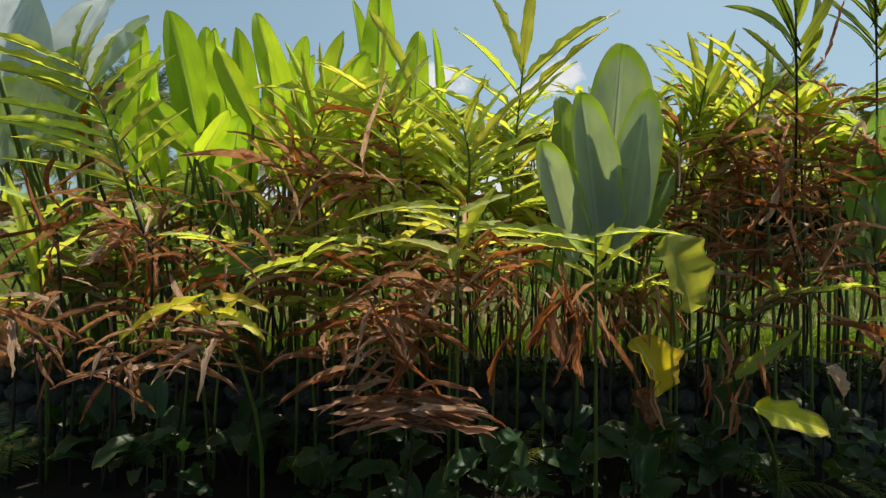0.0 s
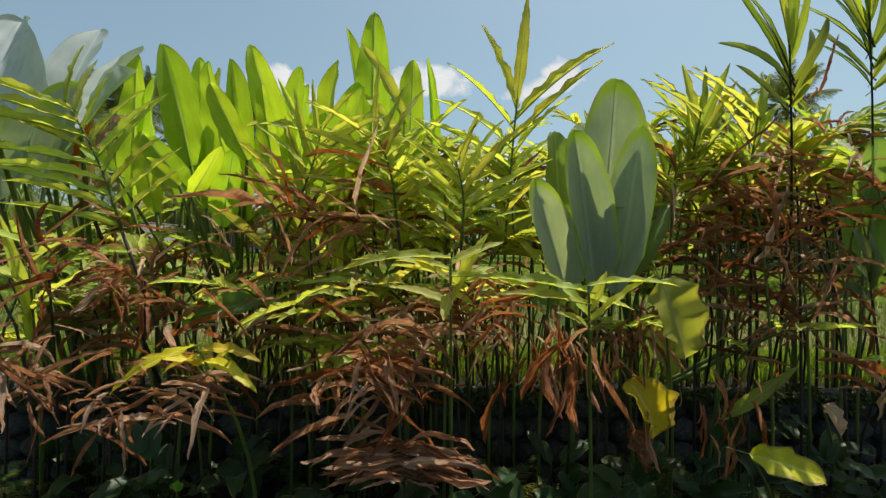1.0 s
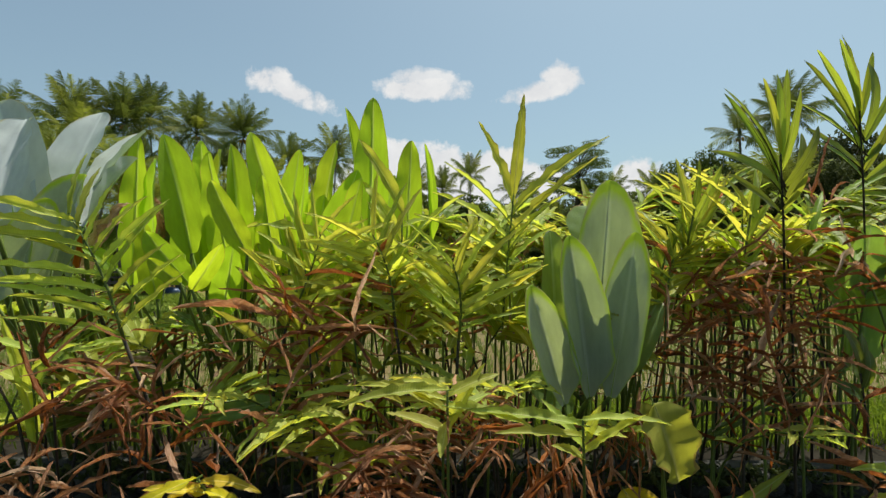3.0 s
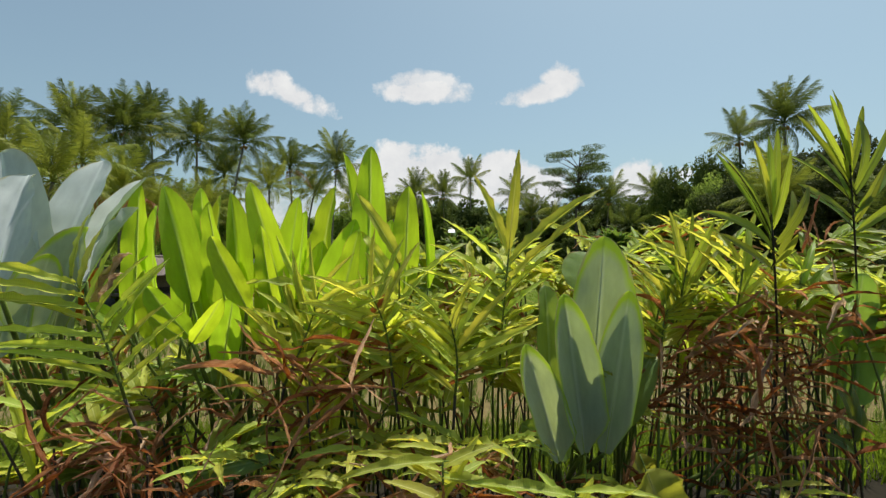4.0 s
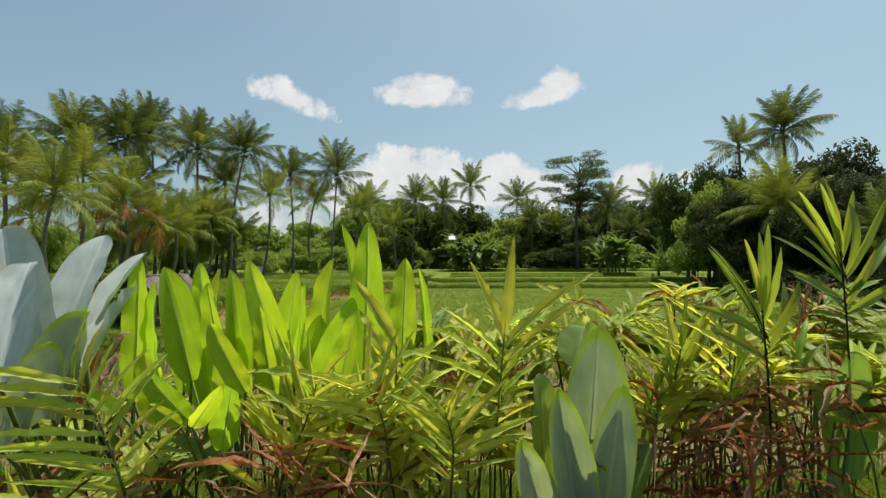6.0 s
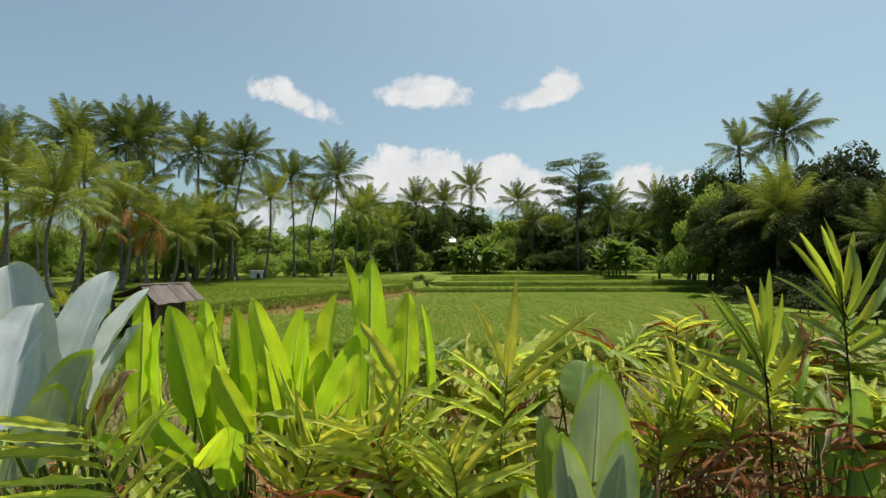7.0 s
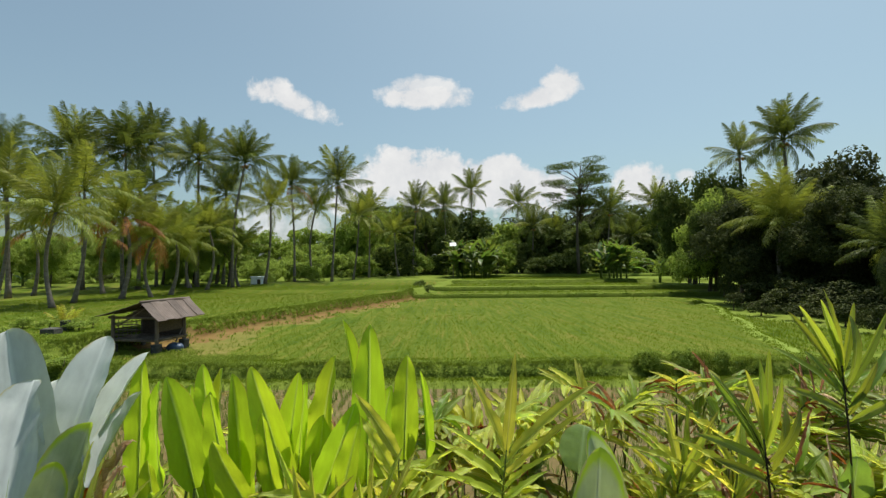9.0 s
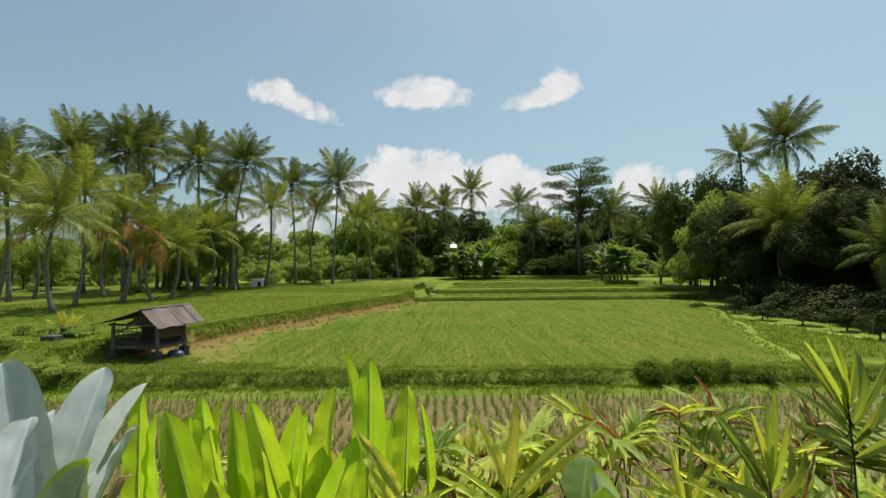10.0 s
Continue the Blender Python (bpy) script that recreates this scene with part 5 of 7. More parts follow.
deck = part("floor", box_mesh("floor", (-WX - 0.08, -0.06, 0.42), (0.08, LY + 0.06, 0.48), M_TIMBER, 0.008), hut)
for i in range(7):
    fx = -WX + 0.02 + i * WX / 6.4
    part("floor_board", box_mesh("floor_board", (fx, -0.10, 0.484), (fx + 0.22, LY + 0.08, 0.505), M_TIMBER, 0.004), deck)
for z in (0.62, 0.80, 0.98):
    part("rail", beam_mesh("rail", (-WX, 0.0, z), (-WX + 1.05, 0.0, z + 0.02), 0.02, M_TIMBER, 5), hut)
    part("rail", beam_mesh("rail", (-WX, 0.0, z + 0.03), (-WX, LY, z), 0.02, M_TIMBER, 5), hut)
for i in range(6):
    part("stake", beam_mesh("stake", (-WX + 0.05 + i * 0.17, 0.03, 0.46), (-WX + 0.03 + i * 0.18, 0.02, 1.15), 0.012, M_TIMBER, 4), hut)
part("wall_panel", box_mesh("wall_panel", (-WX + 0.05, LY - 0.03, 0.50), (-0.05, LY + 0.02, EAVE), M_BAMBOO, 0.006), hut, None, "dark woven bamboo wall")
part("wall_panel", box_mesh("wall_panel", (-0.04, 0.1, 0.74), (0.012, LY - 0.1, EAVE), M_BAMBOO, 0.006), hut, None, "dark woven bamboo wall")
part("brace", beam_mesh("brace", (0.0, 0.9, 0.3), (0.0, LY, 0.85), 0.025, M_TIMBER, 5), hut)
part("brace", beam_mesh("brace", (-WX + 0.2, -0.02, EAVE - 0.25), (-RX, -0.02, PEAK - 0.15), 0.025, M_TIMBER, 5), hut)
for py in (0.0, LY):
    part("tie_beam", beam_mesh("tie_beam", (-WX - 0.15, py, EAVE + 0.05), (0.15, py, EAVE + 0.03), 0.04, M_TIMBER), hut)
part("gable_board", mesh_of("gable_board", [(-1.3, 0.01, EAVE + 0.06), (0.1, 0.01, EAVE + 0.06), (-RX, 0.01, PEAK - 0.08), (-1.3, 0.04, EAVE + 0.06), (0.1, 0.04, EAVE + 0.06), (-RX, 0.04, PEAK - 0.08)], [(0, 1, 2), (5, 4, 3), (0, 3, 4, 1), (1, 4, 5, 2), (2, 5, 3, 0)], M_BAMBOO, None, False), hut)
part("ridge_beam", beam_mesh("ridge_beam", (-RX, -0.35, PEAK - 0.04), (-RX, LY + 0.55, PEAK - 0.04), 0.04, M_TIMBER), hut)


def roof_sheet(y0, y1, eave_x, eave_z, lift):
    """One overlapping roof sheet from ridge to eave, with shallow corrugations along the slope."""
    verts, faces, k = [], [], 9
    for i in range(k):
        y = y0 + (y1 - y0) * i / (k - 1)
        for s in range(4):
            x = -RX + (eave_x + RX) * s / 3
            z = PEAK + (eave_z - PEAK) * s / 3 + lift + 0.012 * (i % 2) - 0.025 * math.sin(math.pi * s / 3)
            verts.append((x, y, z))
    n = len(verts)
    verts += [(a, b, c - 0.018) for a, b, c in verts]
    for i in range(k - 1):
        for s in range(3):
            a = i * 4 + s
            faces += [(a, a + 4, a + 5, a + 1), (n + a + 1, n + a + 5, n + a + 4, n + a)]
    for s in range(3):
        faces += [(s, s + 1, n + s + 1, n + s), ((k - 1) * 4 + s + 1, (k - 1) * 4 + s, n + (k - 1) * 4 + s, n + (k - 1) * 4 + s + 1)]
    for i in range(k - 1):
        faces += [(i * 4 + 3, (i + 1) * 4 + 3, n + (i + 1) * 4 + 3, n + i * 4 + 3), ((i + 1) * 4, i * 4, n + i * 4, n + (i + 1) * 4)]
    return mesh_of("roof_sheet", verts, faces, M_ROOF, None, False)


for i in range(6):
    a, b = -0.4 + i * 0.38, -0.4 + (i + 1) * 0.38 + 0.03
    part("roof_sheet", roof_sheet(a, b, 0.42 - 0.03 * (i % 3 == 1), EAVE - 0.02 - 0.01 * (i % 2), 0.032 * (i % 2)), hut)
    part("roof_sheet", roof_sheet(a, b, -WX - 0.30 - 0.05 * (i % 3 == 2), EAVE + 0.12, 0.032 * (i % 2)), hut)
part("ridge_cap", mesh_of("ridge_cap", *tube([(-RX, -0.42, PEAK + 0.005), (-RX, 0.9, PEAK + 0.015), (-RX, LY + 0.62, PEAK)], [0.05, 0.045, 0.05], 6), M_ROOF), hut)
bag_bm = bmesh.new()
bmesh.ops.create_icosphere(bag_bm, subdivisions=3, radius=1.0)
for q in bag_bm.verts:
    q.co = Vector((q.co.x * 0.33, q.co.y * 0.22, max(-0.14, q.co.z * 0.2))) * (1 + 0.09 * math.sin(9 * q.co.x + 3) * math.sin(7 * q.co.y))
bag_at = HUT @ Vector((0.1, 0.75, 0))
bag = new("sack", bm_mesh("sack", bag_bm, M_BLUE, True))
bag.location = (bag_at.x, bag_at.y, h1(bag_at.x, bag_at.y) + 0.13)
tagged(bag, "dark blue plastic sack lying on the ground by the hut", "sack")

# stone posts and a sprout on the left terrace
for sx, sy, sw, sh in ((-15.39, 19.25, 0.52, 0.22), (-15.55, 20.26, 0.36, 0.42)):
    st = new("stone_block", box_mesh("stone_block", (-sw / 2, -sw / 2, -0.15), (sw / 2, sw / 2, sh), M_ROCK, 0.03, 0.012))
    st.location = (sx, sy, h1(sx, sy))
    tagged(st, "weathered dark grey stone block on the grassy bank", "stone block", "stone blocks")
SPROUT_FRONDS = [frond_mesh("frond", M_GINGER, 95 + i, 0.4 + 0.3 * i, 48) for i in range(2)]
sprout = thing("palm_sprout", (-16.48, 21.39, 1.50), "small yellow-green palm seedling by the stone blocks", "palm seedling")
for i in range(8):
    az, el = i * 2.4, radians(40 + 45 * rng.random())
    way = Vector((math.cos(az) * math.cos(el), math.sin(az) * math.cos(el), math.sin(el)))
    part("frond", SPROUT_FRONDS[i % 2], sprout, leaf_pose((0, 0, 0.05), way, (0, 0, 1), 1.05, 1.15))

# white shed and white board far off among the trees
sx, sy = -22.7, 60.0
shed = thing("white_shed", (sx, sy, h1(sx, sy) - 0.15), "tiny white shed between the palms", "shed")
part("body", box_mesh("body", (-0.7, -0.6, 0), (0.7, 0.6, 0.95), M_WHITE, 0.05), shed)
part("roof", box_mesh("roof", (-0.78, -0.68, 0.95), (0.78, 0.68, 1.05), M_WHITE, 0.04), shed)
part("door", box_mesh("door", (0.1, -0.63, 0), (0.5, -0.59, 0.7), M_BAMBOO, 0.01), shed)
sx, sy, sz = 1.4, 76.5, 7.2
board = thing("white_board", (sx, sy, h1(sx, sy) - 0.1), "white board on a pole above the bushes", "board")
part("pole", beam_mesh("pole", (0, 0.1, 0), (0, 0.1, sz - h1(sx, sy) + 0.3), 0.06, M_TIMBER), board)
part("panel", box_mesh("panel", (-0.5, -0.45, -0.03), (0.5, 0.45, 0.03), M_WHITE, 0.01), board, Matrix.Translation((0, -0.3, sz - h1(sx, sy) + 0.1)) @ Matrix.Rotation(radians(38), 4, "X"))


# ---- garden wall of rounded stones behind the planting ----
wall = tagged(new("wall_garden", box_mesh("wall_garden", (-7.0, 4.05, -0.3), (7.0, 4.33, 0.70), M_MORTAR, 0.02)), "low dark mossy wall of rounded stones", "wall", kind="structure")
STONES = []
for i in range(6):
    bm = bmesh.new()
    bmesh.ops.create_icosphere(bm, subdivisions=2, radius=0.5)
    for q in bm.verts:
        q.co *= 1 + 0.16 * noise.noise(q.co * 2.2 + Vector((i * 7.0, 0, 0)))
        q.co.y = max(-0.38, min(0.38, q.co.y))
    STONES.append(bm_mesh("stone", bm, M_ROCK, True))
for row in range(4):
    sx = -3.9 + 0.09 * (row % 2)
    while sx < 3.9:
        sw = rng.uniform(0.17, 0.29)
        part("stone", STONES[rng.randrange(6)], wall, Matrix.Translation((sx + sw / 2, 4.03, 0.09 + row * 0.178 + rng.uniform(-0.01, 0.01))) @ Matrix.Rotation(rng.uniform(-0.3, 0.3), 4, "Y") @ Matrix.Diagonal((sw * 1.04, 0.2, 0.19, 1)))
        sx += sw

# made-up strip of dark leaves that keeps the sunlit wall top dark
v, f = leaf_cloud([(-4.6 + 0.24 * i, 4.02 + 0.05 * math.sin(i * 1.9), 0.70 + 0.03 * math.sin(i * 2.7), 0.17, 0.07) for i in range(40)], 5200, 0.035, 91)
stuff("wall_creeper", v, f, M_CROWN_DEEP, "dark leaf strip added to darken the top of the garden wall", "creeper")

# ---- leaf shapes ----
L_HELI = [leaf_mesh("heliconia_leaf", M_HELI, 100 + i, 0.7, 0.58, d, f, w, 22, 4, t, 0.06, c, 0.3, M_RIB, sw, aspect=0.2, blunt=0.5) for i, (d, f, w, t, c, sw) in enumerate(((0.12, 0.45, 0.009, 0.15, 0.0, 0.03), (0.3, 0.7, 0.012, 0.5, 0.1, -0.05), (0.08, 0.9, 0.009, -0.5, 0.0, 0.05)))]
L_PALE = [leaf_mesh("calathea_leaf", M_PALE, 120 + i, 0.9, 0.5, d, f, w, 18, 4, t, 0.0, c, 0.3, M_RIB, sw, aspect=0.32, blunt=0.5) for i, (d, f, w, t, c, sw) in enumerate(((0.1, 0.35, 0.004, 0.1, -0.15, 0.01), (0.2, 0.6, 0.008, 0.4, -0.1, -0.03), (0.12, 0.2, 0.005, -0.3, -0.2, 0.03)))]
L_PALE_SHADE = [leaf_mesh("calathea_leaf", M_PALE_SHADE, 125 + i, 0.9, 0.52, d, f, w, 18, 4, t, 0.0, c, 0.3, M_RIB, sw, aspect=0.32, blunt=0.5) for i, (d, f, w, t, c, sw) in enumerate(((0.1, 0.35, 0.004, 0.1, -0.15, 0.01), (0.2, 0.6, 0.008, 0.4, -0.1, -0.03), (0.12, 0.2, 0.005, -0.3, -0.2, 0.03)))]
L_PALE_GREEN = [leaf_mesh("calathea_leaf", M_PALE_GREEN, 130 + i, 0.80, 0.42, 0.15 + 0.5 * i, 0.4, 0.008, 14, 3, 0.2, 0.02, 0.0, 0.4, M_RIB, aspect=0.32) for i in range(2)]
L_GINGER = [leaf_mesh("ginger_leaf", M_GINGER, 140 + i, 0.6, 0.8, d, f, w, 30, 2, t, 0.24, 0.0, 0.06, M_RIB, sw, aspect=0.15, frill=0.24, blunt=0.34) for i, (d, f, w, t, sw) in enumerate(((0.4, 0.7, 0.018, 0.2, 0.02), (0.8, 0.6, 0.021, 0.4, -0.03), (1.2, 0.5, 0.018, -0.4, 0.03), (0.25, 0.9, 0.015, -0.2, -0.02), (0.6, 1.1, 0.022, 0.6, 0.04)))]
L_GINGER_FLAT = [leaf_mesh("ginger_leaf", M_GINGER, 240 + i, 0.6, 0.8, d, 0.8, 0.010, 26, 2, t, 0.24, 0.0, 0.06, M_RIB, sw, aspect=0.12, frill=0.24, blunt=0.34) for i, (d, t, sw) in enumerate(((0.2, 0.1, 0.02), (0.35, -0.2, -0.03), (0.5, 0.2, 0.03)))]
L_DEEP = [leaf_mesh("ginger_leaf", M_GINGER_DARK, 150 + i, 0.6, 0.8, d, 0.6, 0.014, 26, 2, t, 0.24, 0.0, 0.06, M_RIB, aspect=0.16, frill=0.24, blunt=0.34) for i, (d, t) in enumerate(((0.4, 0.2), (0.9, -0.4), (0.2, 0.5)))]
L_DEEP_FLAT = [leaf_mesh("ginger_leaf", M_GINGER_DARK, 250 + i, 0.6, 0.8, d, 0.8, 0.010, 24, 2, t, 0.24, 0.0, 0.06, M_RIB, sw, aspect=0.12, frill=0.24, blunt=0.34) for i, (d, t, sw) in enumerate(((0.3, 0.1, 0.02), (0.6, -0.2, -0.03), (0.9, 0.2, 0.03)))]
L_YELLOW = [leaf_mesh("yellowing_leaf", M_YELLOW, 160 + i, 0.78, 0.65, d, 0.5, 0.02, 22, 2, t, 0.3, 0.0, 0.06, M_RIB, aspect=0.16, frill=0.2) for i, (d, t) in enumerate(((0.6, 0.3), (1.0, -0.4)))]
L_BROADY = [leaf_mesh("broad_yellow_leaf", M_YELLOW, 165 + i, 0.8, 0.45, 0.6 + 0.5 * i, 0.3, 0.03, 13, 3, 0.3, 0.02, -0.5 * i, 0.3, M_STEM, aspect=0.5) for i in range(2)]
L_CORDY = [leaf_mesh("cordyline_leaf", M_CORDY, 170 + i, 0.95, 0.62, d, 0.35, 0.006, 10, 2, t, 0.0, 0.0, 0.1, M_STEM_DARK, sw, aspect=0.13) for i, (d, t, sw) in enumerate(((0.15, 0.2, 0.02), (0.45, -0.3, -0.04), (0.9, 0.3, 0.03)))]
L_CORDY_YOUNG = [leaf_mesh("cordyline_leaf", M_CORDY_YELLOW, 176 + i, 0.95, 0.62, d, 0.4, 0.008, 10, 2, t, 0.0, 0.0, 0.1, M_STEM, sw, aspect=0.13) for i, (d, t, sw) in enumerate(((0.1, 0.2, 0.02), (0.3, -0.4, -0.03)))]
L_SHADE = [leaf_mesh("shaded_leaf", M_SHADE, 180 + i, 0.72, 0.5, 0.5 + 0.3 * i, 0.35, 0.02, 9, 2, 0.2, 0.02, 0.0, 0.3, M_STEM, aspect=0.48) for i in range(3)]
L_FERN = [frond_mesh("fern_frond", M_FERN, 190 + i, 0.9 + 0.4 * i, 22) for i in range(2)]
L_DEAD = [leaf_mesh("dry_leaf", m, 200 + i, 0.8, 0.7, d, f, w, 16, 2, t, 0.45, c, 0.05, None, sw, aspect=0.1, bend=0.03 * (-1) ** i, frill=0.16, kink=0.008) for i, (m, d, f, w, t, c, sw) in enumerate(((M_DEAD, 0.7, 1.6, 0.016, 1.6, 0.4, 0.06), (M_DEAD, 1.3, 2.2, 0.016, -2.0, 0.2, -0.08), (M_DEAD, 0.3, 2.6, 0.016, 2.6, 0.6, 0.05), (M_DEAD_RED, 0.9, 2.0, 0.016, 1.2, 0.3, -0.05), (M_DEAD_RED, 0.4, 2.8, 0.016, -1.8, 0.2, 0.08), (M_DEAD_RED, 1.6, 1.8, 0.016, 2.2, 0.3, 0.04)))]
L_WITHER = leaf_mesh("withered_leaf", M_DEAD, 221, 0.55, 0.7, 0.5, 1.6, 0.03, 10, 3, 0.9, 0.1, 0.3, 0.1, None, 0.1, aspect=0.5)
L_STRAW = [leaf_mesh("dry_strip", m, 230 + i, 0.6, 0.5, d, 2.0, 0.02, 16, 1, t, 0.5, 0.0, 0.0, None, sw, aspect=0.055, bend=0.05 * (-1) ** i, kink=0.010) for i, (m, d, t, sw) in enumerate(((M_DEAD, 0.15, 2.0, 0.3), (M_DEAD_RED, 0.4, -2.6, -0.5), (M_DEAD, 0.3, 3.2, 0.6), (M_DEAD_RED, 0.05, -1.4, -0.3), (M_DEAD_RED, 0.7, 2.2, 0.5)))]
L_OLIVE = leaf_mesh("olive_leaf", M_OLIVE, 222, 0.8, 0.45, 0.5, 0.35, 0.02, 14, 3, 0.3, 0.03, -0.1, 0.2, M_STEM, 0.03, aspect=0.55)
L_ORANGE = leaf_mesh("orange_bract", M_ORANGE, 220, 0.7, 0.6, 0.3, 1.2, 0.02, 10, 2, 0.4, 0.05, aspect=0.2)

TO_VIEW = Vector((0.0, -1.0, 0.35))


def rooted(name, x, y, label, category, group=""):
    return thing(name, (x, y, h1(x, y) - 0.03), label, category, group)


def stem_part(owner, a, b, r0, r1, mat, bow=(0, 0, 0), name="stem"):
    line = bowed(a, b, bow, 7)
    tv, tf = tube(line, [r0 + (r1 - r0) * i / 6 for i in range(7)], 6)
    part(name, mesh_of(name, tv, tf, mat), owner)
    return line


def big_leaf(owner, me, tip, base, width, face=TO_VIEW, stretch=1.0):
    """A broad leaf from base to tip, given in the world; face is the way that its upper side looks."""
    o = Vector(owner.location)
    tip, base = Vector(tip), Vector(base)
    way = tip - base
    return part("leaf", me, owner, leaf_pose(base - o, way, face, way.length * stretch, width))


def broad_clump(name, label, category, group, root, leaves, kinds, stalk=0.016, seed=0):
    """A clump of broad leaves (tip, base, width, kind, sideways turn) with stalks down to its root."""
    r = random.Random(seed)
    owner = rooted(name, root[0], root[1], label, category, group)
    o = Vector(owner.location)
    for tx, ty, tz, bx, by, bz, w, kind, turn in leaves:
        big_leaf(owner, kinds[kind % len(kinds)], (tx, ty, tz), (bx, by, bz), w, TO_VIEW + Vector((turn, 0, r.uniform(-0.25, 0.25))))
        foot = Vector((r.uniform(-0.16, 0.16), r.uniform(-0.1, 0.1), 0))
        stem_part(owner, foot, Vector((bx, by, bz)) - o, stalk * 1.3, stalk * 0.7, M_STEM, (r.uniform(-0.04, 0.04), 0, 0), "stalk")
    return owner


def two_ranks(owner, line, n, bare, ln, width, normal, kinds, r, live=1.0, lead=(1.0, 1.0), spread=(1.15, 0.45)):
    """Pointed leaves in two ranks along the upper part of a cane, closer to it towards the tip."""
    last = len(line) - 1
    for i in range(n):
        f = (i + 0.5) / n
        s = bare + (1 - bare) * f
        k = min(last - 1, int(s * last))
        at = line[k].lerp(line[k + 1], s * last - k)
        along = (line[k + 1] - line[k]).normalized()
        side = along.cross(Vector(normal)).normalized() * (1 if i % 2 else -1)
        th = spread[0] + (spread[1] - spread[0]) * f ** 2 + r.uniform(-0.16, 0.16)
        way = along * math.cos(th) + side * math.sin(th) + Vector((r.uniform(-0.1, 0.1), r.uniform(-0.15, 0.1), r.uniform(-0.08, 0.14)))
        alive = f > 0.5 or r.random() < live
        me = kinds[r.randrange(len(kinds))] if alive else L_DEAD[r.randrange(6)]
        l2 = ln * r.uniform(0.8, 1.12) * (0.75 + 0.5 * math.sin(math.pi * (0.2 + 0.7 * f))) * lead[i % 2]
        up = Vector(normal) + Vector((r.uniform(-0.25, 0.25), 0, r.uniform(-0.1, 0.3)))
        part("leaf" if alive else "dry_leaf", me, owner, leaf_pose(at, way, up, l2, l2 * width * r.uniform(0.85, 1.2) * (1.0 if alive else 0.35)))


def ginger(x, y, top, n=12, ln=0.5, live=0.75, seed=0, kinds=None, label="", dead_low=4, bare=0.45, width=0.16):
    """A leafy ginger cane: an arching stem, two ranks of pointed leaves above, dried leaves hanging below."""
    r = random.Random(1000 + seed)
    owner = rooted("ginger_plant", x, y, label or "leafy ginger cane with pointed green leaves and dried lower leaves", "ginger plant", "ginger hedge plants")
    head = Vector(top) - Vector(owner.location)
    line = [Vector((head.x * (i / 6) ** 2.3, head.y * (i / 6) ** 2.3, head.z * math.sin(math.pi / 2 * i / 6) ** 0.85)) for i in range(7)]
    part("stem", mesh_of("stem", *tube(line, [0.012 - 0.0012 * i for i in range(7)], 6), M_STEM if r.random() < 0.6 else M_STEM_DARK), owner)
    two_ranks(owner, line, n, bare, ln, width, (r.uniform(-0.3, 0.3), r.uniform(-0.55, -0.15), 0.95), kinds or L_GINGER, r, live, spread=(1.2, 0.55))
    for i in range(dead_low):
        s = r.uniform(0.3, bare + 0.12)
        k = min(5, int(s * 6))
        at = line[k].lerp(line[k + 1], s * 6 - k)
        a = r.uniform(0, 6.28)
        way = Vector((math.cos(a), math.sin(a) * 0.6, r.uniform(-1.2, 0.3)))
        l2 = ln * r.uniform(0.5, 1.0)
        part("dry_leaf", L_DEAD[r.randrange(6)], owner, leaf_pose(at, way, (r.uniform(-0.6, 0.6), -0.5, 1.0), l2, l2 * r.uniform(0.06, 0.13)))
    return owner


def feather_shoot(root, low, head, n, ln, width, normal, label, seed, lead, spread):
    """A long leaning cane from its root through low to head, feathered with parallel leaves from low upwards."""
    r = random.Random(seed)
    owner = rooted("ginger_plant", root[0], root[1], label, "ginger plant", "ginger hedge plants")
    o = Vector(owner.location)
    stem_part(owner, (0, 0, 0), Vector(low) - o, 0.012, 0.010, M_STEM_DARK)
    line = stem_part(owner, Vector(low) - o, Vector(head) - o, 0.010, 0.004, M_STEM, (0.03, 0, 0.02))
    two_ranks(owner, line, n, 0.0, ln, width, normal, L_GINGER_FLAT, r, 1.0, lead, spread)
    return owner


def spread_shoot(root, head, tips, kinds, width, label, seed, bow=(0.05, 0, 0), r0=0.013, along=0.35, mat=None, name="ginger_plant", category="ginger plant", group="ginger hedge plants", face=(0.0, -0.55, 1.0), young=0):
    """A cane whose leaves reach to given tips from points along its upper part."""
    r = random.Random(seed)
    owner = rooted(name, root[0], root[1], label, category, group)
    o = Vector(owner.location)
    line = stem_part(owner, (0, 0, 0), Vector(head) - o, r0, r0 * 0.45, mat or M_STEM, bow)
    for i, tip in enumerate(tips):
        s = 1.0 - along * (i / max(1, len(tips) - 1))
        k = min(5, int(s * 6))
        at = line[k].lerp(line[k + 1], s * 6 - k)
        way = Vector(tip) - o - at
        f = Vector(face) + Vector((r.uniform(-0.35, 0.35), 0, 0))
        part("leaf", L_CORDY_YOUNG[i % 2] if i < young else kinds[r.randrange(len(kinds))], owner, leaf_pose(at, way + Vector((0, 0, (0.04 if young else 0.12) * way.length)), f, way.length * 1.03, max(0.028, width * r.uniform(0.85, 1.15)) * (0.85 if i < young else 1.0)))
    return owner


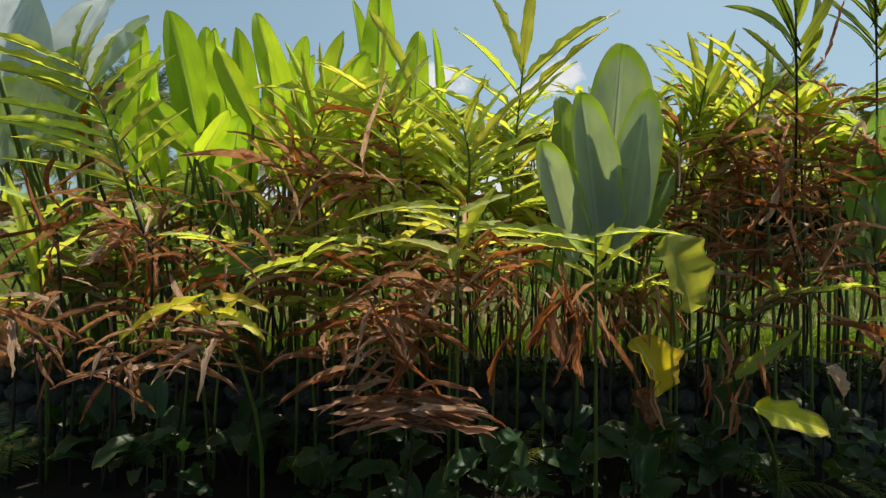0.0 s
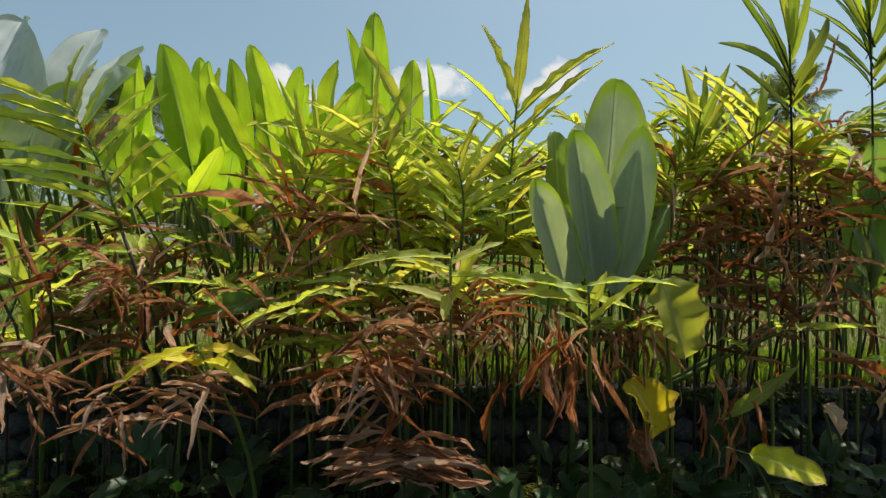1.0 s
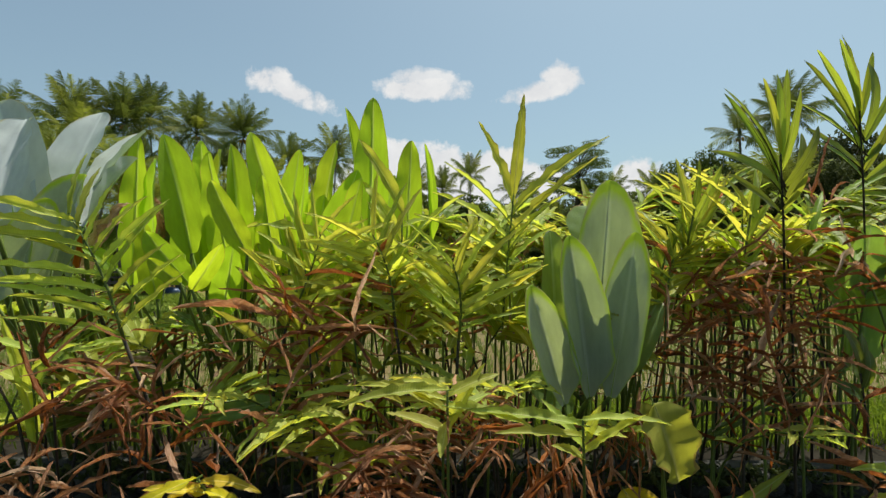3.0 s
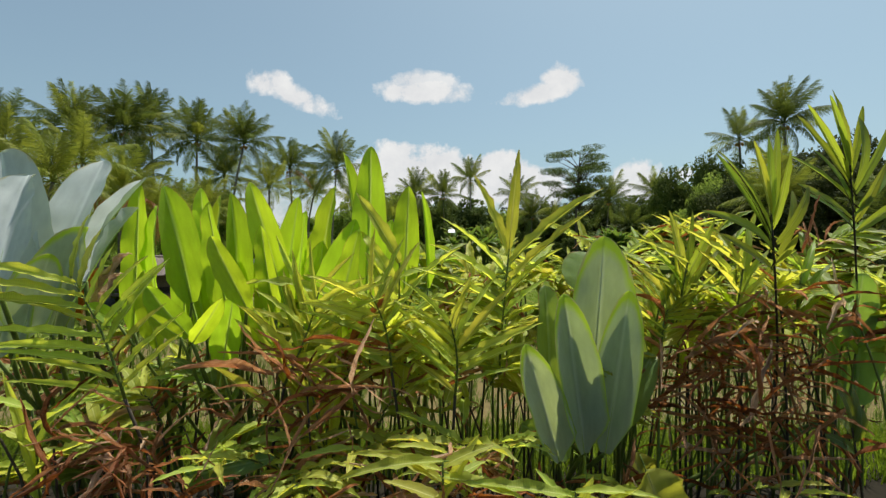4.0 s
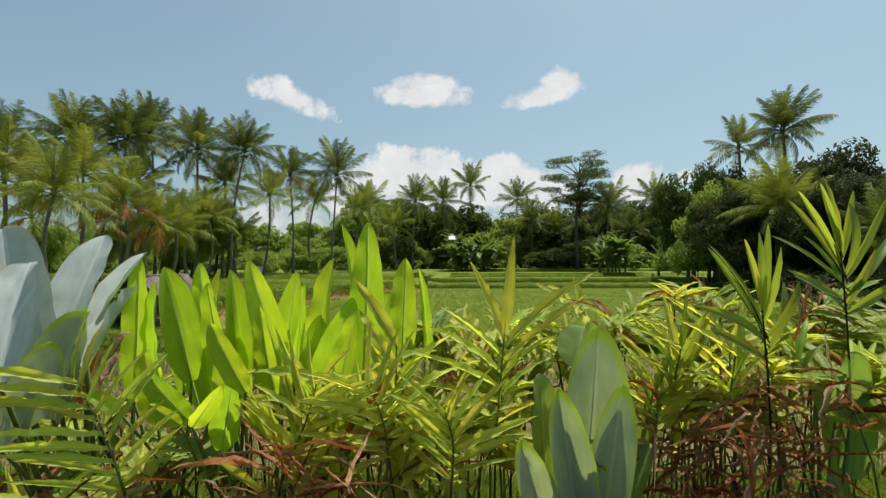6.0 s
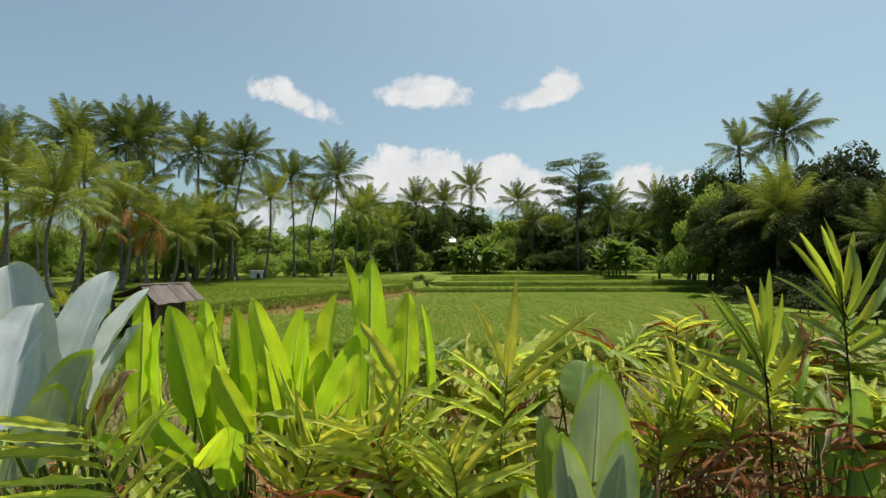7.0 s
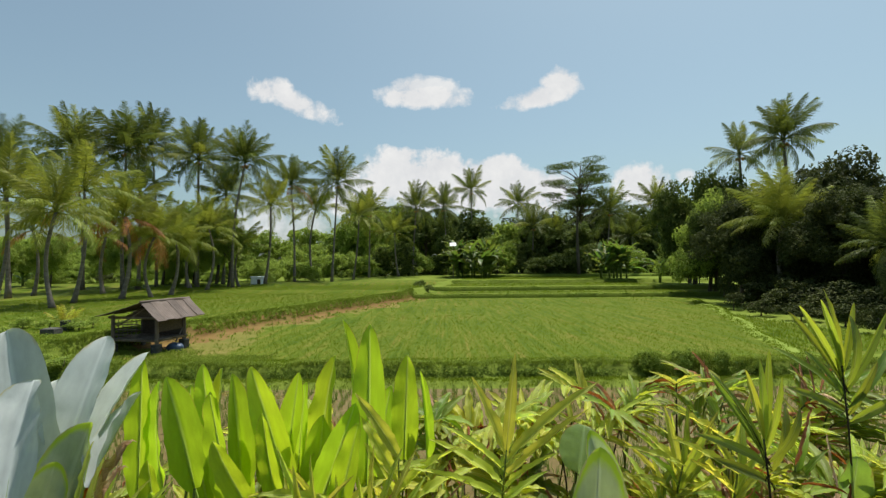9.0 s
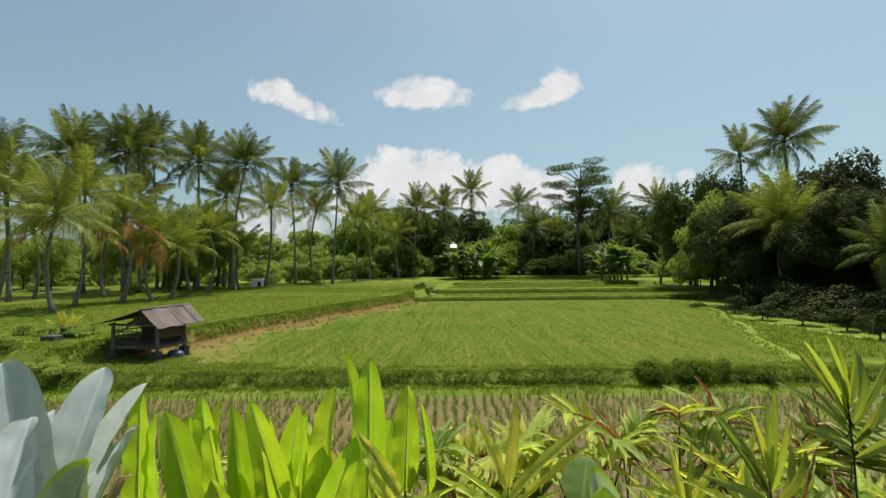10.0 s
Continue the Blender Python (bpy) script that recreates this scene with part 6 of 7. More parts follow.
def dry_bunch(root, heart, n, reach, way, label, seed, kinds=None, ln=0.4, flat=0.35, thin=(0.05, 0.125), loose=0.05, bow=False):
    """A bunch of withered leaves round a bent cane; way is the mean direction, reach its spread."""
    r = random.Random(seed)
    owner = rooted("withered_ginger", root[0], root[1], label, "dry plant", "withered ginger canes")
    o = Vector(owner.location)
    h = Vector(heart) - o
    stem_part(owner, (0, 0, 0), h, 0.011, 0.006, M_STEM_DARK, (0.05, -0.04, 0.03))
    kinds = kinds or L_DEAD
    n = int(n * 1.25)
    for i in range(n):
        d = Vector((r.gauss(0, 1), r.gauss(0, 0.6), r.gauss(0, flat))) * reach + Vector(way)
        if bow:
            d = Vector((r.choice((-1, 1)) * r.uniform(0.8, 1.2), r.gauss(-0.1, 0.25), r.gauss(0.0, 0.085)))
        l2 = ln * r.choice((r.uniform(0.4, 0.8), r.uniform(0.7, 1.35)))
        off = Vector((r.gauss(0, loose), r.gauss(0, loose * 0.7), r.gauss(0, loose * 0.8)))
        part("dry_leaf", kinds[r.randrange(len(kinds))], owner, leaf_pose(h + off, d, (r.uniform(-0.5, 0.5), -0.5, r.uniform(0.5, 1.2)), l2, l2 * r.uniform(thin[0], thin[1])))
    return owner


# ---- heliconia clumps ----
HELI = "heliconia clump with tall upright bright green leaves"
broad_clump("heliconia_plant", HELI, "heliconia", "heliconia clumps", (-2.45, 4.50), (
    (-2.45, 3.95, 3.38, -2.53, 4.05, 2.19, 0.21, 0, 0.3),
    (-2.06, 3.60, 3.31, -1.88, 3.70, 2.45, 0.27, 2, 0.2),
    (-2.31, 3.90, 3.20, -2.29, 4.00, 2.30, 0.21, 1, -0.3),
    (-2.13, 4.10, 3.13, -2.20, 4.20, 2.23, 0.21, 0, 0.2),
    (-2.18, 3.60, 2.69, -2.13, 3.70, 2.11, 0.17, 1, 0.4),
), L_HELI, 0.016, 1)
broad_clump("heliconia_plant", HELI, "heliconia", "heliconia clumps", (-1.85, 4.50), (
    (-1.93, 3.90, 3.34, -1.87, 4.00, 2.30, 0.21, 0, 0.3),
    (-1.83, 3.95, 3.29, -1.80, 4.05, 2.19, 0.21, 1, -0.3),
    (-1.65, 3.80, 3.29, -1.60, 3.90, 2.29, 0.21, 2, 0.4),
    (-1.74, 3.60, 3.19, -1.57, 3.70, 2.20, 0.22, 0, -0.3),
    (-1.55, 3.30, 2.94, -1.35, 3.40, 2.44, 0.17, 1, 0.3),
    (-2.00, 3.80, 2.99, -1.86, 3.90, 2.16, 0.21, 2, 0.2),
    (-1.62, 3.90, 2.96, -1.59, 4.00, 2.07, 0.23, 0, -0.2),
), L_HELI, 0.016, 2)
broad_clump("heliconia_plant", HELI, "heliconia", "heliconia clumps", (-1.35, 4.50), (
    (-1.46, 3.70, 3.36, -1.19, 3.80, 2.33, 0.23, 0, 0.4),
    (-1.33, 3.60, 3.03, -1.25, 3.70, 2.32, 0.15, 1, 0.2),
    (-1.16, 3.90, 3.27, -1.30, 4.00, 2.30, 0.21, 2, -0.4),
    (-1.13, 4.00, 3.17, -1.22, 4.10, 2.31, 0.19, 0, -0.3),
    (-1.45, 4.10, 3.11, -1.45, 4.20, 2.13, 0.23, 1, 0.2),
), L_HELI, 0.016, 3)
broad_clump("heliconia_plant", HELI, "heliconia", "heliconia clumps", (-0.80, 4.45), (
    (-0.90, 4.00, 3.38, -1.02, 4.10, 2.26, 0.28, 1, -0.3),
    (-0.83, 4.10, 3.67, -0.70, 4.20, 2.66, 0.15, 2, 0.6),
    (-0.56, 3.80, 3.66, -0.61, 3.90, 2.29, 0.27, 0, 0.2),
    (-0.67, 3.70, 3.08, -1.00, 3.80, 2.15, 0.28, 2, -0.3),
    (-0.61, 3.50, 2.99, -0.81, 3.60, 2.11, 0.21, 0, -0.2),
    (-0.94, 3.90, 2.92, -1.03, 4.00, 2.03, 0.27, 1, 0.3),
    (-0.44, 4.10, 3.11, -0.62, 4.20, 2.13, 0.24, 0, -0.3),
), L_HELI, 0.016, 4)
broad_clump("heliconia_plant", HELI, "heliconia", "heliconia clumps", (-0.30, 4.45), (
    (-0.26, 4.00, 3.38, -0.32, 4.10, 2.50, 0.23, 1, 0.3),
    (-0.16, 3.80, 3.30, -0.12, 3.90, 2.55, 0.09, 2, 0.9),
), L_HELI, 0.016, 5)
broad_clump("heliconia_plant", "young heliconia with short soft green leaves", "heliconia", "heliconia clumps", (-1.70, 4.35), (
    (-1.98, 3.30, 2.60, -1.74, 3.40, 2.24, 0.19, 1, 0.2),
    (-1.48, 3.30, 2.52, -1.72, 3.40, 2.20, 0.13, 2, 0.3),
    (-1.45, 3.40, 2.51, -1.56, 3.50, 2.00, 0.22, 0, 0.1),
    (-1.90, 3.20, 2.42, -1.75, 3.30, 2.25, 0.11, 1, 0.3),
    (-1.29, 3.30, 2.43, -1.09, 3.40, 2.05, 0.15, 0, 0.2),
    (-2.33, 3.20, 2.47, -2.17, 3.30, 2.34, 0.11, 2, 0.3),
    (-0.70, 3.30, 2.47, -0.56, 3.40, 2.12, 0.15, 1, 0.2),
), L_HELI, 0.012, 6)

# ---- pale calatheas ----
CALA = "calathea with large whitish waxy upright leaves"
broad_clump("calathea_plant", CALA, "calathea", "pale calatheas", (-3.20, 4.40), (
    (-3.53, 3.90, 3.64, -2.97, 3.48, 2.45, 0.67, 0, 0.2),
    (-2.84, 3.35, 3.37, -2.65, 2.93, 2.62, 0.46, 1, 0.2),
    (-2.75, 3.95, 3.58, -2.78, 3.53, 2.67, 0.41, 2, -0.3),
    (-2.43, 4.00, 3.44, -2.59, 3.58, 2.83, 0.28, 0, -0.5),
    (-2.35, 3.75, 3.18, -2.41, 3.33, 2.62, 0.25, 1, -0.6),
    (-3.94, 4.00, 3.56, -3.25, 3.58, 2.54, 0.56, 2, 0.4),
    (-3.34, 4.20, 3.17, -3.22, 3.78, 2.47, 0.40, 0, 0.0),
), L_PALE, 0.020, 11)
broad_clump("calathea_plant", "calathea with lower leaves in the shaded grey-green tone", "calathea", "pale calatheas", (-2.85, 4.30), (
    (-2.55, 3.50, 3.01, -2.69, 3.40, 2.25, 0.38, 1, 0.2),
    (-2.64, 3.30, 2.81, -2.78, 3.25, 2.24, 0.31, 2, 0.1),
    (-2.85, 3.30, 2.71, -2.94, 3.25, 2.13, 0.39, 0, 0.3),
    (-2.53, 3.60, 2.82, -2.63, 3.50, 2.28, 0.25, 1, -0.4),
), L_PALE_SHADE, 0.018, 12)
broad_clump("calathea_plant", "calathea with waxy leaves toned grey-green for shade, rims tinted as if sunlit from behind", "calathea", "pale calatheas", (1.05, 4.40), (
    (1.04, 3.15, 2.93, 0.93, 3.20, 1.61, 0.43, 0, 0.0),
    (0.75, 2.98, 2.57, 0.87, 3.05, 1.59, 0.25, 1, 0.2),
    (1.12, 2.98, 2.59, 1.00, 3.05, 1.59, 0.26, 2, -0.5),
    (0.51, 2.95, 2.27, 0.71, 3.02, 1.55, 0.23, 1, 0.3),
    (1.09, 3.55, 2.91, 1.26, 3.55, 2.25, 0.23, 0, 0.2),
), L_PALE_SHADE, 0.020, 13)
broad_clump("calathea_plant", "calathea with green and yellowing broad leaves", "calathea", "pale calatheas", (1.63, 4.40), (
    (0.68, 3.20, 2.61, 0.69, 3.20, 1.70, 0.24, 0, 0.5),
    (1.36, 3.20, 2.19, 1.13, 3.20, 1.71, 0.24, 1, -0.6),
    (1.15, 3.90, 2.84, 1.04, 3.70, 2.54, 0.36, 0, 0.0),
    (1.59, 3.60, 2.42, 1.41, 3.60, 1.85, 0.20, 0, -0.3),
    (3.23, 3.80, 2.59, 3.16, 3.80, 1.67, 0.32, 0, 0.0),
    (3.08, 3.90, 2.44, 3.12, 3.90, 1.56, 0.26, 1, 0.2),
), L_PALE_GREEN, 0.018, 14)
bract = rooted("withered_calathea", -2.44, 4.40, "withered brown calathea sheaths with one orange bract", "dry plant")
big_leaf(bract, L_ORANGE, (-2.40, 3.40, 2.71), (-2.56, 3.50, 2.33), 0.08)
for tip, base, w in (((-2.27, 3.60, 2.80), (-2.60, 3.60, 2.26), 0.20), ((-2.27, 3.50, 2.65), (-2.52, 3.55, 2.24), 0.16)):
    big_leaf(bract, L_DEAD[0], tip, base, w)
stem_part(bract, (0, 0, 0), Vector((-2.60, 3.60, 2.26)) - Vector(bract.location), 0.02, 0.012, M_STEM_DARK)

# ---- ginger canes with known reach ----
spread_shoot((0.50, 4.40), (0.45, 3.35, 2.85), ((0.51, 3.25, 3.50), (0.21, 3.35, 3.33), (1.14, 3.45, 3.25), (-0.01, 3.25, 3.03), (1.03, 3.35, 3.07), (-0.09, 3.45, 2.87), (0.77, 3.25, 2.84), (-0.21, 3.35, 2.68), (0.75, 3.45, 2.64), (-0.15, 3.25, 2.47), (0.63, 3.35, 2.33), (-0.02, 3.45, 2.32), (0.76, 3.25, 2.40), (0.22, 3.35, 2.10), (0.67, 3.45, 2.10), (0.03, 3.25, 2.03)), L_GINGER_FLAT, 0.085, "tall ginger cane with long arching yellow-green leaves", 30, (-0.04, 0, 0), along=0.40)
spread_shoot((-0.50, 4.40), (-0.31, 3.50, 2.75), ((-0.60, 3.35, 3.21), (-0.02, 3.50, 2.69), (-0.63, 3.65, 3.00), (0.10, 3.35, 2.83), (-0.55, 3.50, 2.81), (0.29, 3.65, 2.61), (-0.49, 3.35, 2.60), (-0.71, 3.50, 2.41), (-0.07, 3.65, 2.29)), L_GINGER, 0.096, "ginger cane with wavy yellow-green leaves", 31, (0.04, 0, 0), along=0.40)
spread_shoot((-0.96, 4.40), (-0.71, 3.30, 2.49), ((-1.26, 3.15, 2.63), (-0.36, 3.30, 2.68), (-1.39, 3.45, 2.34), (-0.27, 3.15, 2.49), (-1.05, 3.30, 2.72), (-0.54, 3.45, 2.18), (-1.11, 3.15, 2.22), (-0.21, 3.30, 2.23)), L_GINGER, 0.083, "ginger cane with broad yellow-green leaf fan", 32, (0.04, 0, 0), along=0.40)
spread_shoot((0.03, 2.90), (0.00, 2.40, 1.80), ((-0.49, 2.30, 1.72), (0.25, 2.40, 1.86), (-0.47, 2.50, 1.77), (0.38, 2.30, 1.64), (-0.32, 2.40, 1.82), (0.22, 2.50, 1.75), (-0.03, 2.30, 1.52), (0.18, 2.40, 1.91), (-0.30, 2.50, 1.64)), L_GINGER_FLAT, 0.072, "ginger cane with a flat spread of green leaves", 33, (0.0, 0, 0.0), along=0.12)
spread_shoot((0.82, 2.90), (0.63, 2.35, 1.68), ((1.00, 2.25, 1.67), (0.10, 2.35, 1.67), (0.87, 2.45, 1.54), (0.22, 2.25, 1.61), (0.72, 2.35, 1.74), (0.45, 2.45, 1.73), (0.89, 2.25, 1.71), (0.49, 2.35, 1.55)), L_GINGER_FLAT, 0.065, "ginger cane with a flat spread of green leaves", 34, (0.0, 0, 0.0), along=0.12)
spread_shoot((-1.15, 3.10), (-1.17, 2.38, 1.39), ((-1.53, 2.32, 1.17), (-0.87, 2.38, 1.32), (-1.36, 2.44, 1.24), (-0.87, 2.32, 1.20), (-1.43, 2.38, 1.32), (-1.04, 2.44, 1.36)), L_YELLOW, 0.068, "bent ginger cane with yellow leaves", 35, (0.1, 0, 0.05), along=0.10)
spread_shoot((2.05, 4.40), (1.68, 3.50, 2.65), ((1.30, 3.35, 2.95), (2.03, 3.50, 3.03), (1.35, 3.65, 2.79), (1.99, 3.35, 2.71), (1.35, 3.50, 2.49), (2.04, 3.65, 2.38), (1.65, 3.35, 2.98)), L_GINGER_FLAT, 0.060, "ginger cane with bright narrow leaves", 36, (0.0, 0, 0.0), along=0.40)
spread_shoot((2.66, 4.40), (2.14, 3.60, 2.80), ((1.62, 3.45, 3.05), (2.32, 3.60, 3.14), (1.80, 3.75, 3.04), (2.49, 3.45, 2.82), (1.60, 3.60, 2.88), (2.53, 3.75, 2.52), (1.69, 3.45, 2.58)), L_GINGER_FLAT, 0.062, "ginger cane with long level yellow-green leaves", 37, (0.0, 0, 0.0), along=0.30)
spread_shoot((-0.62, 3.70), (-0.87, 3.20, 2.01), ((-1.28, 3.05, 2.46), (-0.55, 3.20, 2.37), (-1.44, 3.35, 2.36), (-0.36, 3.05, 2.16), (-1.16, 3.20, 2.15), (-0.69, 3.35, 2.63), (-1.44, 3.05, 2.08)), L_GINGER, 0.081, "ginger cane with yellow-green leaves", 38, (0.03, 0, 0.0), along=0.35)
spread_shoot((-2.77, 3.50), (-2.48, 3.00, 1.86), ((-2.72, 2.90, 1.94), (-2.18, 3.00, 1.90), (-2.87, 3.10, 1.73), (-2.01, 2.90, 1.69), (-2.68, 3.00, 2.06), (-2.36, 3.10, 2.08)), L_GINGER, 0.083, "ginger cane with yellow-green leaves", 39, (0.03, 0, 0.0), along=0.35)
spread_shoot((1.75, 4.40), (1.64, 3.30, 2.76), ((1.20, 3.18, 2.89), (1.33, 3.30, 2.99), (1.57, 3.42, 3.11), (1.78, 3.18, 3.02), (1.38, 3.30, 2.85), (1.76, 3.42, 3.11), (1.28, 3.18, 2.73), (1.90, 3.30, 2.89), (1.49, 3.42, 2.69), (1.79, 3.18, 2.69), (1.57, 3.30, 2.85)), L_DEEP_FLAT + L_GINGER_FLAT[:1], 0.062, "ginger cane with level sprays of yellow-green leaves", 81, (0.0, 0, 0.0), along=0.22)
spread_shoot((2.35, 4.40), (1.98, 3.25, 2.72), ((1.50, 3.13, 2.95), (1.82, 3.25, 2.98), (2.12, 3.37, 3.07), (1.61, 3.13, 2.82), (2.17, 3.25, 2.88), (2.32, 3.37, 2.75), (1.64, 3.13, 2.65), (1.85, 3.25, 2.53), (2.20, 3.37, 2.59)), L_DEEP_FLAT + L_GINGER_FLAT[:1], 0.062, "ginger cane with level sprays of yellow-green leaves", 82, (0.0, 0, 0.0), along=0.22)
spread_shoot((1.55, 4.40), (1.50, 3.40, 2.49), ((1.24, 3.28, 2.70), (1.64, 3.40, 2.72), (1.42, 3.52, 2.60), (1.66, 3.28, 2.55), (1.26, 3.40, 2.51), (1.62, 3.52, 2.33), (1.29, 3.28, 2.36)), L_DEEP_FLAT + L_GINGER_FLAT[:1], 0.062, "ginger cane with level sprays of yellow-green leaves", 83, (0.0, 0, 0.0), along=0.22)
spread_shoot((2.95, 4.45), (2.55, 3.50, 2.70), ((2.20, 3.38, 2.87), (2.40, 3.50, 2.97), (2.77, 3.62, 2.96), (2.16, 3.38, 2.68), (2.79, 3.50, 2.78), (2.46, 3.62, 2.51), (2.62, 3.38, 2.53), (2.56, 3.50, 2.97)), L_DEEP_FLAT + L_GINGER_FLAT[:1], 0.062, "ginger cane with level sprays of yellow-green leaves", 84, (0.0, 0, 0.0), along=0.22)
spread_shoot((-0.62, 4.20), (-0.47, 3.20, 2.46), ((-0.67, 3.08, 2.64), (-0.83, 3.20, 2.60), (-0.34, 3.32, 2.66), (-0.22, 3.08, 2.54), (-0.90, 3.20, 2.46), (-0.75, 3.32, 2.39), (-0.18, 3.08, 2.39), (-0.55, 3.20, 2.68), (-0.38, 3.32, 2.28), (-0.66, 3.08, 2.26)), L_GINGER_FLAT, 0.062, "ginger cane with level sprays of yellow-green leaves", 85, (0.0, 0, 0.0), along=0.22)
spread_shoot((-1.05, 4.10), (-0.89, 3.15, 2.35), ((-1.16, 3.03, 2.56), (-1.24, 3.15, 2.45), (-1.07, 3.27, 2.57), (-0.69, 3.03, 2.48), (-1.13, 3.15, 2.31), (-0.67, 3.27, 2.32), (-0.99, 3.03, 2.18), (-0.75, 3.15, 2.14)), L_GINGER_FLAT, 0.062, "ginger cane with level sprays of yellow-green leaves", 86, (0.0, 0, 0.0), along=0.22)
feather_shoot((-1.55, 3.60), (-1.89, 2.95, 1.94), (-2.18, 2.88, 2.68), 18, 0.52, 0.10, (0.05, -0.75, 0.75), "leaning ginger cane feathered with long parallel green leaves", 7, (1.15, 0.8), (1.05, 0.7))
feather_shoot((-1.49, 3.60), (-1.02, 3.20, 1.97), (-0.78, 3.10, 2.57), 14, 0.46, 0.11, (0.0, -0.8, 0.6), "ginger cane feathered with yellow-green leaves", 8, (1.0, 1.0), (1.0, 0.6))
feather_shoot((-0.08, 3.60), (-0.33, 3.20, 2.05), (-0.46, 3.10, 2.57), 14, 0.46, 0.11, (0.1, -0.7, 0.7), "ginger cane feathered with yellow-green leaves", 9, (1.0, 1.0), (1.05, 0.6))
feather_shoot((0.00, 3.60), (0.08, 3.20, 1.90), (0.04, 3.10, 2.39), 14, 0.44, 0.11, (-0.1, -0.7, 0.7), "ginger cane feathered with yellow-green leaves", 10, (1.0, 1.0), (1.05, 0.6))

# ---- cordylines ----
spread_shoot((2.85, 4.50), (1.97, 2.95, 3.05), ((1.84, 2.89, 3.47), (1.97, 2.95, 3.52), (2.06, 3.01, 3.57), (2.07, 2.89, 3.42), (1.70, 2.95, 3.46), (1.69, 3.01, 3.42), (2.22, 2.89, 3.20), (1.61, 2.89, 3.10), (1.83, 2.95, 3.26), (2.22, 3.01, 3.21), (2.09, 2.89, 2.91), (1.68, 2.95, 2.92)), L_CORDY, 0.060, "cordyline rosette of stiff green lance leaves on a dark stem", 30, (0.1, 0, -0.06), along=0.13, mat=M_STEM_DARK, name="cordyline", category="cordyline", group="cordylines", face=(0.0, -1.0, 0.6), young=4)
spread_shoot((3.60, 4.50), (2.74, 3.30, 3.42), ((2.57, 3.24, 3.86), (2.66, 3.30, 3.93), (2.89, 3.36, 3.83), (2.62, 3.24, 3.70), (2.47, 3.30, 3.81), (2.44, 3.36, 3.77), (2.86, 3.24, 3.75), (3.08, 3.30, 3.76), (2.35, 3.36, 3.54), (2.50, 3.24, 3.51), (2.71, 3.30, 3.46), (3.21, 3.36, 3.56), (2.36, 3.24, 3.27), (3.00, 3.30, 3.42), (2.51, 3.36, 3.25), (3.17, 3.24, 3.25)), L_CORDY, 0.062, "cordyline rosette of stiff yellow-green lance leaves", 31, (0.1, 0, -0.06), along=0.15, mat=M_STEM_DARK, name="cordyline", category="cordyline", group="cordylines", face=(0.0, -1.0, 0.6), young=5)
spread_shoot((4.45, 4.50), (3.30, 3.40, 3.06), ((3.10, 3.34, 3.53), (3.39, 3.40, 3.53), (3.22, 3.46, 3.18), (3.44, 3.34, 3.37), (3.27, 3.40, 3.49), (3.14, 3.46, 3.10)), L_CORDY, 0.055, "cordyline rosette of stiff yellow-green lance leaves", 32, (0.1, 0, -0.06), along=0.10, mat=M_STEM_DARK, name="cordyline", category="cordyline", group="cordylines", face=(0.0, -1.0, 0.6))
spread_shoot((3.06, 3.60), (2.56, 3.10, 1.73), ((2.47, 3.05, 2.00), (2.60, 3.10, 1.97), (2.52, 3.15, 1.80), (2.62, 3.05, 1.86), (2.54, 3.10, 1.99), (2.45, 3.15, 1.66)), L_CORDY, 0.068, "small cordyline rosette low in the hedge", 33, (0.05, 0, 0), along=0.10, mat=M_STEM_DARK, name="cordyline", category="cordyline", group="cordylines", face=(0.0, -1.0, 0.6))

# ---- yellow and drooping broad leaves ----
def lone_leaf(root, tip, base, width, me, label):
    owner = rooted("broad_leaf_plant", root[0], root[1], label, "broad leaf", "broad drooping leaves")
    big_leaf(owner, me, tip, base, width, (0.1, -1.0, 0.5))
    stem_part(owner, (0, 0, 0), Vector(base) - Vector(owner.location), 0.010, 0.006, M_STEM, (0.03, -0.03, 0.05))


lone_leaf((1.48, 3.40), (1.17, 2.48, 1.32), (1.04, 2.54, 1.70), 0.29, L_OLIVE, "large drooping yellow-green leaf with shadow patches")
lone_leaf((1.90, 4.40), (1.52, 3.40, 1.00), (1.33, 3.50, 1.41), 0.23, L_OLIVE, "broad green leaf hanging in the hedge")
lone_leaf((1.25, 3.60), (1.16, 2.75, 0.81), (1.00, 2.85, 1.13), 0.23, L_BROADY[1], "curled bright yellow drooping leaf")
lone_leaf((1.29, 3.60), (1.11, 2.80, 0.61), (1.00, 2.85, 0.85), 0.16, L_WITHER, "pale withered drooping leaf")
lone_leaf((2.05, 3.20), (1.79, 2.40, 0.78), (1.46, 2.50, 0.86), 0.15, L_BROADY[0], "yellow-green leaf curling forward over the wall")
lone_leaf((2.01, 3.60), (2.08, 3.00, 1.18), (1.67, 3.10, 0.84), 0.09, L_DEEP[0], "narrow green leaf slanting across the wall")
lone_leaf((2.70, 3.60), (2.25, 2.90, 0.80), (2.20, 3.00, 0.95), 0.12, L_WITHER, "small pale withered leaf")
lone_leaf((-1.70, 3.60), (-1.04, 3.05, 1.56), (-1.61, 3.10, 1.41), 0.17, L_PALE_GREEN[0], "long green leaf lying level in the hedge")
lone_leaf((0.88, 3.90), (0.58, 3.60, 1.58), (0.96, 3.70, 1.35), 0.25, L_PALE_GREEN[0], "broad dull green leaf low in the hedge")
lone_leaf((3.62, 4.30), (3.09, 3.60, 2.68), (3.03, 3.70, 2.13), 0.29, L_PALE_GREEN[0], "broad pale green upright leaf")

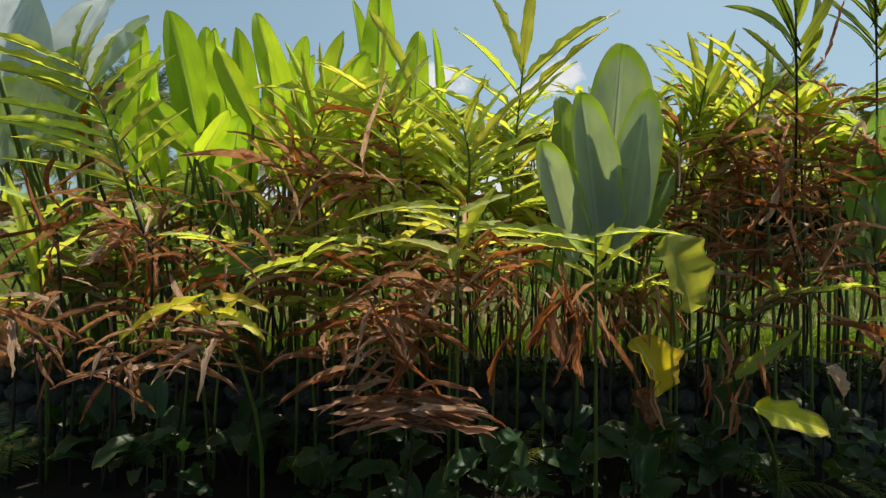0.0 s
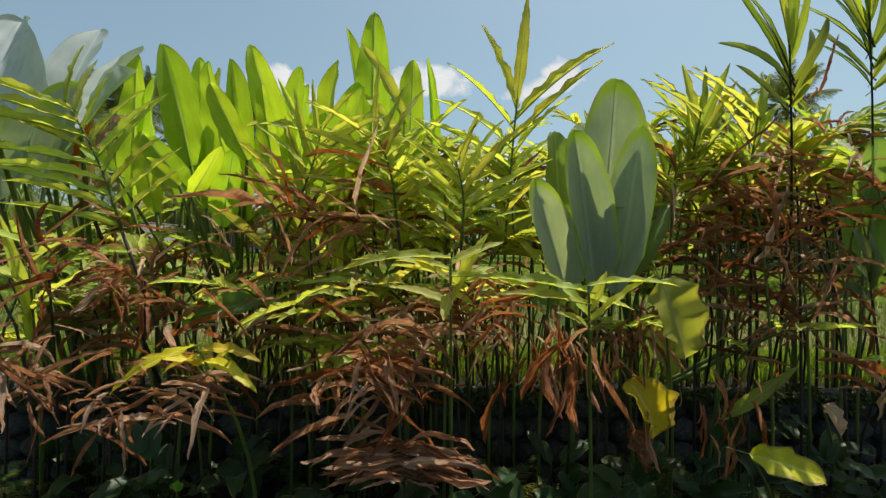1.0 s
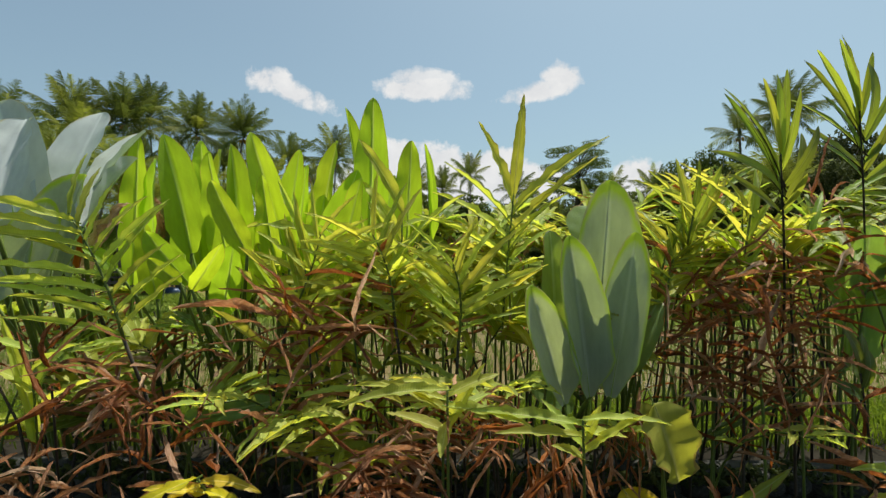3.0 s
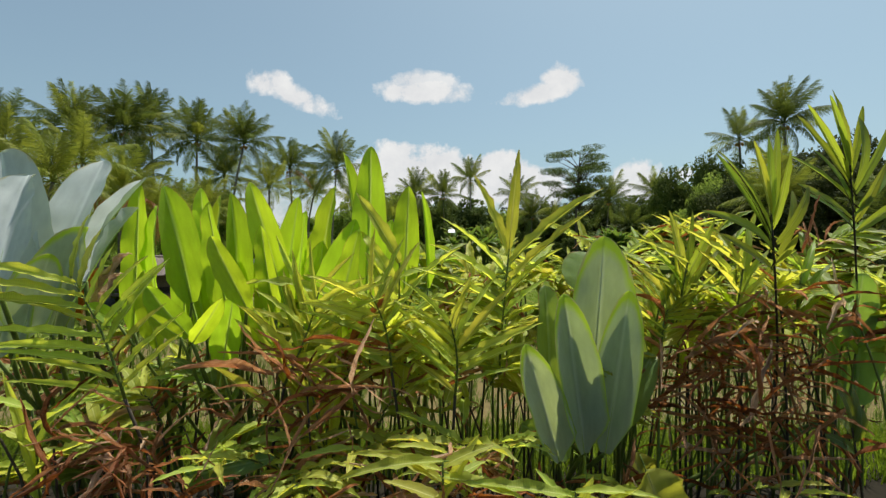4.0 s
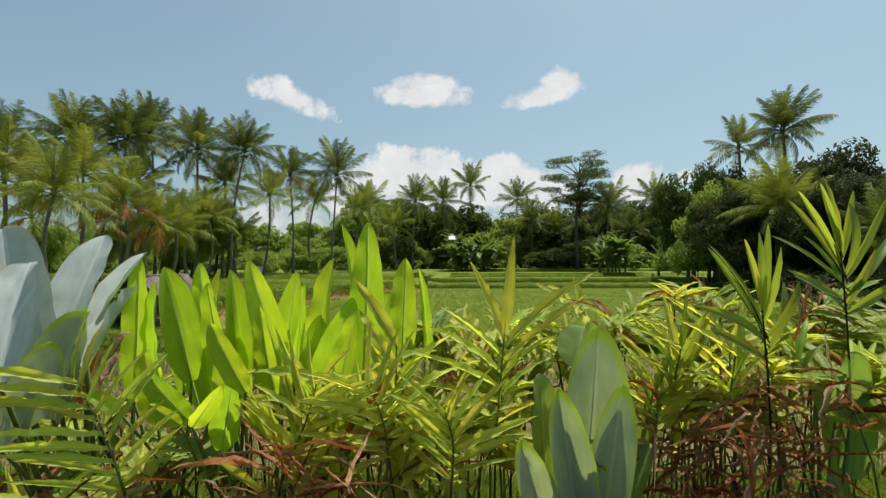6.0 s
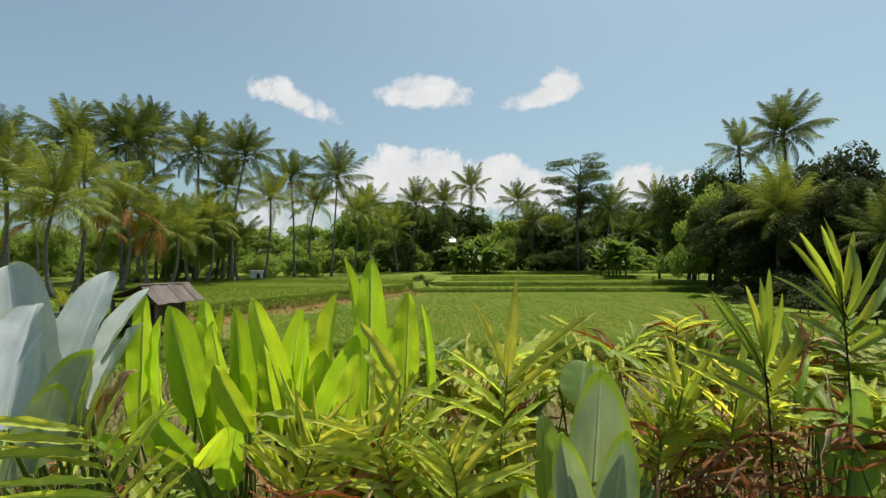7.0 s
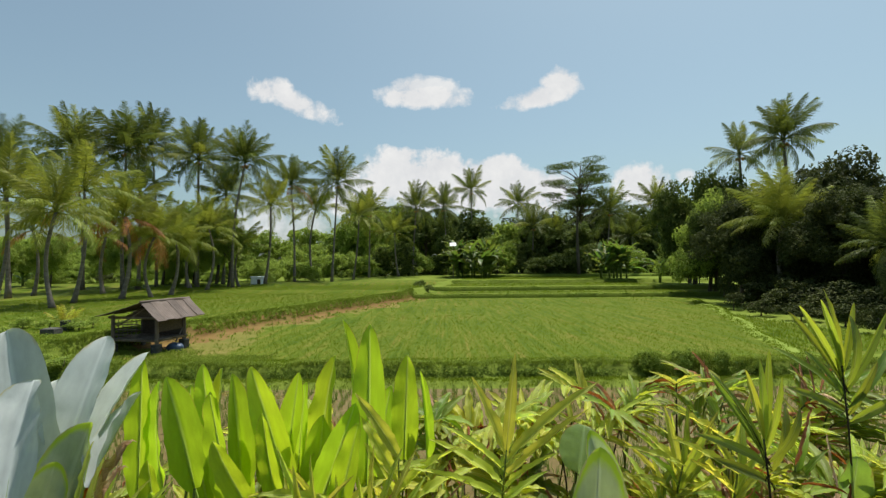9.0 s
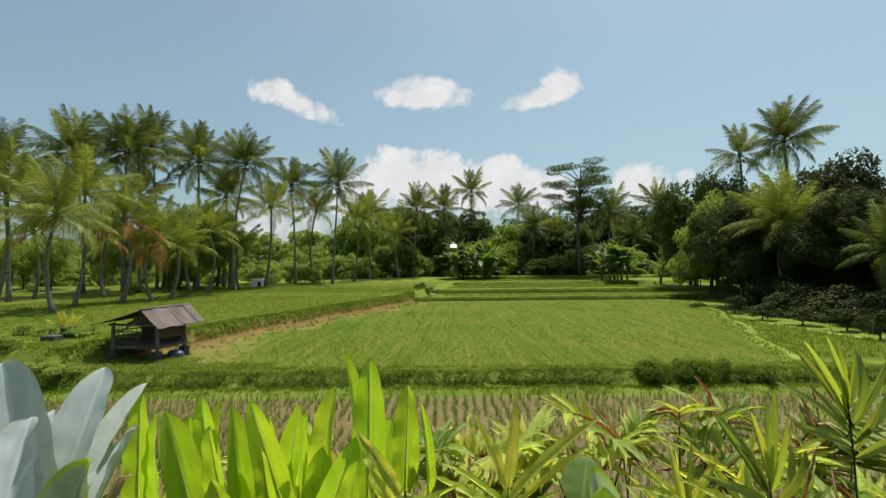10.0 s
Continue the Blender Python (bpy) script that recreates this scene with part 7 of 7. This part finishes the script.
# ---- withered bunches ----
dry_bunch((-0.34, 2.90), (-0.21, 2.34, 0.87), 84, 1.20, (0, -0.1, -0.12), "bundle of brown withered ginger leaves bent over", 60, L_DEAD[:3] * 2 + L_DEAD[3:5] + L_STRAW[:2], 0.31, 0.10, (0.065, 0.15), bow=True)
dry_bunch((-0.56, 3.60), (-0.42, 2.50, 1.20), 54, 0.80, (0, -0.2, -0.12), "spray of dry brown ginger leaves", 61, L_DEAD, 0.33, 0.26, loose=0.12)
dry_bunch((0.80, 3.60), (0.56, 2.60, 1.34), 36, 0.50, (0, -0.1, -1.0), "hanging brown dry ginger leaves", 62, L_DEAD, 0.30, 0.30, loose=0.12)
dry_bunch((-0.97, 3.60), (-0.82, 3.00, 1.95), 51, 0.90, (-0.35, -0.1, 0.1), "rusty red-brown withered leaves in the hedge", 63, L_DEAD[3:] + L_STRAW * 3, 0.46, 0.45, (0.03, 0.08), 0.22)
dry_bunch((2.64, 4.40), (1.94, 3.30, 2.06), 75, 1.00, (0, -0.1, -0.05), "rusty brown tangle of withered ginger leaves", 64, L_DEAD[2:] + L_STRAW * 3, 0.44, 0.60, (0.03, 0.08), 0.30)
dry_bunch((3.09, 4.40), (2.27, 3.40, 1.73), 64, 1.00, (0, -0.1, -0.1), "brown tangle of withered ginger leaves", 65, L_DEAD[2:] + L_STRAW * 3, 0.44, 0.50, (0.03, 0.08), 0.30)
dry_bunch((2.24, 4.40), (1.76, 3.50, 1.81), 40, 1.00, (0, -0.1, -0.1), "brown tangle of withered ginger leaves", 66, L_DEAD[3:] + L_STRAW * 3, 0.42, 0.40, (0.03, 0.08), 0.30)
dry_bunch((3.38, 4.40), (2.46, 3.40, 2.27), 35, 0.90, (0, -0.1, 0), "rusty withered ginger leaves", 67, L_DEAD[3:] + L_STRAW * 3, 0.40, 0.50, (0.03, 0.08), 0.30)
dry_bunch((-0.58, 4.40), (-0.52, 3.50, 2.05), 25, 0.90, (0.2, -0.1, 0), "brown withered ginger leaves", 68, L_DEAD[3:] + L_STRAW * 3, 0.42, 0.40, (0.03, 0.08), 0.22)
dry_bunch((-2.81, 3.70), (-2.15, 2.75, 1.72), 25, 0.80, (0, -0.1, -0.3), "brown withered ginger leaves", 69, L_DEAD[3:] + L_STRAW * 3, 0.42, 0.40, (0.03, 0.08), 0.22)
dry_bunch((-2.27, 3.70), (-1.66, 2.80, 1.66), 30, 0.90, (0.2, -0.1, -0.1), "brown withered ginger leaves", 70, L_DEAD, 0.33, 0.30, loose=0.12)
dry_bunch((-1.95, 3.50), (-1.27, 2.42, 1.18), 28, 0.80, (-0.1, -0.1, -0.15), "pale dry leaves hanging over the wall", 71, L_DEAD[:3], 0.33, 0.30, loose=0.12)
dry_bunch((-2.32, 3.40), (-1.64, 2.45, 1.14), 19, 0.80, (-0.2, -0.1, -0.1), "pale dry leaves hanging over the wall", 72, L_DEAD[:3], 0.33, 0.20, loose=0.12)
dry_bunch((0.33, 3.70), (0.22, 2.70, 1.54), 40, 0.80, (0, -0.1, -0.2), "dry brown leaves caught in the hedge", 73, L_DEAD, 0.26, 0.40, loose=0.12)
dry_bunch((-0.25, 3.70), (-0.22, 2.65, 1.44), 36, 0.90, (0, -0.1, 0), "dry brown leaves caught in the hedge", 74, L_DEAD[:3], 0.33, 0.20, loose=0.12)
dry_bunch((1.21, 3.60), (0.97, 2.95, 1.37), 27, 0.50, (0.1, -0.1, -0.8), "hanging brown dry ginger leaves", 75, L_DEAD, 0.27, 0.30, loose=0.12)
dry_bunch((-3.04, 3.50), (-2.10, 2.45, 1.27), 28, 0.70, (0.2, -0.1, -0.5), "dry pale leaves hanging in the hedge", 76, L_DEAD[:3], 0.33, 0.40, loose=0.12)
dry_bunch((1.95, 3.50), (1.57, 2.90, 1.00), 18, 0.30, (0, -0.1, -1.0), "hanging dark dry leaves", 77, L_DEAD[3:], 0.29, 0.30, loose=0.12)
dry_bunch((-1.40, 3.70), (-1.07, 2.80, 1.52), 23, 0.90, (0, -0.1, -0.2), "brown withered ginger leaves", 78, L_DEAD[2:] + L_STRAW * 3, 0.40, 0.35, (0.03, 0.08), 0.22)

# ---- the rest of the ginger hedge ----
def hedge_top(x):
    return float(np.interp(x, (-3.6, -2.6, -1.6, -0.9, -0.2, 0.5, 1.0, 1.5, 2.2, 3.0, 3.8), (2.45, 2.50, 2.58, 2.74, 2.82, 2.85, 2.5, 3.0, 3.12, 3.05, 2.9)))


g2 = random.Random(5)
for i in range(128):
    x = -3.7 + 7.6 * ((i * 0.61803) % 1.0)
    if x < -1.45 and g2.random() < 0.4:
        continue
    y = g2.uniform(4.40, 4.85) if g2.random() < 0.6 else g2.uniform(3.3, 3.95)
    t = hedge_top(x) - g2.uniform(0.0, 0.65) - (0.30 if y < 4 else 0.0) - (0.35 if x < -1.45 else 0.0)
    ty = y - g2.uniform(0.0, 0.5) if y > 4 else y - g2.uniform(-0.2, 0.3)
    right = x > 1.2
    # left canes mostly take the darker leaf colour, standing for the calathea's shade
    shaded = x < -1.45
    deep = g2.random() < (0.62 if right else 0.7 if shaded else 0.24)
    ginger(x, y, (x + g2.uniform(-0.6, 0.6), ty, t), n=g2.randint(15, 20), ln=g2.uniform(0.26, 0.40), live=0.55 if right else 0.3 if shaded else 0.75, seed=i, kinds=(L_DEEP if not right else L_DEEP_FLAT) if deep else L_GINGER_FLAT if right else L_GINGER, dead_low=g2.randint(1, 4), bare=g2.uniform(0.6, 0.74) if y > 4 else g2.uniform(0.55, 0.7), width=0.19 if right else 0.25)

# low canes that lean out over the wall into the sun
for i in range(14):
    x = -1.1 + (1.6 if i < 9 else 4.0) * ((i * 0.61803 + 0.17) % 1.0)
    y = g2.uniform(3.35, 3.8)
    t = g2.uniform(1.15, 1.75)
    ginger(x, y, (x + g2.uniform(-0.5, 0.5), g2.uniform(2.6, 3.1), t), n=g2.randint(10, 13), ln=g2.uniform(0.30, 0.42), live=0.35, seed=400 + i, kinds=L_GINGER, dead_low=g2.randint(2, 4), bare=g2.uniform(0.45, 0.6), width=0.16, label="low ginger cane leaning forward with yellow-green and brown leaves")

# bare canes low in the hedge
canes = thing("ginger_canes", (0, 4.5, 0.6), "dense thin dark green bare canes at the foot of the hedge", "plant stems")
for i in range(84):
    x = -3.9 + 7.8 * ((i * 0.7548) % 1.0)
    y = g2.uniform(-0.15, 0.5)
    hgt = g2.uniform(0.7, 1.7)
    stem_part(canes, (x, y, -0.05), (x + g2.uniform(-0.4, 0.4), y + g2.uniform(-0.4, 0.15), hgt), g2.uniform(0.007, 0.014), 0.006, M_STEM if g2.random() < 0.5 else M_STEM_DARK, (g2.uniform(-0.04, 0.04), 0, 0), "cane")

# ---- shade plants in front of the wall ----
# their leaves are coloured for deep shade
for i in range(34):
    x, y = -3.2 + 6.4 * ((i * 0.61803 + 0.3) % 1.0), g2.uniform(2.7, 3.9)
    sp = rooted("shade_plant", x, y, "leafy plant at the foot of the wall, coloured dark for the shade there", "shade plant", "shade plants")
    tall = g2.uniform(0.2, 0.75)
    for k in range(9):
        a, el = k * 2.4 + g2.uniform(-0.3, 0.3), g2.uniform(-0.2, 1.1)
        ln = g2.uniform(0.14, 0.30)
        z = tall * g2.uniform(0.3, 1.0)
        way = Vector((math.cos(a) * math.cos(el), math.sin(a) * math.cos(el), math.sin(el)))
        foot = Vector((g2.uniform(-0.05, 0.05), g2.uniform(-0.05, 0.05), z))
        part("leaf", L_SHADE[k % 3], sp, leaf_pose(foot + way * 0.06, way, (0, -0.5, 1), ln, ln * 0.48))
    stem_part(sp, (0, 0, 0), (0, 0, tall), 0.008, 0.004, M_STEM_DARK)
for i in range(7):
    x, y = (-2.75, -3.0, -2.2, 2.1, 2.6, 0.4, 1.5)[i], (2.95, 3.3, 3.6, 3.3, 3.0, 3.5, 3.7)[i]
    fe = rooted("fern", x, y, "small arching fern in the shade of the hedge", "fern", "ferns")
    for k in range(11):
        a, el = k * 2.4, g2.uniform(0.5, 1.2)
        way = Vector((math.cos(a) * math.cos(el), math.sin(a) * math.cos(el), math.sin(el)))
        part("frond", L_FERN[k % 2], fe, leaf_pose((0, 0, 0.12 if i else 0.35), way, (0, 0, 1), g2.uniform(0.28, 0.45), 0.4))
